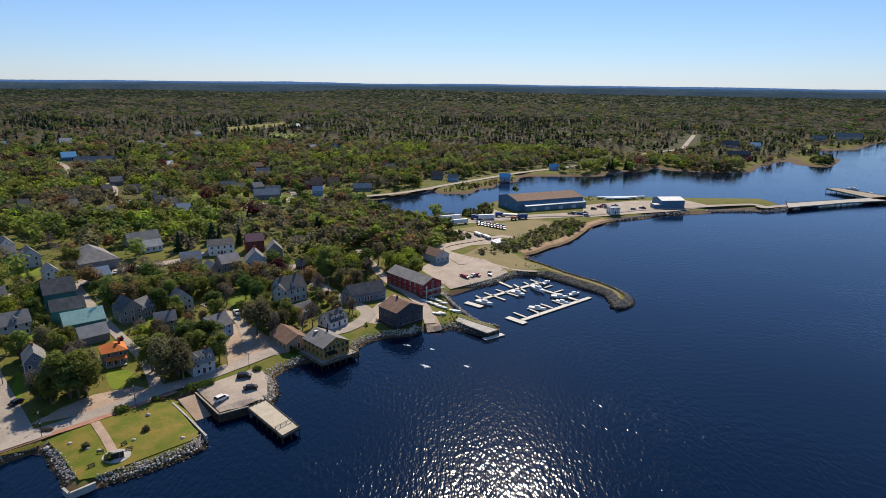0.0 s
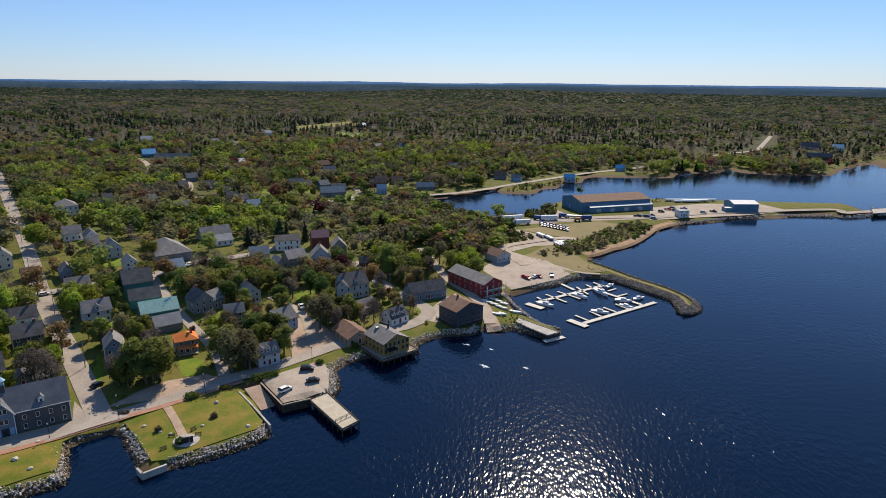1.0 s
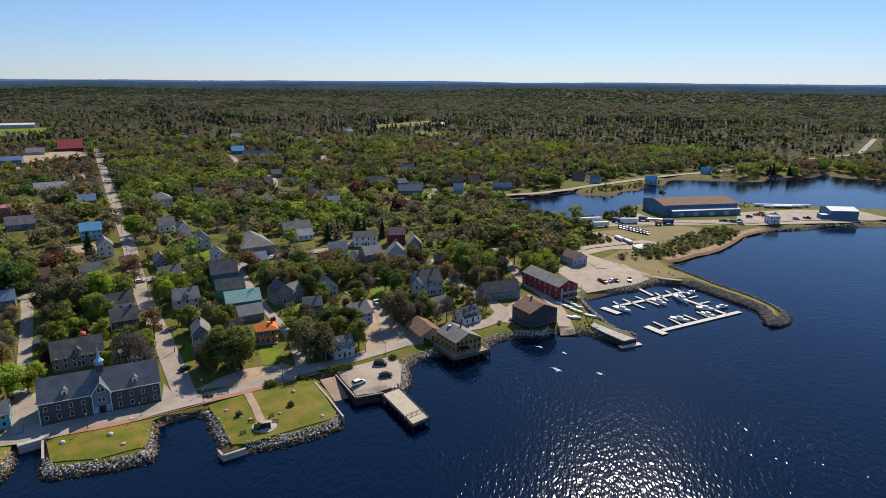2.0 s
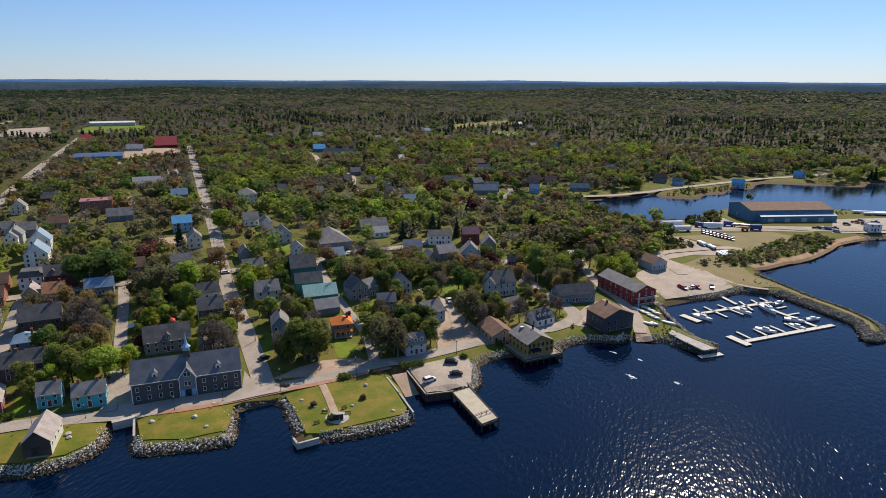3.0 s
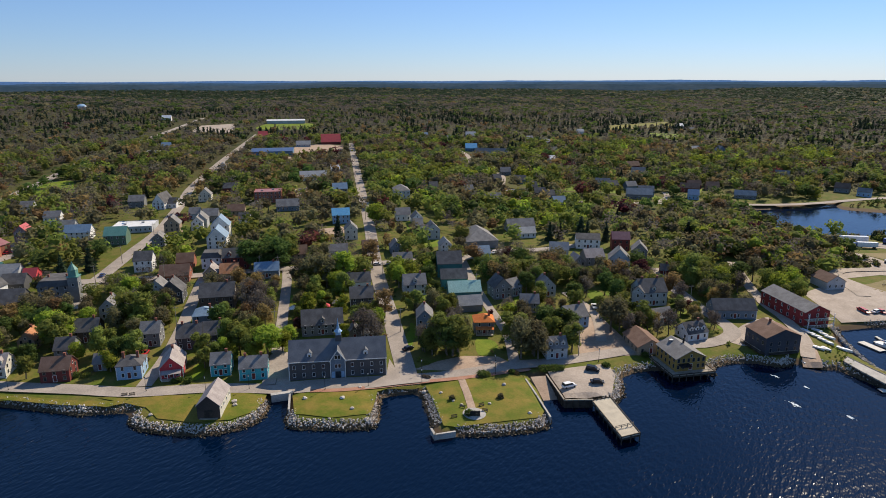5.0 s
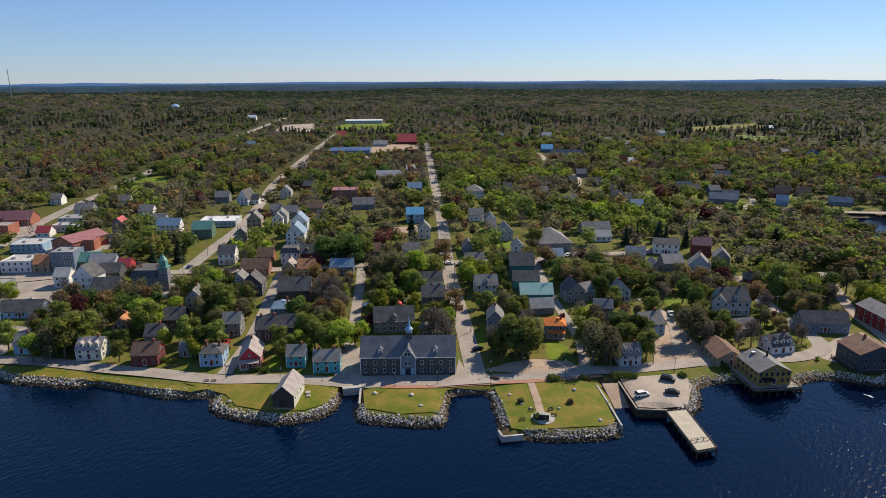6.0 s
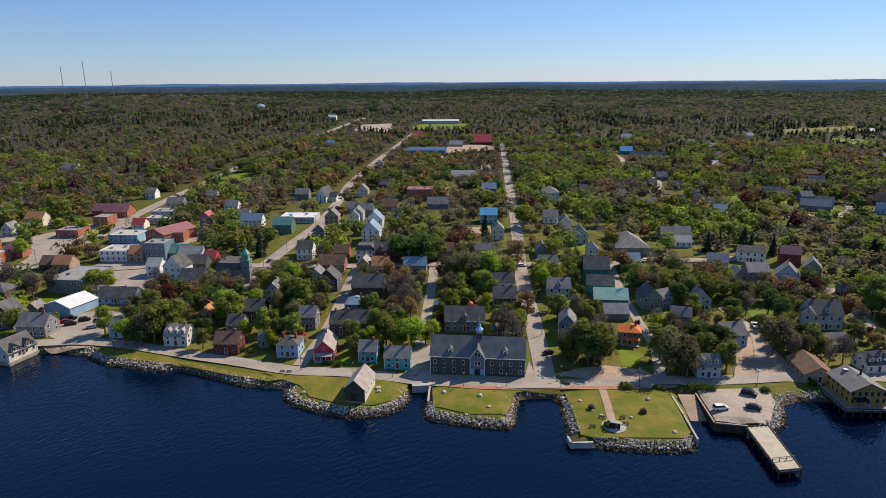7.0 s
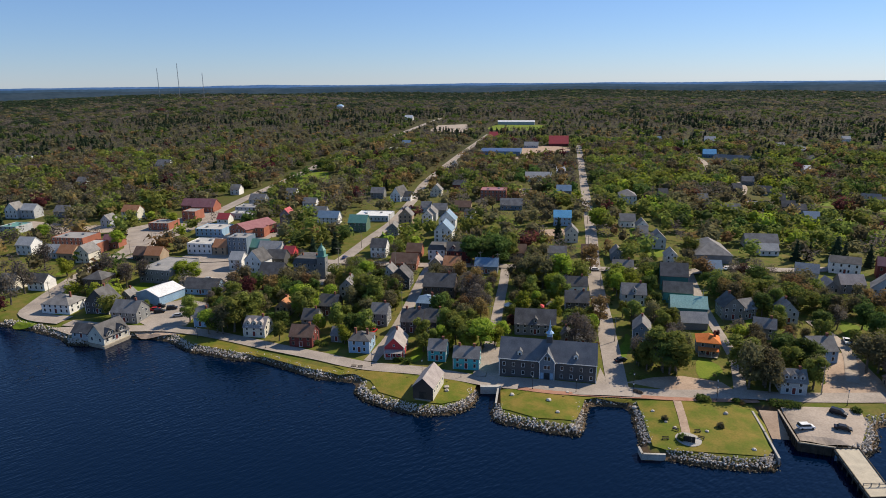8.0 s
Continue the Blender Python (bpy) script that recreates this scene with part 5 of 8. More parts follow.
# shops on the main street
house(-371.3, 112.6, 43, 15.1, 14.0, 5.9, "white", "pale", "flat", label="white clapboard flat-roofed shop with pale flat roof", name="shop", fine=False, chimney=0, door=False)
house(-407.2, 130.4, 43, 17.9, 16.0, 4.5, "blue", "pale", "flat", label="pale blue clapboard flat-roofed shop with pale flat roof", name="shop", fine=False, chimney=0, door=False)
house(-353.9, 127.8, 43, 11.6, 12.0, 10.0, "slate", "gravelroof", "flat", label="slate blue clapboard flat-roofed shop with grey flat roof", name="shop", fine=False, chimney=0, door=False)
house(-390.0, 149.1, 17, 16.7, 23.9, 5.5, "brickred", "wine", "front", label="red brick front-gabled public hall with wine red metal roof", name="public_hall", rise=3.0, chimney=0, fine=False, door=False)
house(-382.5, 150.0, 43, 10.0, 8.0, 5.8, "brickred", "wine", "flat", label="red brick flat-roofed shop with wine red metal roof", name="shop", fine=False, chimney=0, door=False)
house(-348.1, 135.8, 43, 12.8, 9.0, 4.0, "green", "greenm", "gable", label="green clapboard gabled shop with green metal roof", name="shop", chimney=0, fine=False, door=False)
house(-359.5, 118.7, 43, 8.0, 9.0, 4.6, "tan", "rust", "gable", label="tan shingled gabled shop with rust orange shingle roof", name="shop", fine=False, chimney=0, door=False)
house(-341.2, 140.5, 43, 13.0, 9.0, 3.3, "ltgrey", "ltgrey", "gable", label="pale grey clapboard gabled shop with pale grey shingle roof", name="shop", fine=False, chimney=0, door=False)
house(-327.2, 115.6, 43, 7.1, 8.0, 5.6, "white", "pale", "gable", label="white clapboard gabled house with pale flat roof", fine=False, chimney=0, door=False)
house(-316.0, 122.0, 30, 10.7, 9.0, 6.4, "white", "dark", "front", label="white clapboard front-gabled house with dark shingle roof", fine=False, chimney=0, door=False)
house(-321.0, 135.3, 43, 10.0, 9.0, 3.8, "charcoal", "dark", "gable", label="charcoal clapboard gabled house with dark shingle roof", fine=False, chimney=0, door=False)
house(-297.8, 122.7, 43, 11.9, 12.0, 3.4, "charcoal", "dark", "gable", label="charcoal clapboard gabled low shop with dark shingle roof", name="low_shop", chimney=0)
house(-325.6, 144.6, 43, 5.9, 8.0, 3.4, "red", "red", "gable", label="barn red clapboard gabled house with red metal roof", fine=False, chimney=0, door=False)
house(-444.4, 109.4, 43, 14.0, 14.0, 4.5, "brickred", "gravelroof", "flat", label="red brick flat-roofed shop with grey flat roof", name="shop", fine=False, chimney=0, door=False)
house(-455.5, 132.0, 43, 9.9, 12.0, 6.7, "brickred", "gravelroof", "flat", label="red brick flat-roofed shop with grey flat roof", name="shop", fine=False, chimney=0, door=False)
house(-477.0, 148.3, 43, 16.8, 12.0, 3.8, "brickred", "wine", "gable", label="red brick gabled shop with wine red metal roof", name="shop", fine=False, chimney=0, door=False)
house(-432.2, 146.0, 43, 8.1, 8.0, 3.0, "white", "red", "gable", label="white clapboard gabled house with red metal roof", fine=False, chimney=0, door=False)
house(-433.2, 55.8, 43, 20.7, 16.0, 6.8, "brickred", "gravelroof", "flat", label="red brick flat-roofed brick block with grey flat roof", name="brick_block", fine=False, chimney=0, door=False)
house(-411.7, 62.7, 43, 8.5, 10.0, 6.0, "brickred", "pale", "flat", label="red brick flat-roofed shop with pale flat roof", name="shop", fine=False, chimney=0, door=False)
house(-434.2, 31.4, 43, 9.8, 9.0, 5.9, "white", "pale", "gable", label="white clapboard gabled house with pale flat roof", fine=False, chimney=0, door=False)
house(-415.1, 44.2, 43, 15.5, 9.0, 3.3, "ltgrey", "pale", "gable", label="pale grey clapboard gabled house with pale flat roof", fine=False, chimney=0, door=False)
house(-395.6, 55.2, 43, 8.4, 10.0, 5.7, "offwhite", "grey", "front", label="cream clapboard front-gabled house with grey shingle roof", fine=False, chimney=0, door=False)
house(-417.6, 73.0, 43, 10.3, 9.0, 3.4, "brickred", "wine", "gable", label="red brick gabled house with wine red metal roof", fine=False, chimney=0, door=False)
house(-378.9, 80.9, 43, 8.5, 9.0, 3.2, "brown", "brown", "gable", label="dark brown shingled gabled shop with brown shingle roof", name="shop", fine=False, chimney=0, door=False)
house(-372.0, 85.6, 43, 9.3, 9.0, 3.8, "tan", "rust", "gable", label="tan shingled gabled shop with rust orange shingle roof", name="shop", fine=False, chimney=0, door=False)
house(-408.4, 48.4, 43, 10.0, 9.0, 3.8, "tan", "rust", "gable", label="tan shingled gabled house with rust orange shingle roof", fine=False, chimney=0, door=False)
house(-497.5, 30.6, 43, 12.3, 14.0, 4.8, "ltgrey", "greenm", "flat", label="pale grey clapboard flat-roofed shop with green metal roof", name="shop", fine=False, chimney=0, door=False)
house(-548.0, 35.2, 43, 10.0, 9.0, 6.0, "white", "grey", "front", label="white clapboard front-gabled house with grey shingle roof", fine=False, chimney=0, door=False)
house(-538.9, 44.3, 43, 10.7, 9.0, 6.0, "ltgrey", "pale", "gable", label="pale grey clapboard gabled house with pale flat roof", fine=False, chimney=0, door=False)
house(-488.8, 100.4, 43, 12.1, 9.0, 5.3, "offwhite", "rust", "gable", label="cream clapboard gabled house with rust orange shingle roof", fine=False, chimney=0, door=False)
house(-526.9, 63.0, 43, 10.8, 9.0, 4.0, "grey", "grey", "gable", label="grey shingled gabled house with grey shingle roof", fine=False, chimney=0, door=False)
house(-713.5, 183.3, 43, 14.7, 11.0, 6.0, "white", "grey", "gable", label="white clapboard gabled house with grey shingle roof", fine=False, chimney=0, door=False)
house(-368.5, 17.4, 43, 8.7, 8.0, 4.2, "offwhite", "grey", "gable", label="cream clapboard gabled house with grey shingle roof", fine=False, chimney=0, door=False)
house(-359.4, 28.5, 43, 9.1, 8.0, 4.2, "white", "dark", "gable", label="white clapboard gabled house with dark shingle roof", fine=False, chimney=0, door=False)
house(-332.5, 49.7, 43, 9.8, 10.0, 8.2, "brown", "dark", "hip", label="dark brown shingled hip-roofed house with dark shingle roof", fine=False, chimney=0, door=False)
house(-397.6, 176.2, 43, 7.1, 9.0, 7.7, "grey", "red", "front", label="grey shingled front-gabled house with red metal roof", fine=False, chimney=0, door=False)
house(-449.3, 170.4, 43, 15.4, 14.0, 5.0, "ltgrey", "gravelroof", "flat", label="pale grey clapboard flat-roofed shop with grey flat roof", name="shop", fine=False, chimney=0, door=False)
house(-466.9, 185.0, 43, 12.2, 9.0, 5.2, "ltgrey", "grey", "gable", label="pale grey clapboard gabled house with grey shingle roof", fine=False, chimney=0, door=False)
house(-424.0, 206.8, 43, 9.6, 8.0, 6.2, "white", "grey", "gable", label="white clapboard gabled house with grey shingle roof", fine=False, chimney=0, door=False)
house(-475.9, 216.7, 43, 8.5, 8.0, 4.6, "white", "grey", "gable", label="white clapboard gabled house with grey shingle roof", fine=False, chimney=0, door=False)

# inland
house(-411.5, 276.5, 30, 8.6, 15.0, 4.6, "white", "dark", "front", rise=6.2, label="white clapboard church with steep dark roof beside the street", name="church", fine=True, chimney=0)
house(-405.6, 281.6, 30, 6.0, 9.0, 3.4, "white", "dark", "gable", rise=3.4, label="white clapboard church hall with dark roof beside the church", name="church_hall", fine=False, chimney=0, door=False)
house(-430.0, 268.8, 43, 10.6, 9.0, 4.5, "grey", "grey", "gable", label="grey shingled gabled house with grey shingle roof", fine=False, chimney=0, door=False)
house(-350.4, 269.4, 43, 9.6, 9.0, 4.0, "grey", "grey", "gable", label="grey shingled gabled house with grey shingle roof", fine=False, chimney=0, door=False)
house(-364.1, 332.6, 43, 19.6, 16.0, 8.0, "brickred", "wine", "flat", label="red brick flat-roofed brick block with wine red metal roof", name="brick_block", fine=False, chimney=0, door=False)
house(-401.0, 420.1, 43, 23.1, 12.0, 3.0, "white", "pale", "gable", label="white clapboard gabled low shop with pale flat roof", name="low_shop", fine=False, chimney=0, door=False)
house(-414.1, 464.3, 43, 8.3, 8.0, 4.0, "white", "white", "gable", label="white clapboard gabled house with white metal roof", fine=False, chimney=0, door=False)
house(-332.0, 376.5, 43, 11.1, 9.0, 6.2, "grey", "steelblue", "gable", label="grey shingled gabled house with steel blue metal roof", fine=False, chimney=0, door=False)
house(-290.3, 399.8, 43, 12.1, 16.0, 6.0, "white", "grey", "hip", label="white clapboard hip-roofed church with grey shingle roof", name="church", fine=False, chimney=0, door=False)
house(-568.2, 530.2, 43, 47.1, 40.0, 4.0, "steel", "navy", "gable", label="blue steel-sided gabled warehouse with navy blue metal roof", name="warehouse", rise=1.2, windows=False, door=False, fine=False, chimney=0)
house(-579.9, 643.7, 43, 25.0, 22.0, 3.2, "darkred", "red", "gable", label="dark red gabled warehouse with red metal roof", name="warehouse", windows=False, door=False, fine=False, chimney=0)
house(-839.9, 819.6, 43, 65.0, 14.0, 5.0, "ltgrey", "white", "gable", label="pale grey clapboard gabled school with white metal roof", name="school", rise=2.0, windows=False, door=False, fine=False, chimney=0)
house(-686.0, 624.5, 43, 12.3, 14.0, 5.0, "darkred", "red", "gable", label="dark red gabled warehouse with red metal roof", name="warehouse", windows=False, door=False, fine=False, chimney=0)
house(-140.7, 525.0, 20, 20.3, 10.0, 4.0, "grey", "ltgrey", "gable", label="grey shingled gabled house with pale grey shingle roof", fine=False, chimney=0, door=False)
house(-139.6, 541.4, 20, 12.5, 10.0, 4.0, "slate", "grey", "gable", label="slate blue clapboard gabled house with grey shingle roof", fine=False, chimney=0, door=False)
house(-113.1, 583.6, 15, 15.8, 9.0, 3.5, "darkred", "brown", "gable", label="dark red gabled house with brown shingle roof", fine=False, chimney=0, door=False)
house(-103.6, 552.4, 15, 8.5, 9.0, 4.0, "blue", "steelblue", "gable", label="pale blue clapboard gabled house with steel blue metal roof", fine=False, chimney=0, door=False)
house(-67.8, 579.4, 10, 16.6, 8.0, 3.2, "grey", "ltgrey", "gable", label="grey shingled gabled house with pale grey shingle roof", fine=False, chimney=0, door=False)
house(-174.0, 640.4, 20, 13.0, 8.0, 4.0, "white", "grey", "gable", label="white clapboard gabled house with grey shingle roof", fine=False, chimney=0, door=False)
house(-182.2, 556.9, 20, 13.0, 9.0, 4.0, "grey", "grey", "gable", label="grey shingled gabled house with grey shingle roof", fine=False, chimney=0, door=False)
house(-247.4, 522.9, 35, 10.0, 9.0, 3.5, "slate", "dark", "gable", label="slate blue clapboard gabled house with dark shingle roof", fine=False, chimney=0, door=False)
house(-224.5, 498.9, 35, 8.0, 9.0, 3.5, "charcoal", "dark", "gable", label="charcoal clapboard gabled house with dark shingle roof", fine=False, chimney=0, door=False)
house(-207.6, 476.5, 35, 8.9, 9.0, 3.5, "charcoal", "dark", "gable", label="charcoal clapboard gabled house with dark shingle roof", fine=False, chimney=0, door=False)
house(-229.5, 468.1, 35, 8.2, 9.0, 3.0, "white", "pale", "flat", label="white clapboard flat-roofed house with pale flat roof", fine=False, chimney=0, door=False)
house(-177.3, 442.3, 35, 9.3, 9.0, 5.0, "slate", "steelblue", "gable", label="slate blue clapboard gabled house with steel blue metal roof", fine=False, chimney=0, door=False)
house(-278.7, 555.8, 35, 9.7, 9.0, 3.5, "grey", "grey", "gable", label="grey shingled gabled house with grey shingle roof", fine=False, chimney=0, door=False)
house(-393.5, 690.1, 35, 14.0, 12.0, 4.0, "steel", "azure", "gable", label="blue steel-sided gabled house with azure blue metal roof", fine=False, chimney=0, door=False)
house(-465.7, 814.7, 35, 14.1, 12.0, 4.0, "grey", "pale", "gable", label="grey shingled gabled house with pale flat roof", fine=False, chimney=0, door=False)
house(-245.0, 338.8, 43, 9.6, 9.0, 4.0, "white", "grey", "gable", label="white clapboard gabled house with grey shingle roof", fine=False, chimney=0, door=False)
house(-220.8, 321.0, 43, 5.8, 9.0, 4.0, "white", "grey", "gable", label="white clapboard gabled house with grey shingle roof", fine=False, chimney=0, door=False)
house(-204.2, 311.9, 43, 8.1, 9.0, 5.8, "ltgrey", "grey", "front", label="pale grey clapboard front-gabled house with grey shingle roof", fine=False, chimney=0, door=False)
house(16.2, 640.0, -10, 10.0, 7.0, 4.0, "blue", "grey", "gable", label="pale blue clapboard gabled house with grey shingle roof", fine=False, chimney=0, door=False)
house(-0.0, 652.1, -10, 11.2, 9.0, 4.0, "grey", "brown", "gable", label="grey shingled gabled house with brown shingle roof", fine=False, chimney=0, door=False)
house(70.0, 656.4, -12, 10.6, 7.0, 4.0, "blue", "azure", "gable", label="pale blue clapboard gabled house with azure blue metal roof", fine=False, chimney=0, door=False)
house(134.3, 735.5, -12, 10.6, 7.0, 4.0, "blue", "azure", "gable", label="pale blue clapboard gabled house with azure blue metal roof", fine=False, chimney=0, door=False)
house(-51.1, 697.4, 0, 12.4, 9.0, 4.0, "ltgrey", "grey", "gable", label="pale grey clapboard gabled house with grey shingle roof", fine=False, chimney=0, door=False)
house(491.4, 994.5, -15, 14.1, 10.0, 5.0, "white", "white", "gable", label="white clapboard gabled house with white metal roof", fine=False, chimney=0, door=False)
house(412.8, 879.3, -15, 29.1, 10.0, 5.0, "brown", "dark", "gable", label="dark brown shingled gabled house with dark shingle roof", fine=False, chimney=0, door=False)
house(748.1, 1176.3, -20, 44.5, 14.0, 8.0, "ltgrey", "grey", "gable", label="pale grey clapboard gabled house with grey shingle roof", fine=False, chimney=0, door=False)
house(671.8, 1135.3, -20, 22.5, 12.0, 6.0, "grey", "grey", "gable", label="grey shingled gabled house with grey shingle roof", fine=False, chimney=0, door=False)
house(455.3, 1001.1, -20, 24.3, 12.0, 5.0, "grey", "dark", "gable", label="grey shingled gabled house with dark shingle roof", fine=False, chimney=0, door=False)
house(-354.1, 676.5, 15, 45.0, 9.0, 3.5, "white", "grey", "gable", label="white clapboard gabled house with grey shingle roof", fine=False, chimney=0, door=False)

# more houses among the garden trees
house(-231.7, 335.9, 43, 7.0, 8.5, 4, "white", "grey", "front", label="white clapboard front-gabled house with grey shingle roof among garden trees", fine=False, chimney=0, door=False)
house(-519.7, 775.2, 43, 9.9, 8.5, 4, "blue", "steelblue", "gable", label="pale blue clapboard gabled house with steel blue metal roof", fine=False, chimney=0, door=False)
house(-473.5, 764.4, 43, 9.5, 8.5, 4, "white", "grey", "gable", label="white clapboard gabled house with grey shingle roof among garden trees", fine=False, chimney=0, door=False)
house(-265.4, 512.4, 43, 7.0, 8.5, 4, "brown", "dark", "gable", label="dark brown shingled gabled house with dark shingle roof among garden trees", fine=False, chimney=0, door=False)
house(-274.6, 660.8, 43, 7.0, 8.5, 3.5, "white", "white", "gable", label="white clapboard gabled house with white metal roof among garden trees", fine=False, chimney=0, door=False)
house(-356.3, 965.0, 43, 10.0, 8.5, 4, "white", "pale", "gable", label="white clapboard gabled house with pale flat roof among garden trees", fine=False, chimney=0, door=False)
house(-172.3, 550.9, 43, 10.2, 8.5, 4, "brown", "dark", "gable", label="dark brown shingled gabled house with dark shingle roof among garden trees", fine=False, chimney=0, door=False)
house(-190.1, 671.4, 43, 14.8, 10, 3.5, "darkred", "brown", "gable", label="dark red gabled house with brown shingle roof among garden trees", fine=False, chimney=0, door=False)
house(-98.0, 602.4, 20, 10.8, 8.5, 3.5, "tan", "brown", "gable", label="tan shingled gabled house with brown shingle roof among garden trees", fine=False, chimney=0, door=False)
house(-129.8, 825.6, 43, 11.8, 8.5, 5, "slate", "grey", "front", label="slate blue clapboard front-gabled house with grey shingle roof among garden trees", fine=False, chimney=0, door=False)
house(-161.6, 842.2, 43, 12.1, 8.5, 3.5, "ltgrey", "pale", "gable", label="pale grey clapboard gabled house with pale flat roof among garden trees", fine=False, chimney=0, door=False)
house(-253.3, 1174.8, 43, 8.5, 8.5, 4, "white", "white", "gable", label="white clapboard gabled house with white metal roof among garden trees", fine=False, chimney=0, door=False)
house(-220.5, 1105.1, 43, 7.9, 8.5, 4, "white", "grey", "gable", label="white clapboard gabled house with grey shingle roof among garden trees", fine=False, chimney=0, door=False)
house(-197.4, 468.1, 43, 10.8, 8.5, 4, "slate", "dark", "gable", label="slate blue clapboard gabled house with dark shingle roof among garden trees", fine=False, chimney=0, door=False)
house(-342.3, 802.1, 43, 10.8, 8.5, 4, "ltgrey", "pale", "gable", label="pale grey clapboard gabled house with pale flat roof among garden trees", fine=False, chimney=0, door=False)
house(-327.1, 645.2, 43, 8.9, 8.5, 4, "ltgrey", "grey", "gable", label="pale grey clapboard gabled house with grey shingle roof among garden trees", fine=False, chimney=0, door=False)
house(-379.1, 827.7, 43, 9.6, 8.5, 4, "grey", "pale", "gable", label="grey shingled gabled house with pale flat roof among garden trees", fine=False, chimney=0, door=False)
house(-299.6, 756.5, 43, 7.2, 8.5, 4, "white", "grey", "gable", label="white clapboard gabled house with grey shingle roof among garden trees", fine=False, chimney=0, door=False)
house(-323.2, 273.9, 43, 7.0, 8.5, 4, "white", "dark", "gable", label="white clapboard gabled house with dark shingle roof among garden trees", fine=False, chimney=0, door=False)
house(-349.1, 289.3, 43, 11.3, 8.5, 3.2, "tan", "brown", "gable", label="tan shingled gabled house with brown shingle roof among garden trees", fine=False, chimney=0, door=False)
house(-329.1, 317.8, 43, 15.5, 10, 3.5, "slate", "grey", "gable", label="slate blue clapboard gabled house with grey shingle roof among garden trees", fine=False, chimney=0, door=False)
house(-515.6, 416.0, 43, 7.0, 8.5, 4, "white", "grey", "front", label="white clapboard front-gabled house with grey shingle roof among garden trees", fine=False, chimney=0, door=False)
house(-585.5, 598.6, 43, 17.7, 10, 3, "ltgrey", "ltgrey", "gable", label="pale grey clapboard gabled house with pale grey shingle roof", fine=False, chimney=0, door=False)
house(-699.7, 483.7, 43, 10.5, 8.5, 4.5, "slate", "steelblue", "gable", label="slate blue clapboard gabled house with steel blue metal roof", fine=False, chimney=0, door=False)
house(-671.2, 446.7, 43, 12.8, 8.5, 4, "white", "pale", "flat", label="white clapboard flat-roofed house with pale roof among garden trees", fine=False, chimney=0, door=False)
house(-339.1, 250.4, 43, 7.0, 8.5, 5, "white", "grey", "front", label="white clapboard front-gabled house with grey shingle roof among garden trees", fine=False, chimney=0, door=False)
house(-364.9, 268.2, 43, 7.0, 8.5, 3.5, "ltgrey", "grey", "gable", label="pale grey clapboard gabled house with grey shingle roof among garden trees", fine=False, chimney=0, door=False)
house(-405.5, 308.4, 43, 9.1, 8.5, 5, "offwhite", "grey", "front", label="cream clapboard front-gabled house with grey shingle roof among garden trees", fine=False, chimney=0, door=False)
house(-352.4, 533.7, 43, 7.9, 8.5, 4, "tan", "brown", "front", label="tan shingled front-gabled house with brown shingle roof among garden trees", fine=False, chimney=0, door=False)
house(-304.0, 733.2, 43, 9.8, 8.5, 3.5, "ltgrey", "grey", "gable", label="pale grey clapboard gabled house with grey shingle roof among garden trees", fine=False, chimney=0, door=False)
house(-355.1, 821.1, 43, 9.5, 8.5, 3.5, "white", "grey", "gable", label="white clapboard gabled house with grey shingle roof among garden trees", fine=False, chimney=0, door=False)
house(-106.5, 316.4, 43, 10.3, 8.5, 4.5, "grey", "weathered", "gable", label="grey shingled gabled house with weathered cedar roof among garden trees", fine=False, chimney=0, door=False)
house(-110.3, 303.2, 43, 7.0, 8.5, 4.5, "weathered", "weathered", "front", label="weathered shingled front-gabled house with weathered cedar roof among garden trees", fine=False, chimney=0, door=False)
house(-109.2, 261.3, 43, 7.0, 8.5, 5, "ltgrey", "grey", "front", label="pale grey clapboard front-gabled house with grey shingle roof among garden trees", fine=True, chimney=1, door=True)
house(-256.0, 445.3, 43, 7.0, 8.5, 4, "ltgrey", "grey", "gable", label="pale grey clapboard gabled house with grey shingle roof among garden trees", fine=False, chimney=0, door=False)
house(-225.4, 428.7, 43, 12.9, 8.5, 3.5, "grey", "grey", "gable", label="grey shingled gabled house with grey shingle roof among garden trees", fine=False, chimney=0, door=False)
house(-285.5, 438.4, 43, 7.0, 8.5, 4, "slate", "dark", "gable", label="slate blue clapboard gabled house with dark shingle roof among garden trees", fine=False, chimney=0, door=False)
house(-898.9, 75.7, 43, 20.7, 10, 5, "white", "grey", "gable", label="white clapboard gabled house with grey shingle roof among garden trees", fine=False, chimney=0, door=False)
house(-800.3, 74.5, 43, 15.6, 10, 4.5, "brickred", "brown", "gable", label="red brick gabled house with brown shingle roof among garden trees", fine=False, chimney=0, door=False)
house(-660.1, 98.1, 43, 9.4, 8.5, 4.5, "ltgrey", "grey", "gable", label="pale grey clapboard gabled house with grey shingle roof among garden trees", fine=False, chimney=0, door=False)
house(-488.6, 143.1, 43, 15.4, 10, 3.5, "brickred", "wine", "gable", label="red brick gabled house with wine red metal roof among garden trees", fine=False, chimney=0, door=False)
house(-436.8, 160.1, 43, 14.1, 10, 4, "ltgrey", "pale", "flat", label="pale grey clapboard flat-roofed house with pale roof among garden trees", fine=False, chimney=0, door=False)
house(-522.8, 188.7, 43, 7.9, 8.5, 4.5, "white", "grey", "gable", label="white clapboard gabled house with grey shingle roof among garden trees", fine=False, chimney=0, door=False)
house(-472.5, 81.7, 43, 7.0, 8.5, 5, "ltgrey", "grey", "front", label="pale grey clapboard front-gabled house with grey shingle roof among garden trees", fine=False, chimney=0, door=False)
house(-256.7, 165.3, 43, 7.2, 8.5, 4.5, "ltgrey", "grey", "front", label="pale grey clapboard front-gabled house with grey shingle roof among garden trees", fine=True, chimney=1, door=True)
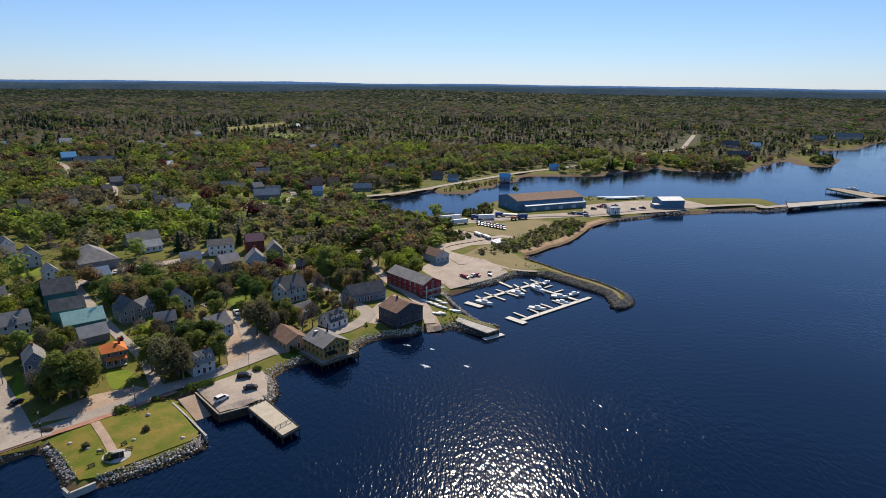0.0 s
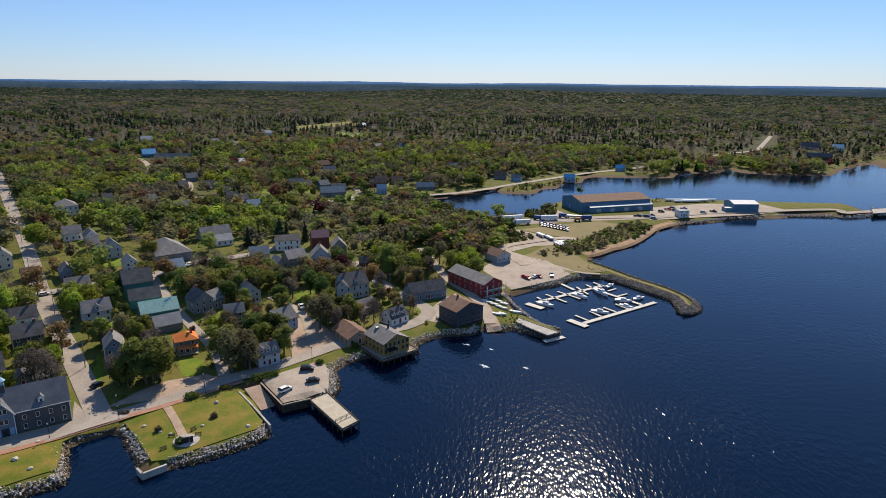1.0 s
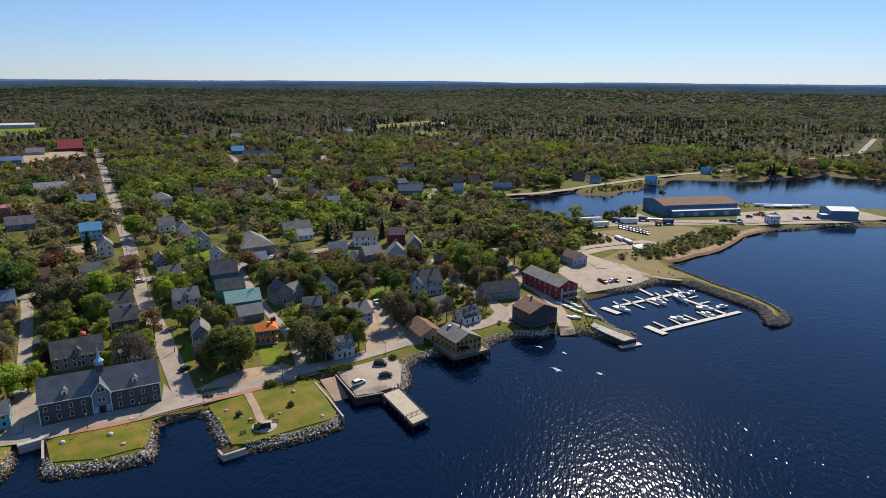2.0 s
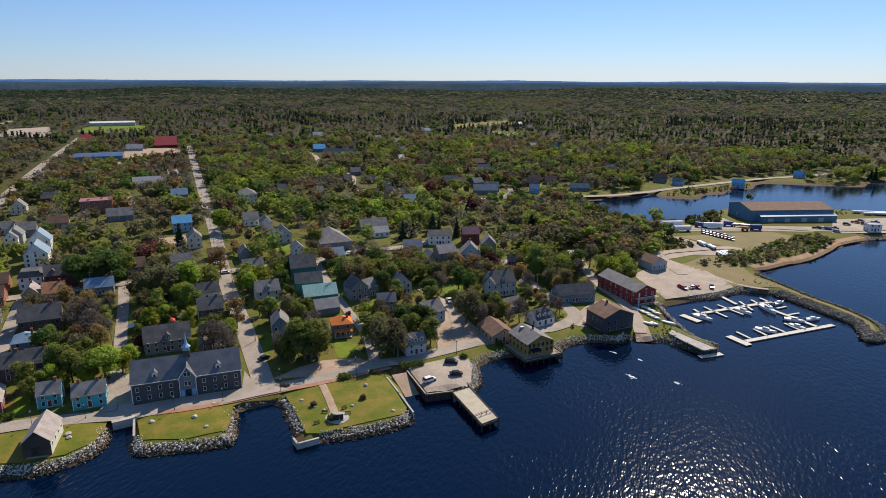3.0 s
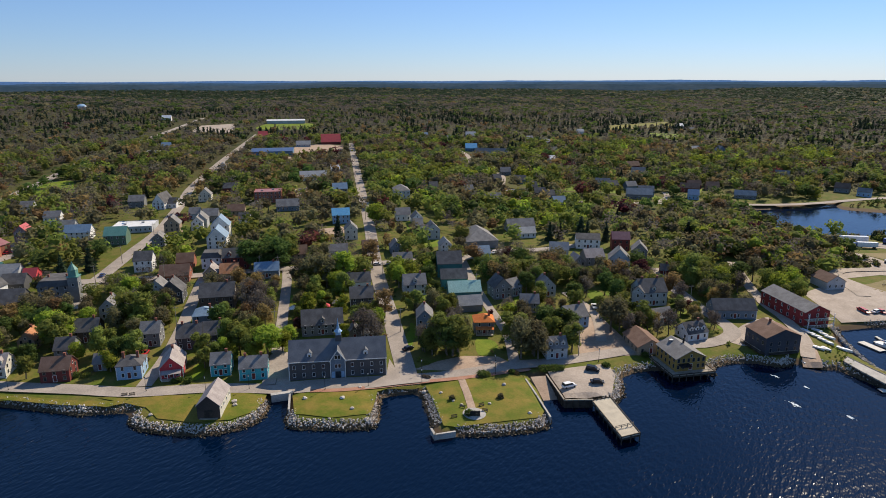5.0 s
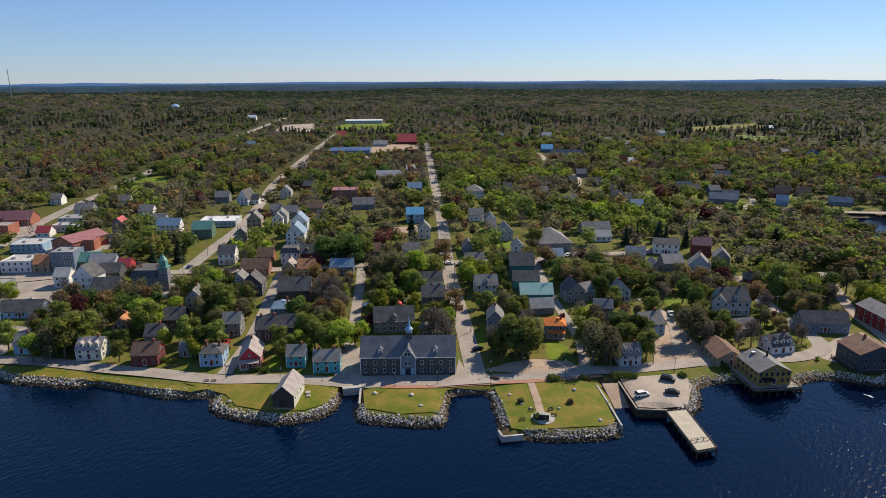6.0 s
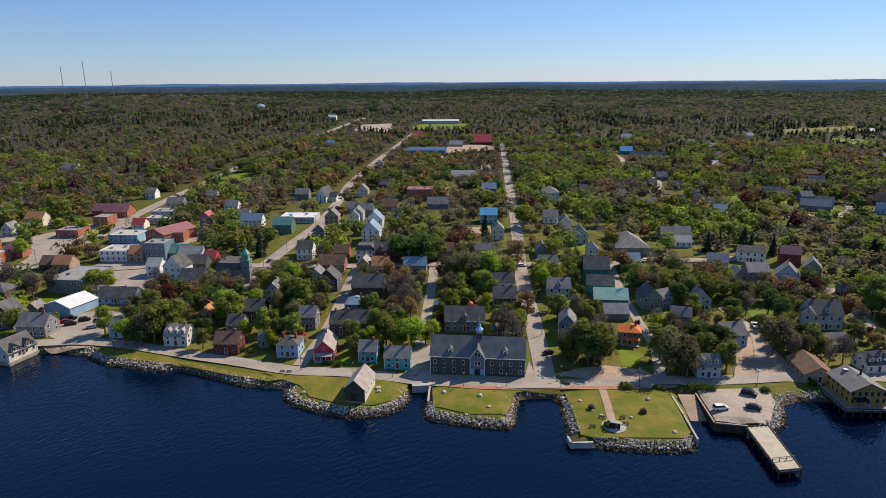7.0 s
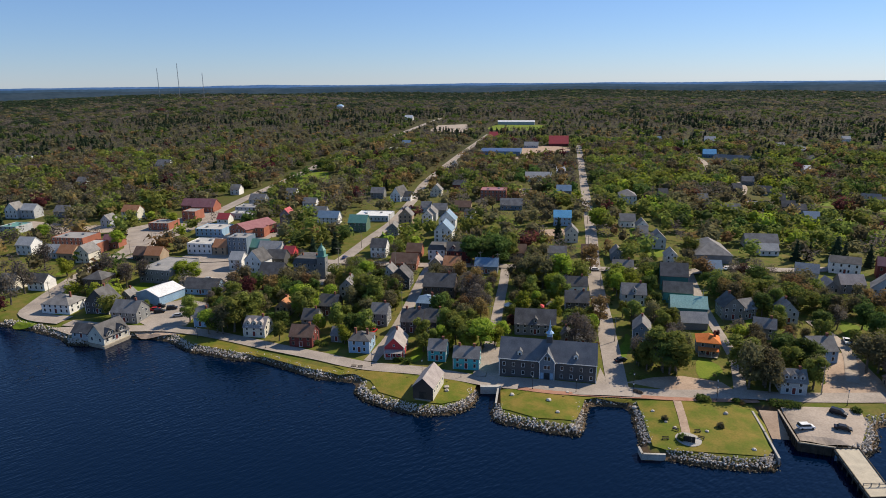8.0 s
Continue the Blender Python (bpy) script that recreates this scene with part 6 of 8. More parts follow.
house(-157.8, 558.4, 43, 9.3, 8.5, 4, "slate", "grey", "gable", label="slate blue clapboard gabled house with grey shingle roof among garden trees", fine=False, chimney=0, door=False)
house(-113.3, 600.5, 20, 11.9, 8.5, 3.5, "darkred", "brown", "gable", label="dark red gabled house with brown shingle roof among garden trees", fine=False, chimney=0, door=False)
house(-1038.9, 725.0, 43, 15.6, 10, 5, "white", "white", "gable", label="white clapboard gabled house with white metal roof among garden trees", fine=False, chimney=0, door=False)
house(-416.6, 341.1, 43, 10.5, 8.5, 4, "darkred", "dark", "gable", label="dark red gabled house with dark shingle roof among garden trees", fine=False, chimney=0, door=False)
house(-397.0, 201.3, 43, 8.7, 8.5, 5, "ltgrey", "grey", "gable", label="pale grey clapboard gabled house with grey shingle roof among garden trees", fine=False, chimney=0, door=False)

# ---- waterfront builders ----
def slab(bm, outline, z0, z1, slot=0):
    """A flat slab over an outline, between two heights."""
    lo = [bm.verts.new((x, y, z0)) for x, y in outline]
    hi = [bm.verts.new((x, y, z1)) for x, y in outline]
    made = [bm.faces.new(lo), bm.faces.new(hi)]
    for i in range(len(outline)):
        j = (i + 1) % len(outline)
        made.append(bm.faces.new((lo[i], lo[j], hi[j], hi[i])))
    for f in made:
        f.material_index = slot
    bmesh.ops.recalc_face_normals(bm, faces=made)
    return bm


def pile_deck(name, label, outline, top, deck, piles=3.0, thick=0.45, rail=False):
    """A timber deck on piles along its outline, with a kerb and cross beams."""
    cx, cy = np.mean(outline, axis=0)
    ob = thing(name, cx, cy, 0, 0, label, "wharf")
    local = [(x - cx, y - cy) for x, y in outline]
    part("deck", slab(bmesh.new(), local, top - thick, top), deck, ob)
    for (x0, y0), (x1, y1) in zip(local, local[1:] + local[:1]):
        run = math.hypot(x1 - x0, y1 - y0)
        turn = math.degrees(math.atan2(y1 - y0, x1 - x0))
        part("kerb", box((x0 + x1) / 2, (y0 + y1) / 2, top, run, 0.25, 0.22, turn), DARK_TIMBER, ob)
        part("fender_beam", box((x0 + x1) / 2, (y0 + y1) / 2, top - thick - 0.5, run, 0.3, 0.5, turn), DARK_TIMBER, ob)
        n = max(1, int(run / piles))
        for k in range(n):
            x, y = x0 + (x1 - x0) * k / n, y0 + (y1 - y0) * k / n
            part("post", rod(bmesh.new(), (x, y, -3.5), (x, y, top + 0.1), 0.2, 0.18, 7), DARK_TIMBER, ob)
            if rail:
                part("rail_post", box(x, y, top + 0.1, 0.1, 0.1, 1.0), TIMBER, ob)
        if rail:
            part("handrail", box((x0 + x1) / 2, (y0 + y1) / 2, top + 1.05, run, 0.12, 0.1, turn), TIMBER, ob)
    return ob


def timber_wall(pts, top, label):
    """A tarred timber bulkhead of upright piles with a cap."""
    (x0, y0) = pts[0]
    ob = thing("bulkhead", x0, y0, 0, 0, label, "wall")
    for (a, b), (c, d) in zip(pts[:-1], pts[1:]):
        run, turn = math.hypot(c - a, d - b), math.degrees(math.atan2(d - b, c - a))
        part("sheeting", box((a + c) / 2 - x0, (b + d) / 2 - y0, -3, run + 0.3, 0.3, top + 3 - 0.1, turn), DARK_TIMBER, ob)
        part("cap", box((a + c) / 2 - x0, (b + d) / 2 - y0, top - 0.1, run + 0.4, 0.5, 0.3, turn), TIMBER, ob)
        n = max(2, int(run / 1.6))
        nx, ny = (d - b) / run, -(c - a) / run
        for k in range(n):
            x, y = a + (c - a) * (k + 0.5) / n - x0 + nx * 0.3, b + (d - b) * (k + 0.5) / n - y0 + ny * 0.3
            part("post", rod(bmesh.new(), (x, y, -3), (x, y, top + 0.05), 0.19, 0.17, 6), DARK_TIMBER, ob)
    return ob


def stone_wall(pts, top, label, wide=0.7):
    (x0, y0) = pts[0]
    ob = thing("sea_wall", x0, y0, 0, 0, label, "wall")
    for (a, b), (c, d) in zip(pts[:-1], pts[1:]):
        run, turn = math.hypot(c - a, d - b), math.degrees(math.atan2(d - b, c - a))
        part("wall", box((a + c) / 2 - x0, (b + d) / 2 - y0, -3, run + wide * 0.9, wide, top + 3 - 0.25, turn), CONCRETE, ob)
        part("coping", box((a + c) / 2 - x0, (b + d) / 2 - y0, top - 0.25, run + wide, wide + 0.2, 0.25, turn), CONCRETE, ob)
    return ob


def small_pier(outline, top):
    """A stone-filled pier: a concrete top on tarred timber cribwork with posts."""
    cx, cy = np.mean(outline, axis=0)
    ob = thing("pier", cx, cy, 0, 0, "small pier with pale concrete top and timber cribwork", "pier")
    local = [(x - cx, y - cy) for x, y in outline]
    part("crib", slab(bmesh.new(), [(x * 0.985, y * 0.985) for x, y in local], -3.0, top - 0.3), DARK_TIMBER, ob)
    part("top", slab(bmesh.new(), local, top - 0.3, top), CONCRETE, ob)
    for (x0, y0), (x1, y1) in zip(local, local[1:] + local[:1]):
        run, turn = math.hypot(x1 - x0, y1 - y0), math.degrees(math.atan2(y1 - y0, x1 - x0))
        part("kerb", box((x0 + x1) / 2, (y0 + y1) / 2, top, run, 0.22, 0.2, turn), TIMBER, ob)
        for k in range(max(1, int(run / 2.5))):
            f = k / max(1, int(run / 2.5))
            part("post", rod(bmesh.new(), (x0 + (x1 - x0) * f, y0 + (y1 - y0) * f, -3), (x0 + (x1 - x0) * f, y0 + (y1 - y0) * f, top + 0.25), 0.17, 0.15, 7), DARK_TIMBER, ob)
    return ob


def wharf_barrier(a, b, z):
    """A low timber rail across the wharf."""
    run, turn = math.hypot(b[0] - a[0], b[1] - a[1]), math.degrees(math.atan2(b[1] - a[1], b[0] - a[0]))
    ob = thing("barrier", (a[0] + b[0]) / 2, (a[1] + b[1]) / 2, z, turn, "grey timber barrier rail across the wharf deck", "barrier")
    for k in range(4):
        part("post", box(run * (k / 3 - 0.5) * 0.94, 0, 0, 0.16, 0.16, 1.05), TIMBER, ob)
    for zz in (0.5, 0.95):
        part("rail", box(0, -0.1, zz, run * 0.98, 0.06, 0.16), TIMBER, ob)
    return ob


def bollard(x, y, z):
    ob = part("bollard", rod(bmesh.new(), (0, 0, 0), (0, 0, 0.9), 0.16, 0.13, 8), DARK_TIMBER)
    ob.location = (x, y, z)
    return tagged(ob, "short dark timber bollard at the head of the wharf", "bollard", "wharf bollards")


FOAM = surface("white_foam", (0.72, 0.76, 0.78), (0.5, 0.58, 0.64), size=0.8, fine=0.2, rough=0.9)


def foam(x, y, wide):
    """Broken water over a shoal: many thin flecks of foam."""
    g = np.random.default_rng(int(abs(x * 10)))
    bm = bmesh.new()
    for _ in range(int(26 * wide / 2)):
        a, r = g.uniform(0, 6.283), abs(g.normal()) * 0.3
        cx, cy, s = math.cos(a) * r * wide, math.sin(a) * r * wide * 0.45, g.uniform(0.12, 0.42)
        ring = [bm.verts.new((cx + s * 1.7 * g.uniform(0.6, 1.2) * math.cos(q), cy + s * 0.55 * g.uniform(0.6, 1.2) * math.sin(q), 0.02 + 0.05 * g.random())) for q in np.arange(7) * 0.8976]
        bm.faces.new(ring)
    ob = part("foam", bm, FOAM)
    ob.matrix_basis = pose(x, y, 0.03, 0, 0, -28)
    return tagged(ob, "white flecks of broken water", "foam", kind="stuff")


def float_dock(x0, y0, x1, y1, wide, group="marina floats", high=0.5):
    """A floating dock: pale deck boards on dark floats."""
    run, turn = math.hypot(x1 - x0, y1 - y0), math.degrees(math.atan2(y1 - y0, x1 - x0))
    ob = thing("floating_dock", (x0 + x1) / 2, (y0 + y1) / 2, 0, turn, "pale grey floating dock with plank deck on the water", "dock", group)
    part("deck", box(0, 0, high - 0.12, run, wide, 0.12), PALE_DECK, ob)
    for s in (-1, 1):
        part("side_beam", box(0, s * (wide / 2 - 0.06), high - 0.4, run - 0.02, 0.12, 0.28), TIMBER, ob)
    n = max(2, int(run / 4))
    for k in range(n):
        part("float", box((k + 0.5) / n * run - run / 2, 0, -0.35, run / n * 0.7, wide * 0.8, 0.72), BLACK, ob)
    return ob


PALE_DECK = surface("sun_bleached_planks", (0.62, 0.59, 0.54), (0.52, 0.49, 0.44), size=2.2, fine=0.3, bump=0.01)
BLUE_TARP = surface("blue_canvas", (0.03, 0.10, 0.32), (0.04, 0.13, 0.36), size=1.5, fine=0.3)


def hull_bm(length, beam, high, draft=0.35):
    """A boat's hull with pointed bow (towards +x), flared sides and a flat stern, open to a deck just below the rail."""
    bm = bmesh.new()
    rings = []
    for k in range(7):
        s = k / 6
        half = beam / 2 * (1 - max(0, (s - 0.35) / 0.65) ** 2.2) * (0.86 + 0.14 * min(1, s / 0.3))
        half = max(half, 0.03)
        x = (s - 0.5) * length
        top = high * (1 + 0.25 * s * s)
        rings.append([bm.verts.new(p) for p in ((x, -half, top), (x, -half * 0.82, 0.0), (x * 0.97, 0, -draft), (x, half * 0.82, 0.0), (x, half, top))])
    for a, b in zip(rings[:-1], rings[1:]):
        for i in range(4):
            bm.faces.new((a[i], b[i], b[i + 1], a[i + 1]))
        bm.faces.new((a[4], b[4], b[0], a[0]))
    bm.faces.new(rings[0])
    bmesh.ops.recalc_face_normals(bm, faces=bm.faces[:])
    return bm


def boat(kind, x, y, turn, length, z=0.12, label="", group="moored boats"):
    """A motor boat, a sailing boat with its mast, or an open rowing boat."""
    words = {"motor": "white motor boat with a small cabin", "sail": "white sailing boat with bare mast", "row": "small white open boat", "work": "blue fishing boat with a wheelhouse"}
    ob = thing("boat", x, y, z, turn, label or words[kind], "boat", group)
    beam, high = length * (0.32 if kind != "row" else 0.36), length * (0.11 if kind != "row" else 0.13)
    part("hull", hull_bm(length, beam, high), WHITE_GEL if kind != "work" else BLUE_TARP, ob)
    if kind == "row":
        for s in (-0.18, 0.12):
            part("thwart", box(s * length, 0, high * 0.98, 0.25, beam * 0.85, 0.05), TIMBER, ob)
        return ob
    cabin = bmesh.new()
    c = length * (0.16 if kind != "work" else 0.2)
    prism(cabin, [(-c, high * 0.9), (c * 1.3, high * 0.95), (c * 0.8, high + length * 0.10), (-c, high + length * 0.11)], "y", -beam * 0.3, beam * 0.3)
    part("cabin", cabin, WHITE_GEL, ob)
    part("cabin_window", box(0, 0, high + length * 0.045, c * 1.7, beam * 0.62, length * 0.03), GLASS, ob)
    if kind == "sail":
        part("mast", rod(bmesh.new(), (length * 0.08, 0, high), (length * 0.08, 0, length * 1.25), 0.07, 0.05, 6), STEEL, ob)
        part("boom", rod(bmesh.new(), (length * 0.08, 0, high + 1.1), (-length * 0.38, 0, high + 1.15), 0.05, 0.05, 6), STEEL, ob)
        part("furled_sail", rod(bmesh.new(), (length * 0.05, 0, high + 1.28), (-length * 0.36, 0, high + 1.3), 0.16, 0.1, 6), BLUE_TARP, ob)
    if kind == "motor":
        part("outboard", box(-length * 0.52, 0, high * 0.2, 0.4, 0.45, 1.0), BLACK, ob)
        part("windscreen", box(length * 0.2, 0, high + length * 0.06, 0.06, beam * 0.5, 0.4, 0, 0), GLASS, ob)
    return ob


CAR_PAINT = {n: surface(n + "_car_paint", c, tuple(v * 0.9 for v in c), size=2, fine=0.5, rough=0.25) for n, c in {
    "black": (0.015, 0.016, 0.02), "white": (0.75, 0.75, 0.74), "silver": (0.42, 0.43, 0.44), "red": (0.40, 0.025, 0.03), "blue": (0.03, 0.07, 0.22), "grey": (0.12, 0.12, 0.13)}.items()}


def car_parts(ob, colour, kind):
    long, wide = {"sedan": (4.6, 1.8), "suv": (4.8, 1.9), "truck": (5.6, 1.95)}[kind]
    deck = {"sedan": 0.92, "suv": 1.05, "truck": 1.1}[kind]
    roof = {"sedan": 1.45, "suv": 1.75, "truck": 1.85}[kind]
    h = long / 2
    body = bmesh.new()
    prism(body, [(-h, 0.35), (-h, deck * 0.9), (-h + 0.15, deck), (h - 1.0, deck), (h - 0.1, deck * 0.82), (h, 0.6), (h, 0.35)], "y", -wide / 2, wide / 2)
    bmesh.ops.bevel(body, geom=body.edges[:], offset=0.06, segments=1, affect="EDGES")
    part("body", body, CAR_PAINT[colour], ob)
    back, front = {"sedan": (-h + 0.75, h - 1.15), "suv": (-h + 0.1, h - 1.25), "truck": (-0.5, h - 1.5)}[kind]
    glass = bmesh.new()
    prism(glass, [(back, deck - 0.02), (front + 0.3, deck - 0.02), (front - 0.45, roof - 0.07), (back + (0.55 if kind == "sedan" else 0.2), roof - 0.07)], "y", -wide * 0.44, wide * 0.44)
    part("cabin_glass", glass, GLASS, ob)
    lid = bmesh.new()
    bx(lid, (back + front) / 2 - 0.05, 0, roof - 0.09, (front - back) * 0.72, wide * 0.84, 0.09)
    part("car_roof", lid, CAR_PAINT[colour], ob)
    for sx in (-h + 0.85, h - 0.85):
        for sy in (-1, 1):
            part("wheel", rod(bmesh.new(), (sx, sy * (wide / 2 - 0.22), 0.33), (sx, sy * (wide / 2 + 0.02), 0.33), 0.34, 0.34, 10), BLACK, ob)
    for sy in (-1, 1):
        part("headlight", box(h - 0.02, sy * wide * 0.35, 0.62, 0.06, 0.35, 0.14), TRIM, ob)
        part("tail_light", box(-h + 0.01, sy * wide * 0.38, 0.7, 0.06, 0.22, 0.2), CAR_PAINT["red"], ob)


CARS = {}


def car(x, y, turn, colour="black", kind="sedan", z=None):
    """A parked car; alike ones are copies."""
    at = pose(x, y, (level(x, y) if z is None else z) + 0.2, 0, 0, turn)
    if (colour, kind) in CARS:
        return copy_thing(CARS[colour, kind], at)
    ob = thing("car", 0, 0, 0, 0, colour + " " + {"sedan": "saloon car", "suv": "sport utility car", "truck": "pick-up truck"}[kind] + " parked on the ground", "car", "parked cars")
    ob.matrix_basis = at
    car_parts(ob, colour, kind)
    CARS[colour, kind] = ob
    return ob


def trailer(x, y, turn, length, body, label, high=2.9):
    """A box trailer or lorry body on wheels."""
    ob = thing("lorry_trailer", x, y, level(x, y) + 0.1, turn, label, "trailer", "lorries of the plant")
    b = box(0, 0, 1.0, length, 2.5, high)
    bmesh.ops.bevel(b, geom=b.edges[:], offset=0.06, segments=1, affect="EDGES")
    part("box", b, body, ob)
    part("chassis", box(0, 0, 0.75, length * 0.95, 1.2, 0.25), BLACK, ob)
    for k in (-0.42, -0.32, 0.36):
        for s in (-1, 1):
            part("wheel", rod(bmesh.new(), (k * length, s * 0.85, 0.5), (k * length, s * 1.2, 0.5), 0.5, 0.5, 10), BLACK, ob)
    return ob


def lamp_post(x, y, high=5.0):
    """An old-style street lamp: base, shaft, lantern and cap."""
    ob = thing("street_lamp", x, y, level(x, y), 0, "slim dark street lamp with lantern by the shore road", "lamp post", "street lamps")
    part("base", rod(bmesh.new(), (0, 0, -0.2), (0, 0, 0.7), 0.17, 0.12, 8), BLACK, ob)
    part("shaft", rod(bmesh.new(), (0, 0, 0.7), (0, 0, high - 0.6), 0.07, 0.05, 8), BLACK, ob)
    part("lantern", rod(bmesh.new(), (0, 0, high - 0.6), (0, 0, high), 0.14, 0.24, 6), TRIM, ob)
    part("cap", rod(bmesh.new(), (0, 0, high), (0, 0, high + 0.3), 0.28, 0.03, 6), BLACK, ob)
    return ob


def utility_pole(x, y, turn, high=10.0):
    ob = thing("utility_pole", x, y, level(x, y), turn, "brown wooden utility pole with a cross arm", "pole", "utility poles")
    part("pole", rod(bmesh.new(), (0, 0, -0.5), (0, 0, high), 0.17, 0.11, 7), TIMBER, ob)
    part("cross_arm", box(0, 0, high - 0.8, 2.4, 0.12, 0.14), TIMBER, ob)
    for k in (-1.05, -0.4, 0.4, 1.05):
        part("insulator", rod(bmesh.new(), (k, 0, high - 0.66), (k, 0, high - 0.48), 0.05, 0.04, 6), BLACK, ob)
    return ob


def shrub(x, y, wide, high, kind="deep", label="rounded dark green shrub"):
    """A low shrub of many leaf clumps on short stems."""
    n = int(260 + 60 * wide)
    c = rng.normal(size=(n, 3))
    c /= np.linalg.norm(c, axis=1)[:, None]
    c = c * (wide / 2, wide / 2, high * 0.55) * rng.uniform(0.6, 1.08, n)[:, None] + (0, 0, high * 0.5)
    c[:, 2] = np.clip(c[:, 2], 0.03, None)
    tri = rng.normal(size=(n, 3, 3)) * 0.22
    ob = thing("shrub", x, y, level(x, y), 0, label, "shrub", "shrubs")
    part("foliage", triangles_mesh("foliage", c[:, None] + tri, rng.random(n) * 0.6 + 0.2, LEAVES[kind]), None, ob)
    part("stem", rod(bmesh.new(), (0, 0, -0.2), (0, 0, high * 0.5), 0.06, 0.03, 5), BARK, ob)
    FOOTPRINTS.append((x, y, wide / 2))
    return ob


def bench(x, y, turn, label="dark timber park bench on the grass"):
    ob = thing("bench", x, y, level(x, y) + 0.08, turn, label, "bench", "park benches")
    for k in range(3):
        part("seat_slat", box(0, -0.16 + 0.16 * k, 0.44, 1.8, 0.13, 0.05), DARK_TIMBER, ob)
    for k in range(2):
        part("back_slat", box(0, 0.3, 0.58 + 0.2 * k, 1.8, 0.05, 0.14), DARK_TIMBER, ob)
    for sx in (-0.75, 0.75):
        part("leg", box(sx, 0.05, 0, 0.1, 0.5, 0.44), BLACK, ob)
    return ob


def boulder(x, y, size, label="pale grey boulder on the lawn"):
    bm = bmesh.new()
    bmesh.ops.create_icosphere(bm, subdivisions=2, radius=size / 2)
    for v in bm.verts:
        v.co *= 1 + 0.3 * noise.noise(v.co * 2.2 + Vector((x, y, 0)))
        v.co.z *= 0.7
    ob = part("boulder", bm, STONE)
    ob.location = (x, y, level(x, y) + size * 0.2)
    return tagged(ob, label, "stone", "park boulders")


def hall(x, y, turn, w, d, h):
    """The long dark shingled hall: two rows of white windows, cross gable, dormers and a pale cupola with a spire."""
    z = level(x, y)
    ob = thing("hall", x, y, z, turn, "long charcoal shingled hall with white windows and pale cupola", "building")
    rise = d * 0.46
    wall, roof = PAINTS["charcoal"], ROOFS["slate"]
    part("wall", wall_bm("gable", w, d, h, rise), wall, ob)
    part("roof", roof_bm("gable", w, d, h, rise), roof, ob)
    FOOTPRINTS.append((x, y, w * 0.55))
    front = -d / 2 - 0.02
    for k in range(10):
        p = w * ((k + 0.5) / 10 - 0.5)
        for zz in (0.7, h * 0.55):
            if abs(p) > 2.8:
                put_window(WINDOW, ob, p, front, zz, 0)
    for s in (-1, 1):
        row_of_windows(ob, WINDOW, s * (w / 2 + 0.02), -d / 2, d / 2, 0.7, "left" if s < 0 else "right", 2.6)
        row_of_windows(ob, WINDOW, s * (w / 2 + 0.02), -d / 2, d / 2, h * 0.55, "left" if s < 0 else "right", 2.6)
        put_window(WINDOW, ob, s * (w / 2 + 0.02), 0, h + 0.6, -90 if s < 0 else 90)
    # entrance bay and its cross gable
    bay = bmesh.new()
    prism(bay, [(-2.5, -1), (2.5, -1), (2.5, h), (0, h + 3.6), (-2.5, h)], "y", -d / 2 - 0.5, 0.0)
    bay = part("entrance_bay", bay, PAINTS["slate"], ob)
    lid = bmesh.new()
    prism(lid, [(-2.9, h - 0.5), (0, h + 3.62), (2.9, h - 0.5), (2.9, h - 0.35), (0, h + 3.8), (-2.9, h - 0.35)], "y", -d / 2 - 0.85, 0.6)
    part("bay_roof", lid, roof, bay)
    for s in (-1, 1):
        m = part("barge_board", box(0, 0, -0.12, 4.9, 0.1, 0.24), TRIM, bay)
        m.matrix_basis = pose(s * 1.42, -d / 2 - 0.88, h + 1.58, 0, s * 54.8, 0)
        part("bay_corner_board", box(s * 2.45, -d / 2 - 0.5, -0.2, 0.22, 0.16, h), TRIM, bay)
    for zz in (h * 0.55, h + 0.3):
        for s in (-0.55, 0.55):
            put_window(WINDOW, bay, s, -d / 2 - 0.53, zz, 0)
    part("double_door", box(0, -d / 2 - 0.52, 0, 1.7, 0.12, 2.3), GLASS, bay)
    for s in (-1, 1):
        part("door_light", box(s * 1.6, -d / 2 - 0.52, 0.1, 1.0, 0.12, 2.2), PAINTS["blue"], bay)
    for s in (-1, 1):
        dormer(ob, s * w * 0.29, -d / 2 + 1.0, h + 1.0 * rise / (d / 2) - 0.2, PAINTS["white"], roof, 1.5, 2.6, 1.5)
    part("fascia", box(0, -d / 2 - 0.36, h - 0.38, w + 0.6, 0.06, 0.25), TRIM, ob)
    for s in (-1, 1):
        part("corner_board", box(s * (w / 2 + 0.01), -d / 2 - 0.01, -0.2, 0.24, 0.24, h), TRIM, ob)
    # cupola: square base, louvred drum, bell roof, spire
    cup = part("cupola_base", box(0.3, 0, h + rise - 1.2, 2.0, 2.0, 2.6), PAINTS["charcoal"], ob)
    part("louvre_stage", box(0.3, 0, h + rise + 1.4, 1.7, 1.7, 1.2), PAINTS["blue"], cup)
    part("bell_roof", rod(bmesh.new(), (0.3, 0, h + rise + 2.6), (0.3, 0, h + rise + 3.5), 1.5, 0.55, 8), PAINTS["blue"], cup)
    part("spire", rod(bmesh.new(), (0.3, 0, h + rise + 3.5), (0.3, 0, h + rise + 7.2), 0.5, 0.05, 8), PAINTS["blue"], cup)
    return ob


ROOFS["slate"] = surface("blue_grey_shingles", (0.115, 0.122, 0.135), (0.16, 0.165, 0.175), size=3, fine=0.3, bump=0.03)


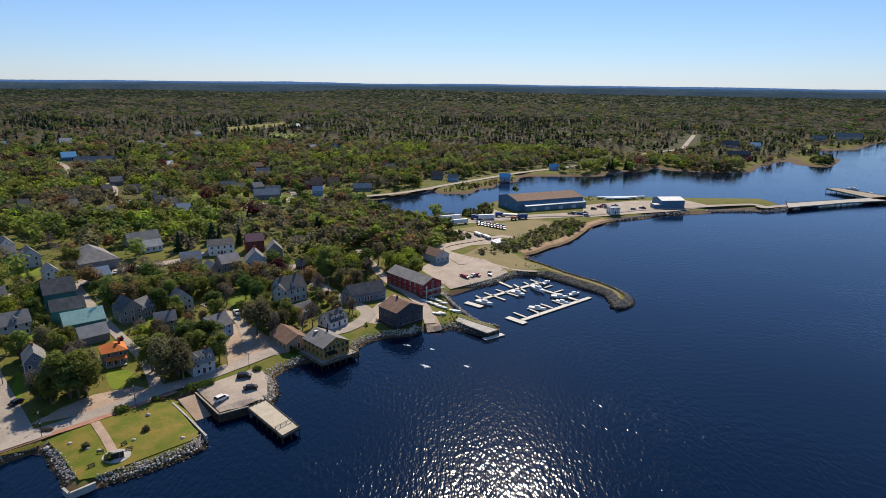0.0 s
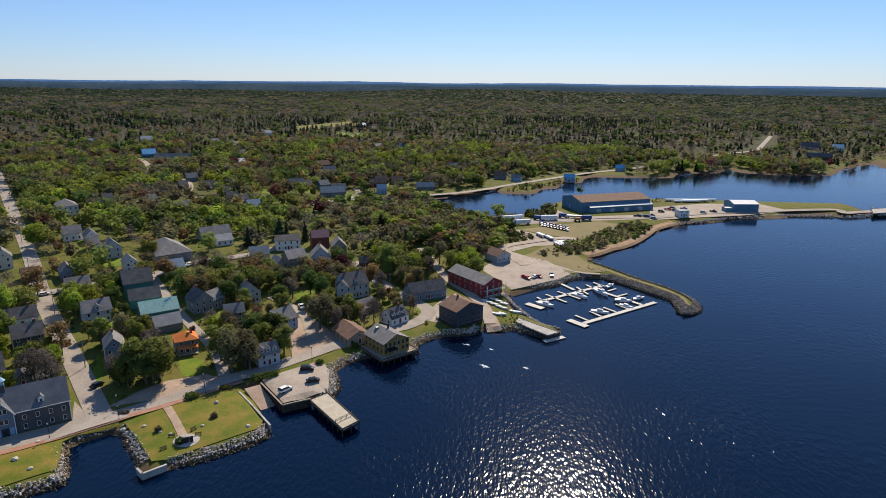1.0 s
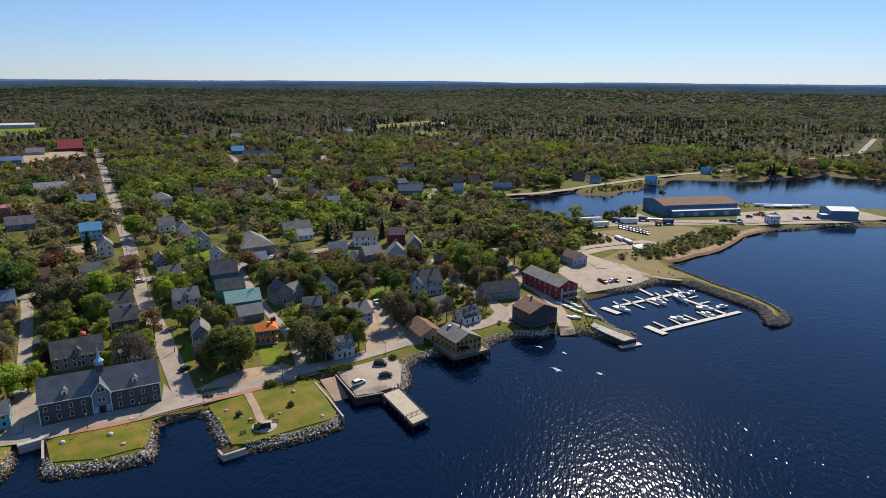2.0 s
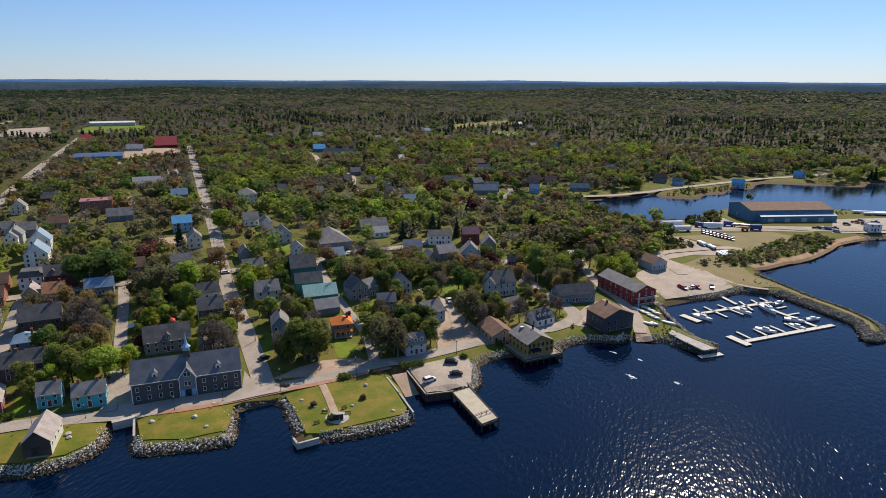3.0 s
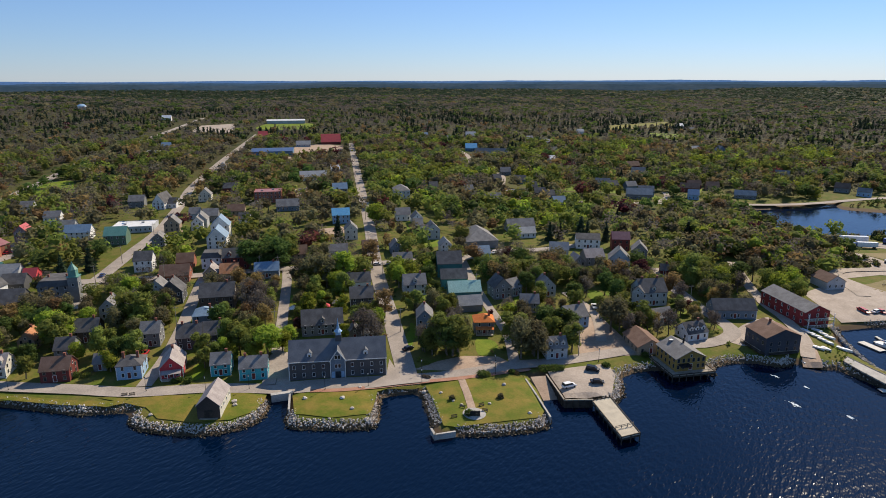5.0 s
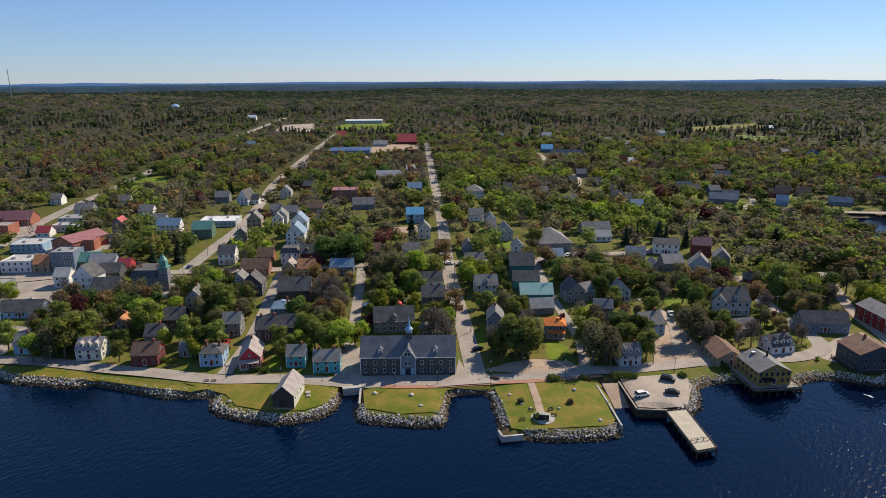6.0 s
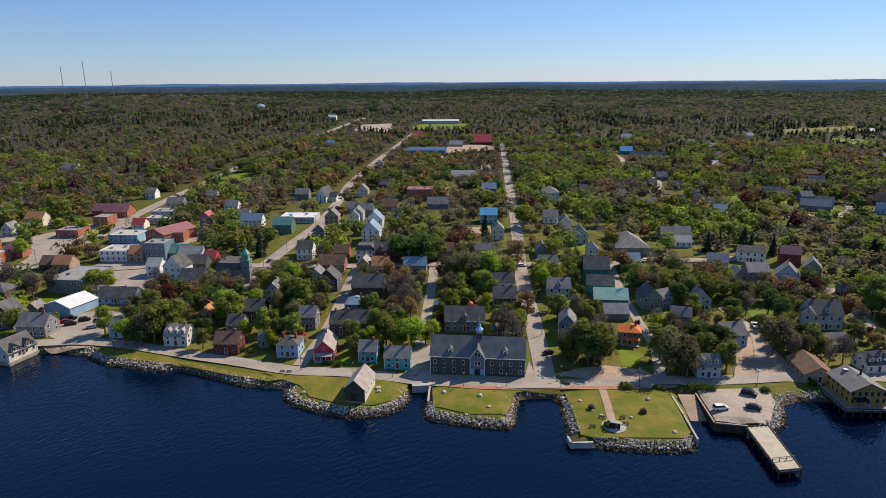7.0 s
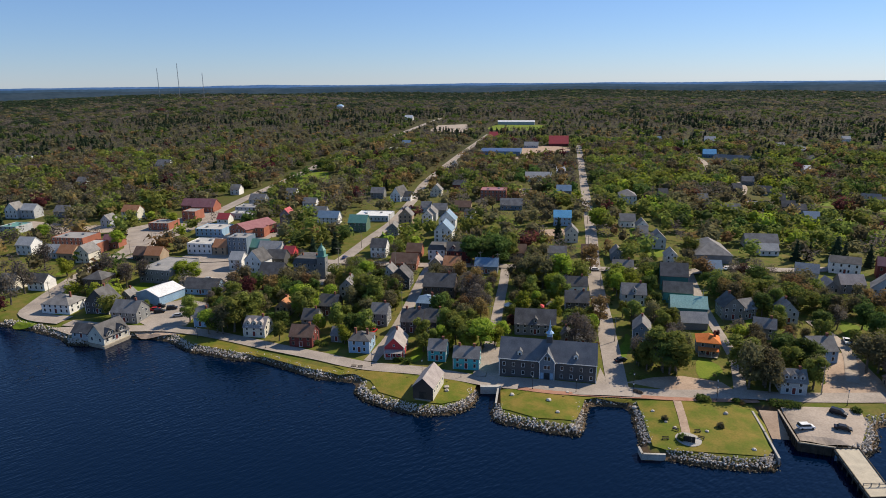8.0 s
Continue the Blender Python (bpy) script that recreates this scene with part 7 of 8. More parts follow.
def on_piles(x, y, turn, w, d, top, out, label):
    """A deck on piles that carries a building over the water."""
    c, s = math.cos(radians(turn)), math.sin(radians(turn))
    put = lambda a, b: (x + a * c - b * s, y + a * s + b * c)
    o = [put(-w / 2 - out, -d / 2 - out), put(w / 2 + out, -d / 2 - out), put(w / 2 + out, d / 2), put(-w / 2 - out, d / 2)]
    return pile_deck("deck", label, o, top, TIMBER, 2.5, rail=True)


def restaurant(x, y, turn, w, d, h, z):
    """Ochre shingled restaurant over the water, with verandas on piles."""
    on_piles(x, y, turn, w, d, z - 0.04, 2.4, "grey timber veranda deck on piles over the water")
    ob = house(x, y, turn, w, d, h, "yellow", "grey", "front", rise=w * 0.24, label="ochre shingled waterside restaurant with grey roof and veranda", name="restaurant", chimney=0, door=True, z=z, gap=1.7)
    part("flue", rod(bmesh.new(), (w * 0.1, d * 0.05, h + 1.0), (w * 0.1, d * 0.05, h + w * 0.24 + 1.6), 0.35, 0.35, 8), BLACK, ob)
    part("roof_vent", box(-w * 0.15, d * 0.3, h + 1.4, 1.3, 1.1, 1.2), STEEL, ob)
    part("awning", box(-w * 0.25, -d / 2 - 1.2, 2.5, 4.0, 2.4, 0.15, 0, 8), CAR_PAINT["black"], ob)
    part("skirt", box(0, 0, -2.6, w - 0.4, d - 0.4, 2.5), DARK_TIMBER, ob)
    return ob


def net_loft(x, y, turn, w, d, h, z):
    """Big dark shingled loft on piles at the water's edge."""
    ob = house(x, y, turn, w, d, h, "slatewall", "brown", "front", rise=w * 0.2, label="large blue-black shingled loft over the water with brown roof", name="net_loft", chimney=1, door=False, z=z, gap=3.2, windows=False, trim=False)
    part("undercroft", box(0, 0.2, -2.8, w - 0.6, d - 0.6, 2.7), DARK_TIMBER, ob)
    for k in range(7):
        xx = w * (k / 6 - 0.5)
        part("post", rod(bmesh.new(), (xx, -d / 2 + 0.1, -5), (xx, -d / 2 + 0.1, 0), 0.22, 0.22, 7), DARK_TIMBER, ob)
        part("post", rod(bmesh.new(), (-w / 2 + 0.1, d * (k / 6 - 0.5), -5), (-w / 2 + 0.1, d * (k / 6 - 0.5), 0), 0.22, 0.22, 7), DARK_TIMBER, ob)
    part("gallery_floor", box(-w / 2 - 0.9, 0, 2.4, 1.8, d, 0.2), DARK_TIMBER, ob)
    for k in range(5):
        part("gallery_post", box(-w / 2 - 1.7, d * (k / 4 - 0.5) * 0.96, -2.5, 0.16, 0.16, 6.0), DARK_TIMBER, ob)
    part("gallery_rail", box(-w / 2 - 1.7, 0, 3.5, 0.1, d, 0.12), TIMBER, ob)
    part("balcony", box(0, -d / 2 - 0.8, 2.4, w * 0.8, 1.6, 0.2), DARK_TIMBER, ob)
    part("balcony_rail", box(0, -d / 2 - 1.55, 3.5, w * 0.8, 0.1, 0.12), TIMBER, ob)
    for k in range(4):
        put_window(DARK_WINDOW, ob, w * (k / 3 - 0.5) * 0.7, -d / 2 - 0.02, 5.2, 0)
        put_window(DARK_WINDOW, ob, w * (k / 3 - 0.5) * 0.7, -d / 2 - 0.02, 2.75, 0)
        put_window(DARK_WINDOW, ob, -w / 2 - 0.02, d * (k / 3 - 0.5) * 0.7, 5.2, -90)
    return ob


def red_boathouse(x, y, turn, w, d, h, z):
    """Long red boathouse with two storeys of galleries on the end towards the marina."""
    ob = house(x, y, turn, w, d, h, "barnred", "grey", "front", rise=w * 0.24, label="long red clapboard boathouse with grey roof and white galleries", name="boathouse", chimney=0, door=False, z=z, gap=3.0)
    for zz in (0.1, h * 0.5):
        part("gallery_floor", box(0, -d / 2 - 1.3, zz, w + 0.6, 2.6, 0.2), TIMBER, ob)
        part("gallery_rail", box(0, -d / 2 - 2.5, zz + 1.0, w + 0.6, 0.1, 0.12), TRIM, ob)
        for k in range(9):
            part("baluster", box((w + 0.4) * (k / 8 - 0.5), -d / 2 - 2.5, zz + 0.2, 0.09, 0.09, 0.85), TRIM, ob)
    for k in range(4):
        xx = (w + 0.3) * (k / 3 - 0.5)
        part("gallery_post", box(xx, -d / 2 - 2.5, -3.5, 0.22, 0.22, h + 3.4), TRIM if k % 3 == 0 else TIMBER, ob)
    part("undercroft", box(0, -d * 0.3, -3, w - 0.6, d * 0.4, 2.95), DARK_TIMBER, ob)
    return ob


def fish_plant(x, y, turn, w, d, h):
    """The big blue steel warehouse with its low rusty brown roof, a lean-to along the front."""
    z = level(x, y)
    ob = thing("warehouse", x, y, z, turn, "large blue steel fish plant with low brown roof", "building")
    h = max(h, 7.6)
    part("wall", wall_bm("gable", w, d, h, 3.0), PAINTS["steel"], ob)
    part("roof", roof_bm("gable", w, d, h, 3.0, 0.5), ROOFS["brown"], ob)
    bm = bmesh.new()
    prism(bm, [(-d / 2 - 5, -1.5), (-d / 2 - 0.02, -1.5), (-d / 2 - 0.02, h * 0.72), (-d / 2 - 5, h * 0.55)], "x", -w * 0.42, w / 2 - 0.5)
    lean = part("lean_to", bm, PAINTS["steel"], ob)
    bm = bmesh.new()
    prism(bm, [(-d / 2 - 5.4, h * 0.54), (-d / 2 - 0.04, h * 0.725), (-d / 2 - 0.04, h * 0.745), (-d / 2 - 5.4, h * 0.56)], "x", -w * 0.42 - 0.3, w / 2 - 0.2)
    part("lean_to_roof", bm, ROOFS["steelblue"], lean)
    for k in range(12):
        part("cladding_rib", box(w * (-0.41 + 0.9 * k / 11), -d / 2 - 5.05, -0.3, 0.3, 0.12, h * 0.55), PAINTS["slate"], lean)
    for k in range(4):
        part("loading_door", box(w * (-0.3 + 0.2 * k), -d / 2 - 5.06, 0.0, 4.0, 0.15, h * 0.36), PAINTS["ltgrey"], lean)
    FOOTPRINTS.append((x - w * 0.25, y, d * 0.65))
    FOOTPRINTS.append((x + w * 0.25, y, d * 0.65))
    return ob


def barn_side(ob, w, d, h):
    """Pale cladding with small windows on the barn's long side, sunlight put into its colour, and a wide door."""
    part("side_cladding", box(w / 2 + 0.05, 0, -0.5, 0.08, d - 0.1, h + 0.35), PAINTS["offwhite"], ob)
    for k in range(4):
        put_window(WINDOW_SMALL, ob, w / 2 + 0.1, d * (k / 3 - 0.5) * 0.75, h * 0.5, 90)
    part("barn_door", box(0, -d / 2 - 0.05, 0, 2.6, 0.1, 2.6), DARK_TIMBER, ob)
    part("sill_beam", box(0, -d / 2 - 0.3, -0.4, w * 0.8, 0.5, 0.5), TIMBER, ob)


def slipway(outline):
    (a, b, c, d) = outline
    bm = bmesh.new()
    top = [bm.verts.new((*a, 2.5)), bm.verts.new((*b, 2.5)), bm.verts.new((*c, -0.4)), bm.verts.new((*d, -0.4))]
    bot = [bm.verts.new((v.co.x, v.co.y, v.co.z - 1.2)) for v in top]
    made = [bm.faces.new(top), bm.faces.new(bot)]
    for i in range(4):
        j = (i + 1) % 4
        made.append(bm.faces.new((top[i], top[j], bot[j], bot[i])))
    bmesh.ops.recalc_face_normals(bm, faces=made)
    structure(part("slipway", bm, TAN), "brown concrete slipway running down into the water", "slipway")


def monument(x, y, turn):
    ob = thing("monument", x, y, level(x, y) + 0.2, turn, "dark stone tablet on the paved ring", "monument", "stone tablets")
    part("plinth", box(0, 0, 0, 1.3, 0.7, 0.3), CONCRETE, ob)
    tab = box(0, 0, 0.3, 1.0, 0.35, 1.7)
    bmesh.ops.bevel(tab, geom=tab.edges[:], offset=0.08, segments=2, affect="EDGES")
    part("tablet", tab, BLACK, ob)
    return ob


def radio_mast(x, y, top):
    """A far lattice mast: three legs, rungs and diagonal braces."""
    z = level(x, y)
    ob = thing("radio_mast", x, y, z, 0, "thin grey lattice radio mast above the far woods", "mast", "radio masts")
    high = top - z
    legs = [(1.1 * math.cos(a), 1.1 * math.sin(a)) for a in (0.5, 2.6, 4.7)]
    for a, b in legs:
        part("leg", rod(bmesh.new(), (a, b, -1), (a, b, high), 0.42, 0.35, 5), STEEL, ob)
    bm = bmesh.new()
    for k in range(int(high / 6)):
        for (a, b), (c, d) in zip(legs, legs[1:] + legs[:1]):
            rod(bm, (a, b, k * 6), (c, d, k * 6 + 6), 0.2, 0.2, 4)
    part("bracing", bm, STEEL, ob)
    return ob


def water_tank(x, y, top):
    z = level(x, y)
    ob = thing("water_tank", x, y, z, 0, "pale blue round water tank above the woods", "tank")
    part("tank", rod(bmesh.new(), (0, 0, max(2, top - z - 5)), (0, 0, top - z - 2), 8, 8.4, 20), WHITE_GEL, ob)
    part("dome", rod(bmesh.new(), (0, 0, top - z - 2.02), (0, 0, top - z + 1.2), 8.5, 3.5, 20), PAINTS["blue"], ob)
    for k in range(6):
        a = k * 1.047
        part("leg", rod(bmesh.new(), (6 * math.cos(a), 6 * math.sin(a), -2), (6 * math.cos(a), 6 * math.sin(a), max(2.1, top - z - 4.9)), 0.5, 0.5, 6), STEEL, ob)
    return ob


def clock_tower(x, y, turn, high):
    """Square tower with a green copper top."""
    ob = thing("tower", x, y, level(x, y), turn, "dark square tower with green copper belfry", "tower")
    part("shaft", box(0, 0, -1, 4.2, 4.2, high * 0.62 + 1), PAINTS["grey"], ob)
    part("cornice", box(0, 0, high * 0.62, 4.8, 4.8, 0.4), ROOFS["greenm"], ob)
    part("belfry", box(0, 0, high * 0.62 + 0.4, 3.2, 3.2, high * 0.16), ROOFS["greenm"], ob)
    part("dome", rod(bmesh.new(), (0, 0, high * 0.78 + 0.4), (0, 0, high * 0.92), 2.2, 0.7, 8), ROOFS["greenm"], ob)
    part("finial", rod(bmesh.new(), (0, 0, high * 0.92), (0, 0, high), 0.5, 0.08, 6), ROOFS["greenm"], ob)
    for k in range(4):
        q = put_window(WINDOW, ob, 2.12 * math.sin(k * math.pi / 2), -2.12 * math.cos(k * math.pi / 2), high * 0.4, k * 90)
    return ob


def quay_house(x, y):
    """The waterside building with a steep dark roof, two gabled bays and a low wing, on a stone quay."""
    w, d, h, rise = 11.5, 9.0, 2.8, 4.6
    ob = house(x, y, 118, w, d, h, "offwhite", "dark", "gable", rise=rise, label="white waterside building with steep dark roof and two gables", name="quay_building", chimney=0)
    for k in (-2.7, 2.7):
        dormer(ob, k, -d / 2 - 0.05, h - 0.1, PAINTS["charcoal"], ROOFS["dark"], 4.0, 4.3, 1.2)
        for q in (-0.6, 0.6):
            put_window(WINDOW, ob, k + q, -d / 2 - 0.08, h + 0.3, 0)
    part("quay", box(0, 0, -4.0, w + 1.6, d + 1.6, 3.7), TIMBER, ob)
    house(x - 6.5, y - 6.5, 38, 9.0, 6.5, 2.4, "ltgrey", "dark", "gable", label="low pale grey wing with dark roof on the quay", name="quay_building", chimney=0)


def canopy(x, y, cover):
    ob = thing("market_tent", x, y, level(x, y), 43, "small garden marquee with pitched canvas top", "tent", "marquees")
    for sx in (-1.5, 1.5):
        for sy in (-1.5, 1.5):
            part("pole", rod(bmesh.new(), (sx, sy, -0.1), (sx, sy, 2.3), 0.05, 0.05, 6), STEEL, ob)
    top = rod(bmesh.new(), (0, 0, 2.25), (0, 0, 3.5), 2.6, 0.1, 4)
    bmesh.ops.rotate(top, verts=top.verts[:], cent=(0, 0, 0), matrix=Matrix.Rotation(radians(45), 3, "Z"))
    part("canvas", top, cover, ob)
    return ob

# ---- the waterfront ----
hall(-139.1, 153.1, 39.5, 32.2, 11.5, 6.4)
# wall colour takes in the shade on the front; barn_side adds the sunlit side
house(-153.7, 112.6, 36, 6.6, 12.1, 4.2, "brown", "weathered", "front", rise=3.0, label="shingled barn, weathered grey roof, shaded walls and sunlit side painted in", name="barn", chimney=0, door=False, windows=False)
barn_side(bpy.data.objects["barn"], 6.6, 12.1, 4.2)
restaurant(-40.5, 221.3, 43.5, 11.2, 13.2, 4.6, 2.6)
net_loft(-14.6, 253.6, 42.0, 14.0, 12.0, 8.4, 0.5)
red_boathouse(-10.8, 296.4, 41.0, 11.0, 28.0, 5.9, 2.8)
fish_plant(84.6, 514.9, 23.2, 61.2, 30.4, 5.6)
house(191.0, 520.0, 6.0, 19.5, 18.0, 6.0, "steel", "white", "gable", rise=1.6, label="blue steel shed with low white metal roof on the point", name="plant_shed", chimney=0, windows=False, trim=False, door=False)
house(178.4, 511.4, 6.0, 7.0, 7.0, 3.2, "steel", "white", "flat", label="low blue steel annex with white flat roof", name="plant_shed", chimney=0, windows=False, trim=False, door=False)
house(136.7, 486.4, 13.3, 8.0, 7.0, 5.0, "white", "pale", "flat", label="small white flat-roofed hut by the plant road", name="plant_hut", chimney=0, trim=False)
pile_deck("wharf", "pale timber wharf on dark piles", [(-57.4, 178.3), (-53.2, 183.6), (-39.3, 167.3), (-43.0, 162.2)], 2.4, DECK)
timber_wall([(-76.5, 187.3), (-64.6, 173.7), (-57.2, 178.6)], 2.6, "tarred timber bulkhead round the car park")
stone_wall([(-91.4, 138.6), (-88.9, 136.6), (-84.9, 141.0)], 1.9, "pale concrete sea wall at the corner of the park", 0.45)
small_pier([(9.6, 258.8), (17.1, 251.7), (25.8, 244.2), (20.8, 240.2), (13.5, 247.6), (8.6, 253.6)], 2.3)
wharf_barrier((-45.9, 165.4), (-42.1, 170.6), 2.4)
for k in range(5):
    bollard(-56.9 + 3.5 * k / 4, 178.9 + 4.2 * k / 4, 2.4)
for fx, fy, fw in ((-3.4, 213.9, 4.6), (-10.6, 232.9, 2.6), (11.6, 214.1, 2.4), (-1.0, 229.0, 2.0)):
    foam(fx, fy, fw)
stone_wall([(-81.4, 181.3), (-73.5, 172.7), (-64.6, 162.6)], 2.3, "pale concrete wall beside the slipway", 0.35)
stone_wall([(-145.1, 128.3), (-141.6, 132.5)], 2.6, "pale concrete bridge wall at the little dock", 1.4)
stone_wall([(-141.2, 131.8), (-134.1, 124.3)], 2.4, "pale concrete wall of the little dock", 0.4)
slipway([(-80.5, 183.1), (-76.6, 186.6), (-67.0, 176.3), (-70.6, 173.1)])
pile_deck("wharf", "long grey commercial wharf on dark piles", [(297.8, 535.6), (364.3, 558.4), (429.9, 579.7), (414.9, 558.5), (353.7, 541.4), (288.3, 514.9)], 3.0, CONCRETE, 7.0)
pile_deck("wharf", "dark timber branch of the commercial wharf", [(380.4, 618.2), (394.1, 622.5), (419.1, 564.4), (406.8, 547.1), (389.9, 562.7)], 3.0, TIMBER, 7.0)
float_dock(14.0, 282.8, 21.2, 276.7, 3.2)
float_dock(18.8, 284.9, 53.7, 314.7, 2.0)
float_dock(19.2, 292.2, 25.8, 281.1, 1.1)
float_dock(23.7, 297.0, 32.7, 286.5, 1.1)
float_dock(29.8, 302.0, 39.6, 292.2, 1.1)
float_dock(31.8, 315.9, 38.1, 305.6, 1.6)
float_dock(39.7, 310.3, 44.2, 299.4, 1.1)
float_dock(45.0, 314.6, 47.9, 309.5, 1.1)
float_dock(49.2, 318.9, 53.0, 313.7, 1.1)
float_dock(47.3, 308.5, 67.5, 286.7, 1.8)
float_dock(54.6, 305.8, 59.1, 309.9, 1.0)
float_dock(58.2, 298.5, 63.2, 302.5, 1.0)
float_dock(31.3, 263.7, 38.3, 256.5, 3.2)
float_dock(37.4, 260.3, 74.1, 291.4, 2.2)
float_dock(34.8, 269.6, 39.5, 263.9, 1.1)
float_dock(41.9, 275.4, 46.0, 269.5, 1.1)
float_dock(48.8, 281.4, 53.4, 276.0, 1.1)
float_dock(55.0, 286.8, 59.7, 280.5, 1.1)
float_dock(19.4, 238.6, 27.6, 244.2, 2.4)
boat("sail", 22.8, 282.0, -33, 8.5)
boat("sail", 40.0, 296.1, -43, 8.5)
boat("sail", 50.8, 302.5, -63, 10.5)
boat("motor", 56.7, 313.8, 50, 7)
boat("motor", 59.5, 291.8, -11, 8)
boat("motor", 67.3, 296.0, 28, 7)
boat("sail", 46.3, 275.0, -18, 8)
boat("motor", 59.4, 284.0, -37, 7)
boat("row", -3.5, 251.0, -81, 7)
boat("row", 1.4, 254.1, -82, 6)
boat("work", 317.5, 535.4, -20, 13)
boat("motor", 415.0, 630.0, -63, 12)
boat("work", 412.5, 600.3, -62, 12)
boat("row", -4.7, 277.1, -40, 4.2, level(-4.7, 277.1) + 0.25, "small white open boat drawn up on the bank", "boats on the bank")
boat("row", -2.6, 275.0, -33, 4.2, level(-2.6, 275.0) + 0.25, "small white open boat drawn up on the bank", "boats on the bank")
boat("row", -0.5, 273.1, -26, 4.2, level(-0.5, 273.1) + 0.25, "small white open boat drawn up on the bank", "boats on the bank")
boat("row", 1.5, 270.6, -40, 4.2, level(1.5, 270.6) + 0.25, "small white open boat drawn up on the bank", "boats on the bank")
boat("row", 3.5, 269.0, -33, 4.2, level(3.5, 269.0) + 0.25, "small white open boat drawn up on the bank", "boats on the bank")
boat("row", -0.9, 280.3, -26, 4.2, level(-0.9, 280.3) + 0.25, "small white open boat drawn up on the bank", "boats on the bank")
boat("row", 1.5, 277.9, -40, 4.2, level(1.5, 277.9) + 0.25, "small white open boat drawn up on the bank", "boats on the bank")
boat("row", 3.8, 275.5, -33, 4.2, level(3.8, 275.5) + 0.25, "small white open boat drawn up on the bank", "boats on the bank")
boat("row", 0.6, 260.7, -26, 4.2, level(0.6, 260.7) + 0.25, "small white open boat drawn up on the bank", "boats on the bank")
boat("row", 3.0, 261.1, -40, 4.2, level(3.0, 261.1) + 0.25, "small white open boat drawn up on the bank", "boats on the bank")
boat("row", 7.9, 265.6, -33, 4.2, level(7.9, 265.6) + 0.25, "small white open boat drawn up on the bank", "boats on the bank")
boat("row", 9.4, 265.4, -26, 4.2, level(9.4, 265.4) + 0.25, "small white open boat drawn up on the bank", "boats on the bank")
car(-64.3, 198.7, 10, "black", "suv")
car(-67.0, 183.5, 55, "white", "suv")
car(-59.9, 190.5, 25, "black", "sedan")
car(15.3, 314.5, -53, "red", "sedan")
car(19.4, 316.9, 54, "white", "sedan")
car(21.2, 318.1, -46, "red", "sedan")
car(14.2, 316.2, -49, "red", "sedan")
car(28.1, 321.3, -89, "grey", "truck")
car(-286.6, 64.2, 68, "black", "suv")
car(-287.4, 69.7, 68, "black", "suv")
car(-276.5, 69.0, 67, "silver", "sedan")
car(-288.9, 76.8, 67, "black", "sedan")
car(-293.4, 65.8, 68, "black", "truck")
car(-290.8, 63.4, 68, "red", "sedan")
car(-316.2, 93.5, 50, "black", "sedan")
car(-314.0, 96.1, 50, "red", "sedan")
car(-311.9, 98.5, 50, "white", "sedan")
car(-317.7, 95.7, 50, "silver", "sedan")
car(-476.8, 97.7, 95, "black", "sedan")
car(-476.5, 100.5, 95, "silver", "sedan")
car(-477.4, 104.5, 95, "black", "sedan")
car(-477.3, 107.1, 95, "grey", "sedan")
car(-376.6, 78.2, 85, "black", "sedan")
car(-369.0, 125.2, 85, "white", "sedan")
car(-369.4, 163.2, 86, "black", "sedan")
car(-353.3, 158.4, 84, "silver", "sedan")
car(-383.1, 159.8, 87, "red", "sedan")
car(-439.1, 83.2, 92, "black", "sedan")
car(-161.7, 304.0, 82, "black", "sedan")
car(-157.5, 303.9, 82, "white", "sedan")
car(-184.3, 259.8, 85, "white", "sedan")
car(-132.7, 319.5, 79, "black", "sedan")
car(-128.1, 178.9, 75, "black", "sedan")
car(-84.2, 256.5, -60, "white", "truck")
car(-81.4, 255.0, -61, "black", "suv")
car(-157.7, 207.5, 121, "black", "sedan")
car(-199.6, 252.2, 39, "white", "sedan")
car(-206.3, 124.1, 125, "red", "truck")
car(-285.3, 168.0, 127, "white", "sedan")
car(-335.3, 217.1, 137, "black", "sedan")
car(-303.5, 166.3, 129, "blue", "sedan")
car(29.4, 437.2, -74, "black", "sedan")
car(31.4, 435.1, -73, "white", "sedan")
car(33.4, 433.0, -72, "blue", "sedan")
car(35.4, 431.0, -71, "grey", "sedan")
car(37.4, 429.0, -70, "silver", "sedan")
car(39.4, 427.6, -70, "black", "sedan")
car(41.4, 426.3, -70, "red", "sedan")
car(43.4, 425.1, -70, "black", "sedan")
car(45.4, 423.8, -70, "white", "sedan")
car(29.8, 445.4, -75, "blue", "sedan")
car(31.9, 443.2, -75, "grey", "sedan")
car(34.0, 441.1, -75, "silver", "sedan")
car(36.0, 439.0, -74, "black", "sedan")
car(38.0, 436.9, -73, "red", "sedan")
car(40.0, 434.8, -72, "black", "sedan")
car(42.0, 432.8, -70, "white", "sedan")
car(44.0, 431.5, -71, "blue", "sedan")
car(46.0, 430.2, -71, "grey", "sedan")
car(102.8, 479.6, -18, "black", "truck")
car(106.2, 480.2, -18, "white", "suv")
car(109.6, 478.9, -18, "blue", "suv")
car(113.9, 483.5, -19, "grey", "truck")
car(113.4, 473.7, -18, "silver", "suv")
car(124.6, 499.2, -17, "black", "suv")
car(131.9, 508.4, -17, "red", "truck")
car(136.8, 505.3, -18, "black", "suv")
car(140.2, 501.9, -21, "white", "suv")
car(145.2, 512.9, -18, "blue", "truck")
car(136.6, 513.3, -18, "grey", "suv")
car(156.7, 500.4, -21, "silver", "suv")
car(165.6, 505.9, -21, "black", "truck")
trailer(9.8, 453.9, 23, 16, WHITE_GEL, "long white box trailer on the yard", 2.9)
trailer(-1.1, 446.8, -8, 9, PAINTS["grey"], "grey covered boat trailer on the yard", 2.9)
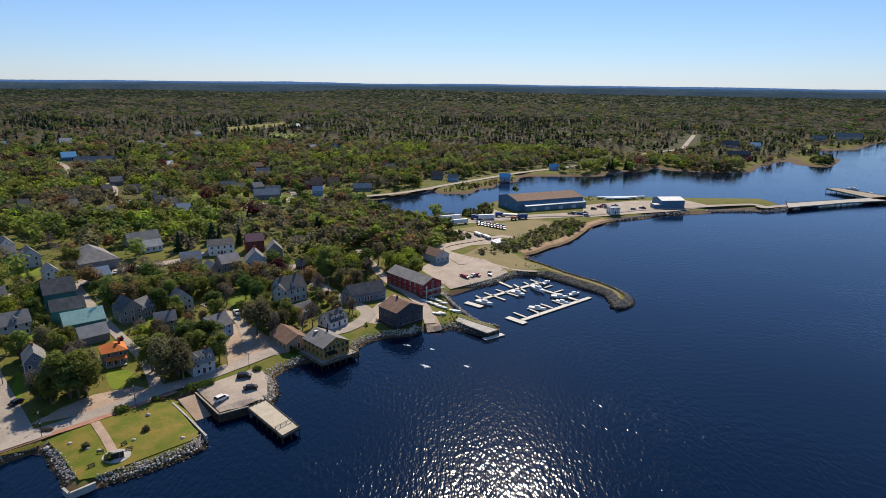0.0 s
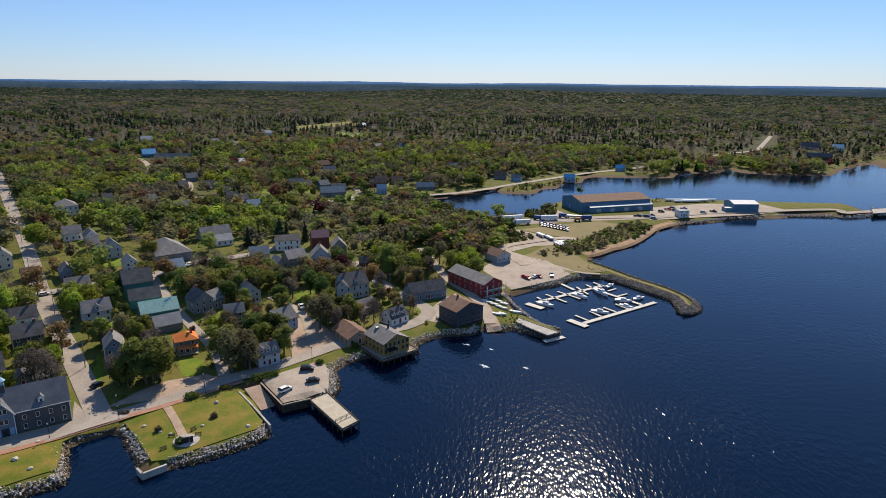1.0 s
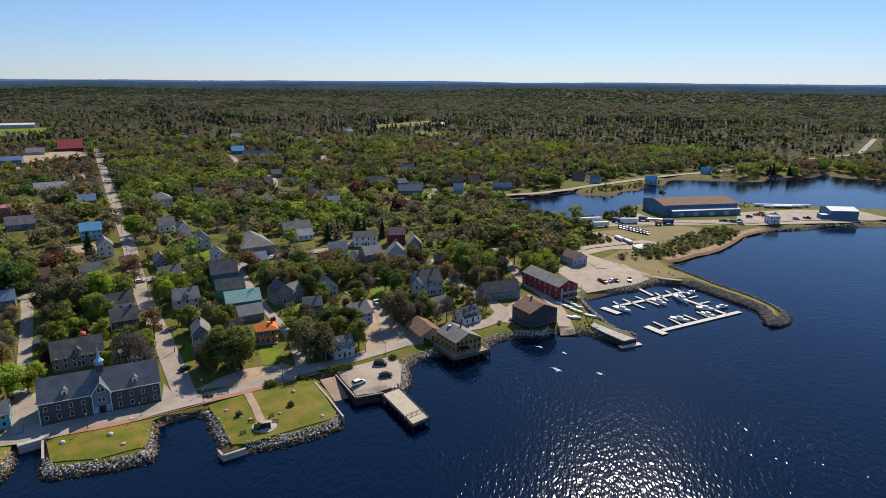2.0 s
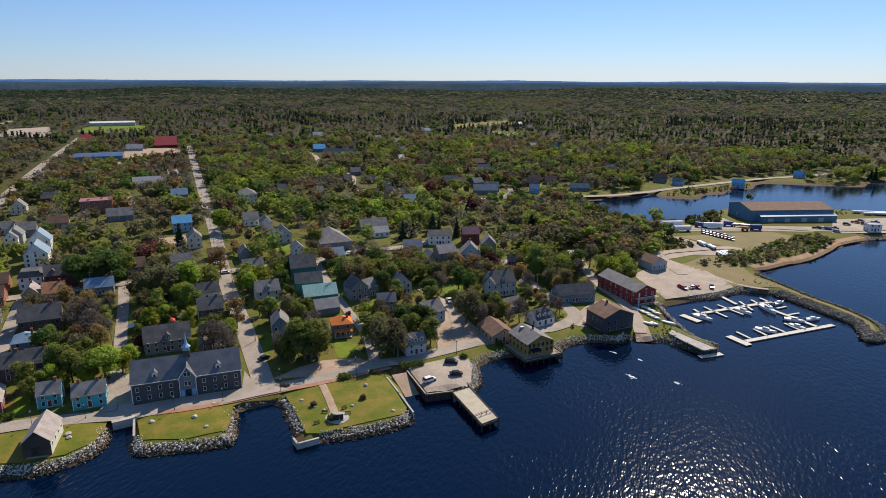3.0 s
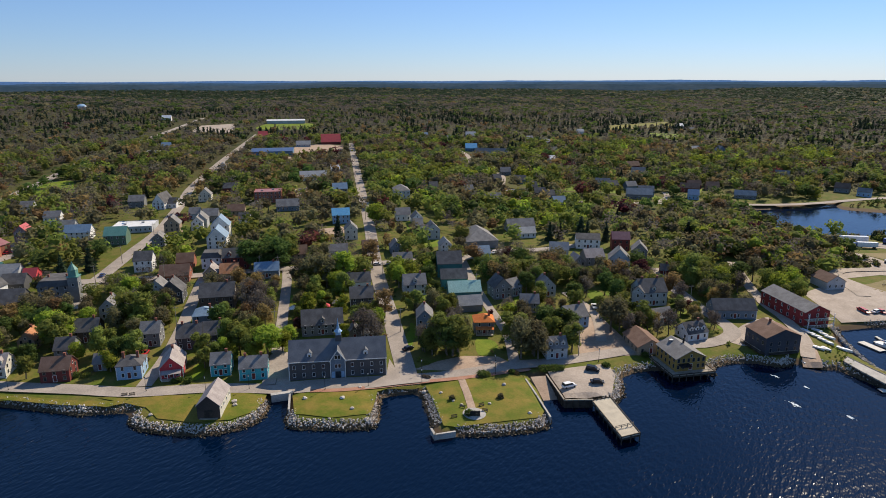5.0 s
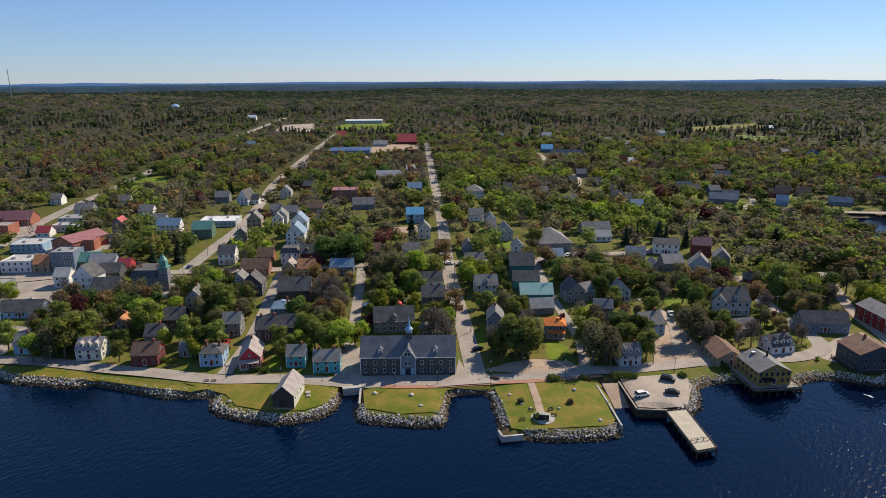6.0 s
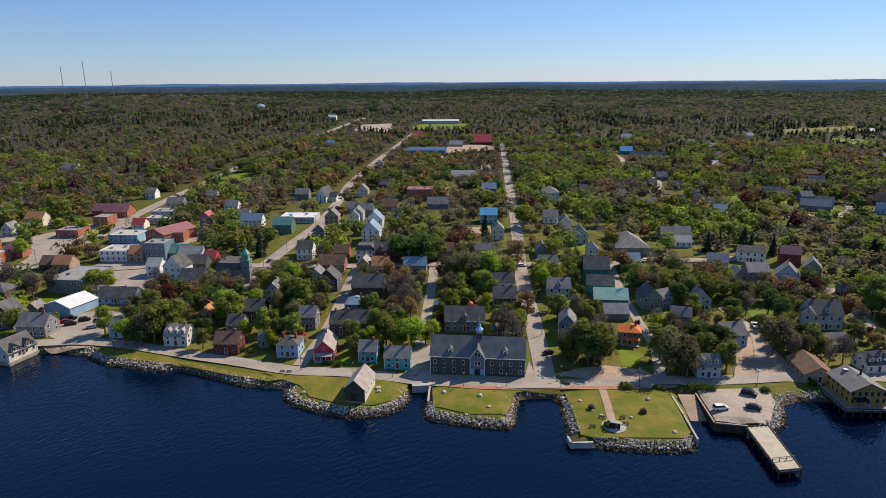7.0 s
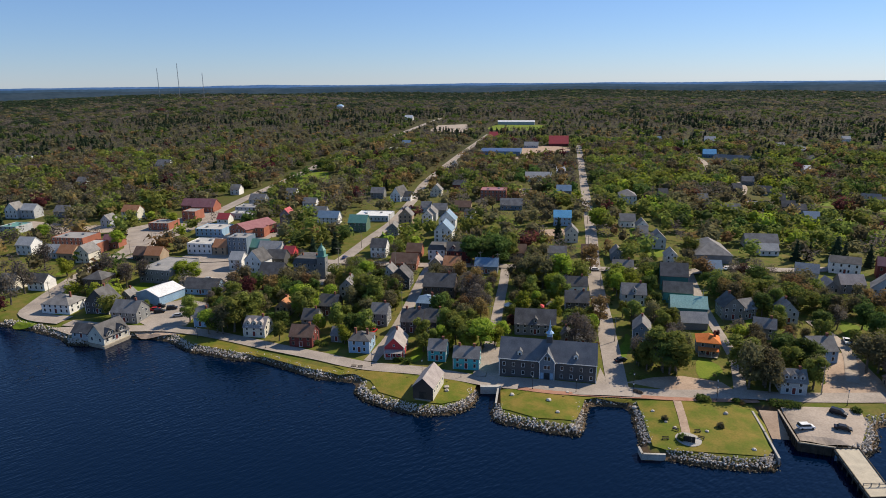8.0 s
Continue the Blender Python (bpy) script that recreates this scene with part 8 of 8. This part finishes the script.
trailer(16.7, 440.4, 22, 11, WHITE_GEL, "white box trailer with blue cab", 2.6)
trailer(9.1, 435.9, 40, 5, CAR_PAINT["blue"], "blue lorry cab on the yard", 2.2)
trailer(28.1, 457.8, -26, 6, CAR_PAINT["blue"], "blue lorry on the yard", 2.4)
trailer(36.1, 456.1, 11, 12, WHITE_GEL, "white box trailer on the yard", 2.9)
trailer(46.7, 467.2, -14, 6, CAR_PAINT["blue"], "blue lorry on the yard", 2.4)
trailer(54.3, 465.1, -5, 12, STEEL, "grey flat trailer on the yard", 1.4)
trailer(62.9, 459.5, 14, 7, CAR_PAINT["blue"], "blue container on the yard", 2.4)
trailer(55.9, 454.5, -17, 4, ROOFS["rust"], "yellow machine on the yard", 1.6)
trailer(55.8, 509.1, -78, 8, WHITE_GEL, "white lorry beside the blue warehouse", 2.9)
trailer(62.1, 495.0, -73, 6, WHITE_GEL, "white van beside the blue warehouse", 1.8)
trailer(163.7, 548.2, 9, 22, WHITE_GEL, "white covered stack on the plant yard", 1.1)
trailer(150.0, 548.9, 9, 22, WHITE_GEL, "white covered stack on the plant yard", 1.1)
trailer(155.6, 543.7, 10, 22, WHITE_GEL, "white covered stack on the plant yard", 1.1)
trailer(171.9, 552.3, 9, 22, WHITE_GEL, "white covered stack on the plant yard", 1.1)
trailer(27.2, 404.8, -63, 8, WHITE_GEL, "white boat hull stored on a cradle", 0.9)
trailer(32.2, 398.8, -64, 8, WHITE_GEL, "white boat hull stored on a cradle", 0.9)
trailer(36.6, 383.5, -65, 8, WHITE_GEL, "white boat hull stored on a cradle", 0.9)
trailer(38.6, 386.5, -65, 8, WHITE_GEL, "white boat hull stored on a cradle", 0.9)
trailer(40.8, 388.2, -66, 8, WHITE_GEL, "white boat hull stored on a cradle", 0.9)
lamp_post(-165.2, 118.4)
lamp_post(-154.5, 126.9)
lamp_post(-133.0, 139.4)
lamp_post(-122.9, 149.0)
lamp_post(-109.8, 161.0)
lamp_post(-91.5, 178.6)
lamp_post(-181.4, 108.1)
lamp_post(-113.4, 166.2)
lamp_post(-93.9, 182.9)
lamp_post(-65.0, 206.8)
lamp_post(-220.2, 84.9)
lamp_post(-246.8, 68.0)
utility_pole(-387.5, 75.4, 45)
utility_pole(-408.0, 92.3, 45)
utility_pole(-420.2, 105.7, 45)
utility_pole(-395.8, 91.7, 45)
utility_pole(-441.7, 124.6, 45)
utility_pole(-461.3, 146.6, 45)
utility_pole(-222.0, 273.6, 45)
utility_pole(-181.2, 233.5, 45)
utility_pole(-140.0, 190.9, 45)
utility_pole(-263.8, 323.2, 45)
utility_pole(-230.8, 213.8, 45)
utility_pole(-180.4, 163.4, 45)
utility_pole(-314.4, 183.7, 45)
utility_pole(-341.2, 221.0, 45)
utility_pole(-294.7, 157.8, 45)
utility_pole(-202.4, 120.3, 45)
utility_pole(-216.0, 144.9, 45)
utility_pole(-101.3, 206.8, 45)
utility_pole(-135.6, 243.9, 45)
utility_pole(-49.5, 280.9, 45)
utility_pole(-72.9, 207.8, 45)
utility_pole(-334.1, 28.6, 45)
utility_pole(-370.1, 56.9, 45)
utility_pole(-238.7, 209.2, 45)
utility_pole(-267.8, 176.2, 45)
shrub(-79.5, 191.7, 4.2, 1.6, "deep")
shrub(-76.6, 193.1, 4.5, 1.7, "deep")
shrub(-74.6, 194.3, 3.2, 1.4, "deep")
shrub(-94.8, 175.2, 3.6, 1.7, "deep")
shrub(-93.5, 176.0, 2.6, 1.3, "green", "fresh green shrub on the verge")
shrub(-87.2, 182.7, 2.6, 1.3, "deep")
shrub(-85.9, 183.2, 2, 1, "rust", "rust coloured shrub on the verge")
shrub(-61.7, 204.9, 3, 1.4, "deep")
shrub(-52.4, 219.9, 2.6, 2, "deep")
shrub(-175.0, 119.2, 3, 1.8, "deep")
shrub(-178.2, 118.2, 2.2, 1.4, "deep")
shrub(-179.2, 116.7, 1.8, 1.2, "deep")
shrub(-85.5, 150.2, 2.6, 1.8, "deep")
shrub(-94.8, 155.7, 1.8, 1.5, "olive", "small budding shrub on the lawn")
shrub(-82.3, 164.5, 1.8, 1.4, "olive", "small budding shrub on the lawn")
shrub(-211.2, 101.6, 3, 1.6, "deep")
shrub(-208.1, 103.6, 2.4, 1.3, "green", "fresh green shrub on the verge")
shrub(-110.9, 164.1, 1.5, 0.8, "bare", "low bare twiggy shrub on the lawn")
shrub(-109.5, 164.3, 1.6, 0.8, "bare", "low bare twiggy shrub on the lawn")
boulder(-106.2, 156.9, 1.6)
boulder(-85.4, 173.0, 1.5)
boulder(-83.4, 159.3, 1.1)
boulder(-70.6, 161.0, 1.3)
boulder(-134.7, 131.9, 1.5)
boulder(-124.5, 138.0, 1.6)
boulder(-117.7, 134.6, 1.3)
boulder(-167.1, 99.9, 1.3)
boulder(-151.5, 118.4, 1.8)
boulder(-124.5, 146.7, 1.2)
boulder(-90.3, 154.0, 1.2)
boulder(-100.3, 157.8, 1.2)
boulder(-93.9, 155.0, 1.0)
boulder(-149.8, 117.0, 1.5)
bench(-89.4, 152.9, 10)
bench(-84.9, 156.9, 60)
bench(-82.4, 154.4, 20)
bench(-88.6, 146.8, 45)
bench(-184.7, 102.7, 50)
bench(-182.9, 104.2, 50)
monument(-84.3, 149.8, 40)
monument(-83.5, 150.3, 40)
monument(-82.6, 150.8, 40)
radio_mast(-2806, 733, 161)
radio_mast(-2786, 806, 181)
radio_mast(-2758, 895, 143)
water_tank(-1312, 727, 50.3)
clock_tower(-281.8, 141.7, 43, 18.2)
house(-292.8, 140.6, 43, 13.0, 14.0, 7.0, "grey", "dark", "mansard", label="grey stone town hall with dark mansard roof", name="town_hall", chimney=2)
quay_house(-272.4, 41.0)
canopy(-189.9, 182.6, WHITE_GEL)
canopy(-184.8, 185.4, PAINTS["teal"])
canopy(-180.1, 191.9, PAINTS["red"])
canopy(-179.0, 197.3, ROOFS["grey"])

# ---- woods and gardens ----
def free_of(px, py, gap=0.0):
    """Which points stand clear of water, roads, lots, lawns and houses."""
    ok = inside(px, py, SHORE) & (near_line(px, py, RING) > 9)
    for half, line, clear in ROADS:
        ok &= near_line(px, py, line) > half + clear + gap
    for poly in OPEN_GROUND:
        ok &= ~inside(px, py, poly)
    for x, y, r in FOOTPRINTS:
        ok &= (px - x) ** 2 + (py - y) ** 2 > (r + 1.5 + gap) ** 2
    return ok


def bushes(outline, count, low, high, kinds, seed, label, sink=0.36, name="scrub"):
    """Low scrub inside an outline."""
    g = np.random.default_rng(seed)
    o = np.array(outline)
    x, y = [g.uniform(o[:, k].min(), o[:, k].max(), count * 4) for k in (0, 1)]
    keep = inside(x, y, o) & inside(x, y, SHORE) & (near_line(x, y, RING) > 2.5)
    for half, line, clear in ROADS:
        keep &= near_line(x, y, line) > half + 1
    x, y = x[keep][:count], y[keep][:count]
    wood_of([(kinds[int(g.integers(0, len(kinds)))], a, b, h) for a, b, h in zip(x, y, g.uniform(low, high, len(x)))], 40, 0.10, name, label, sink, 6, 1)


def lattice(step, r0, r1, seed):
    """Shaken lattice points on the landward side between two distances from the harbour mouth."""
    g = np.random.default_rng(seed)
    a = np.arange(-r1, r1, step)
    x, y = [q.ravel() + g.uniform(-0.45, 0.45, q.size) * step for q in np.meshgrid(a, a)]
    r, bearing = np.hypot(x, y), np.degrees(np.arctan2(-x, y))
    keep = (r >= r0) & (r < r1) & (bearing > -44) & (bearing < 98)
    return x[keep], y[keep], g


def patchy(x, y, size, shift=0.0):
    return np.array([noise.noise((a / size + shift, b / size - shift, shift)) for a, b in zip(x, y)])


def species(x, y, g, spruce, brown=0.0):
    """Drifts of kinds: olive and bare woods, green gardens, spruce stands."""
    p, q = patchy(x, y, 70.0) + brown, patchy(x, y, 38.0, 5.0)
    u = g.random(len(x))
    out = []
    for a, b, k, s in zip(p, q, u, spruce):
        if b + 0.35 * (k - 0.5) < s:
            out.append("spruce")
        elif a + 0.7 * (k - 0.5) > 0.16:
            out.append("olive" if k < 0.55 else ("bare" if k < 0.88 else ("rust" if k < 0.985 else "plum")))
        elif a + 0.7 * (k - 0.5) > -0.08:
            out.append("green" if k < 0.45 else ("olive" if k < 0.85 else "lime"))
        else:
            out.append("lime" if k > 0.72 else ("deep" if k < 0.2 else "green"))
    return out


def haze_greyed(kinds, g):
    """The back country: swaps young leaf for bare and dark kinds, a colour stand-in for haze."""
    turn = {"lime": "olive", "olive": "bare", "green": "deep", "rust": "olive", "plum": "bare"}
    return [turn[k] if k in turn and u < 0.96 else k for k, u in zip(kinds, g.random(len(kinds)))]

# ---- trees that stand out ----
tree("green", -114.6, 184.0, 17.0, 1.15)
tree("green", -110.1, 185.3, 16.4, 1.15)
tree("deep", -111.4, 183.5, 15.2, 1.15)
tree("deep", -121.8, 180.7, 7.7, 1.15)
tree("deep", -89.6, 218.2, 14.6, 1.15)
tree("deep", -84.4, 219.8, 13.8, 1.15)
tree("deep", -82.2, 223.5, 10.6, 1.15)
tree("olive", -89.7, 194.9, 16.1, 1.05)
tree("lime", -107.2, 221.2, 10.3, 1.15)
tree("olive", -87.7, 200.4, 13.7, 1.05)
tree("olive", -83.8, 196.6, 13.0, 1.05)
tree("lime", -167.2, 147.1, 13.0, 1.5)
tree("lime", -172.4, 145.6, 9.0, 1.35)
tree("lime", -166.4, 153.1, 10.0, 1.15)
tree("green", -183.1, 153.5, 10.6, 1.15)
tree("olive", -70.1, 235.7, 16.7, 1.05)
tree("olive", -67.5, 238.5, 14.4, 1.05)
tree("green", -58.3, 245.4, 8.9, 1.15)
tree("deep", -62.8, 239.8, 8.1, 1.15)
tree("deep", -52.6, 270.0, 9.0, 1.15)
tree("plum", -48.7, 272.2, 6.4, 1.05)
tree("plum", -117.5, 223.6, 3.7, 1.05)
tree("olive", -244.4, 77.3, 14.7, 1.05)
tree("green", -243.8, 81.7, 17.0, 1.15)
tree("green", -243.9, 88.9, 17.0, 1.15)
tree("lime", -248.1, 72.9, 11.2, 1.15)
tree("deep", -247.1, 75.9, 11.9, 1.15)
tree("green", -249.2, 87.3, 14.8, 1.15)
tree("olive", -247.6, 94.0, 14.9, 1.05)
tree("lime", -324.7, 85.8, 12.3, 1.15)
tree("lime", -321.0, 90.2, 11.4, 1.15)
tree("green", -236.3, 109.3, 15.6, 1.15)
tree("lime", -243.3, 116.7, 11.3, 1.15)
tree("lime", -241.7, 110.6, 15.2, 1.15)
tree("lime", -259.5, 154.0, 12.1, 1.15)
tree("green", -228.9, 138.2, 17.0, 1.15)
tree("green", -235.2, 136.2, 16.7, 1.15)
tree("deep", -243.3, 150.8, 13.7, 1.15)
tree("olive", -199.1, 213.5, 17.0, 1.05)
tree("lime", -195.5, 221.7, 17.0, 1.15)
tree("olive", -204.2, 209.1, 16.7, 1.05)
tree("olive", -211.1, 208.4, 14.2, 1.05)
tree("rust", -153.5, 198.1, 14.1, 1.05)
tree("rust", -198.5, 247.1, 16.4, 1.05)
tree("bare", -145.9, 175.2, 14.9, 1.05)
tree("bare", -141.8, 176.9, 12.1, 1.05)
tree("bare", -149.3, 182.7, 10.6, 1.05)
tree("plum", -174.9, 169.8, 6.3, 1.05)
tree("deep", -247.4, 211.2, 17.0, 1.15)
tree("deep", -241.9, 216.2, 17.0, 1.15)
tree("deep", -237.5, 220.1, 17.0, 1.15)
tree("green", -240.0, 230.8, 17.0, 1.15)
tree("lime", -249.5, 316.0, 17.0, 1.15)
tree("bare", -202.5, 176.8, 15.6, 1.05)
tree("bare", -194.6, 166.6, 15.0, 1.05)
tree("green", -182.1, 308.1, 13.1, 1.15)
tree("green", -105.3, 244.4, 9.9, 1.15)
tree("green", -96.6, 202.4, 15.2, 1.15)
tree("olive", -86.4, 199.2, 14.6, 1.05)
tree("green", -297.0, 61.4, 4.0, 1.15)
tree("bare", -335.3, 69.6, 13.1, 1.05)
tree("bare", -331.8, 60.9, 14.2, 1.05)
tree("bare", -347.9, 55.2, 17.0, 1.05)
tree("bare", -355.5, 20.7, 17.0, 1.05)
tree("lime", -371.3, 41.1, 11.9, 1.15)
tree("lime", -394.8, 50.2, 7.9, 1.15)
tree("bare", -389.7, 33.3, 16.7, 1.05)
tree("bare", -341.5, 13.8, 17.0, 1.05)
tree("lime", -453.8, 41.3, 12.2, 1.15)
tree("deep", -430.1, 79.6, 10.7, 1.15)
tree("lime", -410.9, 73.9, 11.9, 1.15)
tree("lime", -446.1, 114.8, 10.8, 1.15)
tree("bare", -34.9, 312.1, 11.1, 1.05)
tree("green", -55.3, 308.9, 16.9, 1.15)
tree("green", -50.5, 311.9, 14.2, 1.15)
tree("olive", -31.3, 333.5, 14.5, 1.05)

# ---- scrub on the point and open ground without trees ----
POINT = [(16.0, 318.4), (8.0, 372.3), (8.7, 431.9), (6.9, 451.6), (-1.1, 450.8), (21.0, 508.1), (52.4, 563.5), (137.1, 595.9), (295.8, 586.7), (371.6, 620.4), (303.6, 487.2), (149.2, 466.9), (106.2, 434.9), (79.9, 393.5), (55.3, 364.4), (99.6, 308.2), (90.3, 275.9), (80.5, 285.8), (44.2, 324.7)]
OPEN_GROUND.append(POINT)
OPEN_GROUND.append([(-11.6, 287.6), (7.1, 289.0), (30.2, 243.4), (18.5, 235.2), (-8.1, 239.0), (-8.2, 268.5)])
bushes([(20.8, 360.0), (45.0, 393.0), (67.1, 426.7), (99.4, 458.3), (107.8, 451.5), (96.1, 422.8), (73.2, 395.6), (52.8, 371.7), (35.2, 359.0)], 330, 2.6, 6.0, ("olive", "green", "olive", "bare"), 21, "on the shore bank")
bushes([(16.3, 500.6), (35.5, 526.9), (46.1, 515.9), (43.2, 480.3), (27.7, 466.0), (17.5, 467.3)], 90, 3.0, 7.0, ("green", "olive", "spruce"), 22, "beside the blue warehouse")
bushes([(-14.0, 474.8), (7.5, 506.2), (20.7, 498.9), (11.1, 460.3), (-5.1, 446.4)], 90, 2.5, 6.0, ("green", "olive", "bare"), 23, "by the cove")
bushes([(-0.8, 411.7), (8.6, 420.2), (27.5, 392.5), (16.8, 384.9), (4.7, 387.6)], 130, 2.5, 5.0, ("olive", "bare", "green"), 24, "beside the gravel track")
bushes([(129.2, 560.0), (144.0, 562.5), (139.5, 543.9), (122.3, 528.4)], 25, 1.0, 2.5, ("green", "olive"), 25, "behind the plant yard")
bushes([(0.6, 264.7), (5.5, 267.7), (12.6, 257.9), (11.2, 251.6), (4.2, 253.8)], 40, 0.6, 1.3, ("lime", "green"), 26, "on the grassy pier")
bushes([(39.5, 337.8), (52.4, 344.0), (77.9, 321.7), (90.8, 301.2), (84.9, 293.8), (68.8, 318.0)], 40, 0.6, 1.3, ("olive", "green"), 27, "on the breakwater")
bushes([(14.5, 609.9), (74.2, 661.3), (92.4, 688.3), (47.2, 611.2), (3.6, 583.8)], 150, 2.5, 5.0, ("olive", "green", "rust"), 28, "on the marsh by the cove")
bushes([(281.2, 782.6), (355.2, 761.8), (369.0, 761.8), (307.6, 743.9)], 130, 2.0, 4.5, ("olive", "rust"), 29, "on the far spit")
bushes([(501.8, 862.8), (569.0, 919.2), (525.1, 840.3), (484.7, 822.1)], 60, 6.0, 11.0, ("spruce", "deep"), 30, "on the wooded islet")
bushes([(-73.7, 420.6), (-53.8, 485.2), (-21.2, 448.3), (-4.7, 424.7), (2.9, 387.3), (-8.2, 350.3), (-25.0, 339.7), (-40.0, 361.6), (-59.5, 357.7)], 330, 8.0, 14.0, ("olive", "olive", "bare", "green", "rust", "lime"), 31, "in the wood behind the boathouse", 0.12, "wood_trees")
x, y, g = lattice(5.7, 90, 340, 1)
ok = free_of(x, y) & (g.random(len(x)) < 0.84)
x, y = x[ok], y[ok]
kinds = species(x, y, g, np.full(len(x), -0.85), -0.03)
rows = [(k, a, b, h) for k, a, b, h in zip(kinds, x, y, g.uniform(6.5, 13.0, len(x)))]
rows.sort(key=lambda r: math.hypot(r[1], r[2]))
for kind, a, b, h in rows[:230]:
    tree(kind, a, b, h)
wood_of(rows[230:], 900, 0.040, "garden_trees", "among the houses", 0.06, 12, 0, 1.1)
x, y, g = lattice(9.0, 340, 900, 2)
ok = free_of(x, y, 1.0) & (g.random(len(x)) < np.clip(0.62 + (np.hypot(x, y) - 330) / 800, 0, 0.95))
x, y = x[ok], y[ok]
kinds = species(x, y, g, np.full(len(x), -0.52), 0.03 + 0.28 * np.clip((-x - 350) / 300, 0, 1))
wood_of([(k, a, b, h) for k, a, b, h in zip(kinds, x, y, g.uniform(8, 15, len(x)))], 100, 0.092, "inland_trees", "inland of the town", 0.08, 6, 0, 1.2, 1.0)
for step, r0, r1, low, tall, detail, leaf, lobes, wide, seed in ((12.0, 900, 1500, 7, 12, 26, 0.16, 4, 1.35, 3), (16.0, 1500, 2300, 8, 13, 18, 0.24, 2, 1.8, 6)):
    x, y, g = lattice(step, r0, r1, seed)
    ok = free_of(x, y)
    x, y = x[ok], y[ok]
    # spruce and bare kinds gain with distance, so the mix's colour carries the haze
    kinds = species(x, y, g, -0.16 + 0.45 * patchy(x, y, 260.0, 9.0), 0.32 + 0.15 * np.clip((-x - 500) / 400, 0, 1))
    kinds = [k if u < np.interp(math.hypot(a, b), (900, 1200), (0.6, 0.0)) else d for k, d, u, a, b in zip(kinds, haze_greyed(kinds, g), g.random(len(x)), x, y)]
    wood_of([(k, a, b, h) for k, a, b, h in zip(kinds, x, y, g.uniform(low, tall, len(x)))], detail, leaf, "far_woods", "in haze-greyed far woods", 0.14, lobes, 0, wide, 0.35)
x, y, g = lattice(25.0, 2300, 3650, 4)
ok = inside(x, y, SHORE)
x, y = x[ok], y[ok]
# mostly dark and grey kinds, haze put into the colour of the last woods
kinds = haze_greyed(species(x, y, g, 0.30 + 0.30 * patchy(x, y, 420.0, 9.0), 0.6), g)
wood_of([(k, a, b, h) for k, a, b, h in zip(kinds, x, y, g.uniform(9, 14, len(x)))], 10, 0.32, "distant_woods", "haze-greyed along the horizon", 0.3, 1, 0, 2.6, 0.2)
x, y, g = lattice(5.0, 90, 340, 5)
ok = free_of(x, y, -1.6) & (g.random(len(x)) < 0.33)
x, y = x[ok], y[ok]
kinds = [("deep", "green", "olive", "lime", "bare", "green", "rust", "olive")[int(k)] for k in g.integers(0, 8, len(x))]
wood_of([(k, a, b, h) for k, a, b, h in zip(kinds, x, y, g.uniform(1.4, 3.6, len(x)))], 24, 0.12, "garden_shrubs", "and hedges between the houses", 0.33, 4, 1)

# ---- stone armour along the shore ----
def stones(lines, size, per_metre, name, label, low=-0.2, high=2.1, wide=3.2, dry=None):
    """Loose angular stones piled from the tide line to the lawn, one joined mesh above and one below the weed line."""
    g = np.random.default_rng(11)
    ico = bmesh.new()
    bmesh.ops.create_icosphere(ico, subdivisions=1, radius=0.5)
    base = np.array([v.co[:] for v in ico.verts])
    tris = np.array([[v.index for v in f.verts] for f in ico.faces])
    ico.free()
    groups = {0: ([], []), 1: ([], [])}
    count = [0, 0]
    for line in lines:
        p = smooth_line(line, 1.0)
        ahead = np.gradient(p, axis=0)
        ahead /= np.hypot(*ahead.T)[:, None] + 1e-9
        left = np.stack([-ahead[:, 1], ahead[:, 0]], 1)
        for q, n in zip(p, left):
            for _ in range(per_metre):
                k = g.random()
                s = size * g.uniform(0.55, 1.35)
                c = q + n * (k * wide - 0.3) + g.normal(size=2) * 0.35
                z = low + (high - low) * k ** 0.85
                shape = base * (1 + 0.55 * (g.random((len(base), 1)) - 0.5)) * g.uniform(0.6, 1.25, 3)
                a = g.uniform(0, 6.283)
                turn = np.array([[math.cos(a), -math.sin(a), 0], [math.sin(a), math.cos(a), 0], [0, 0, 1]])
                w = 1 if z < 0.62 + 0.25 * g.random() else 0
                groups[w][0].append(shape @ turn * s + (c[0], c[1], z))
                groups[w][1].append(tris + count[w])
                count[w] += len(base)
    for w, (v, f) in groups.items():
        if v:
            ob = new(name, cells(name, np.concatenate(v).tolist(), np.concatenate(f).tolist(), WET_STONE if w else (dry or STONE)))
            tagged(ob, ("dark weed-covered " if w else ("brown-grey " if dry else "pale grey ")) + label, "stones", kind="stuff")


near = [SHORE_WEST, SHORE_WEST[-1:] + SHORE_BARN[:9], SHORE_GREEN[1:15], SHORE_PARK[:5], SHORE_LOT[:6], SHORE_LOT[6:12], SHORE_LOT[12:16], SHORE_MARINA[:2] + SHORE_MARINA[4:], SHORE_MARINA[-1:] + BREAKWATER]
stones(near, 0.52, 20, "rock_armour", "armour stones along the shore", wide=3.6)
stones([BREAKWATER], 0.68, 30, "breakwater_stone", "stones of the breakwater", low=0.2, high=2.5, wide=4.0, dry=BROWN_STONE)
stones([BEACH[5:], CAUSEWAY[:4]], 1.1, 3, "rock_armour", "stones along the causeway and beach", high=1.7, wide=3.5)
stones([BEACH[:6]], 0.6, 1, "rock_armour", "stones scattered along the beach", high=1.5, wide=6.0)
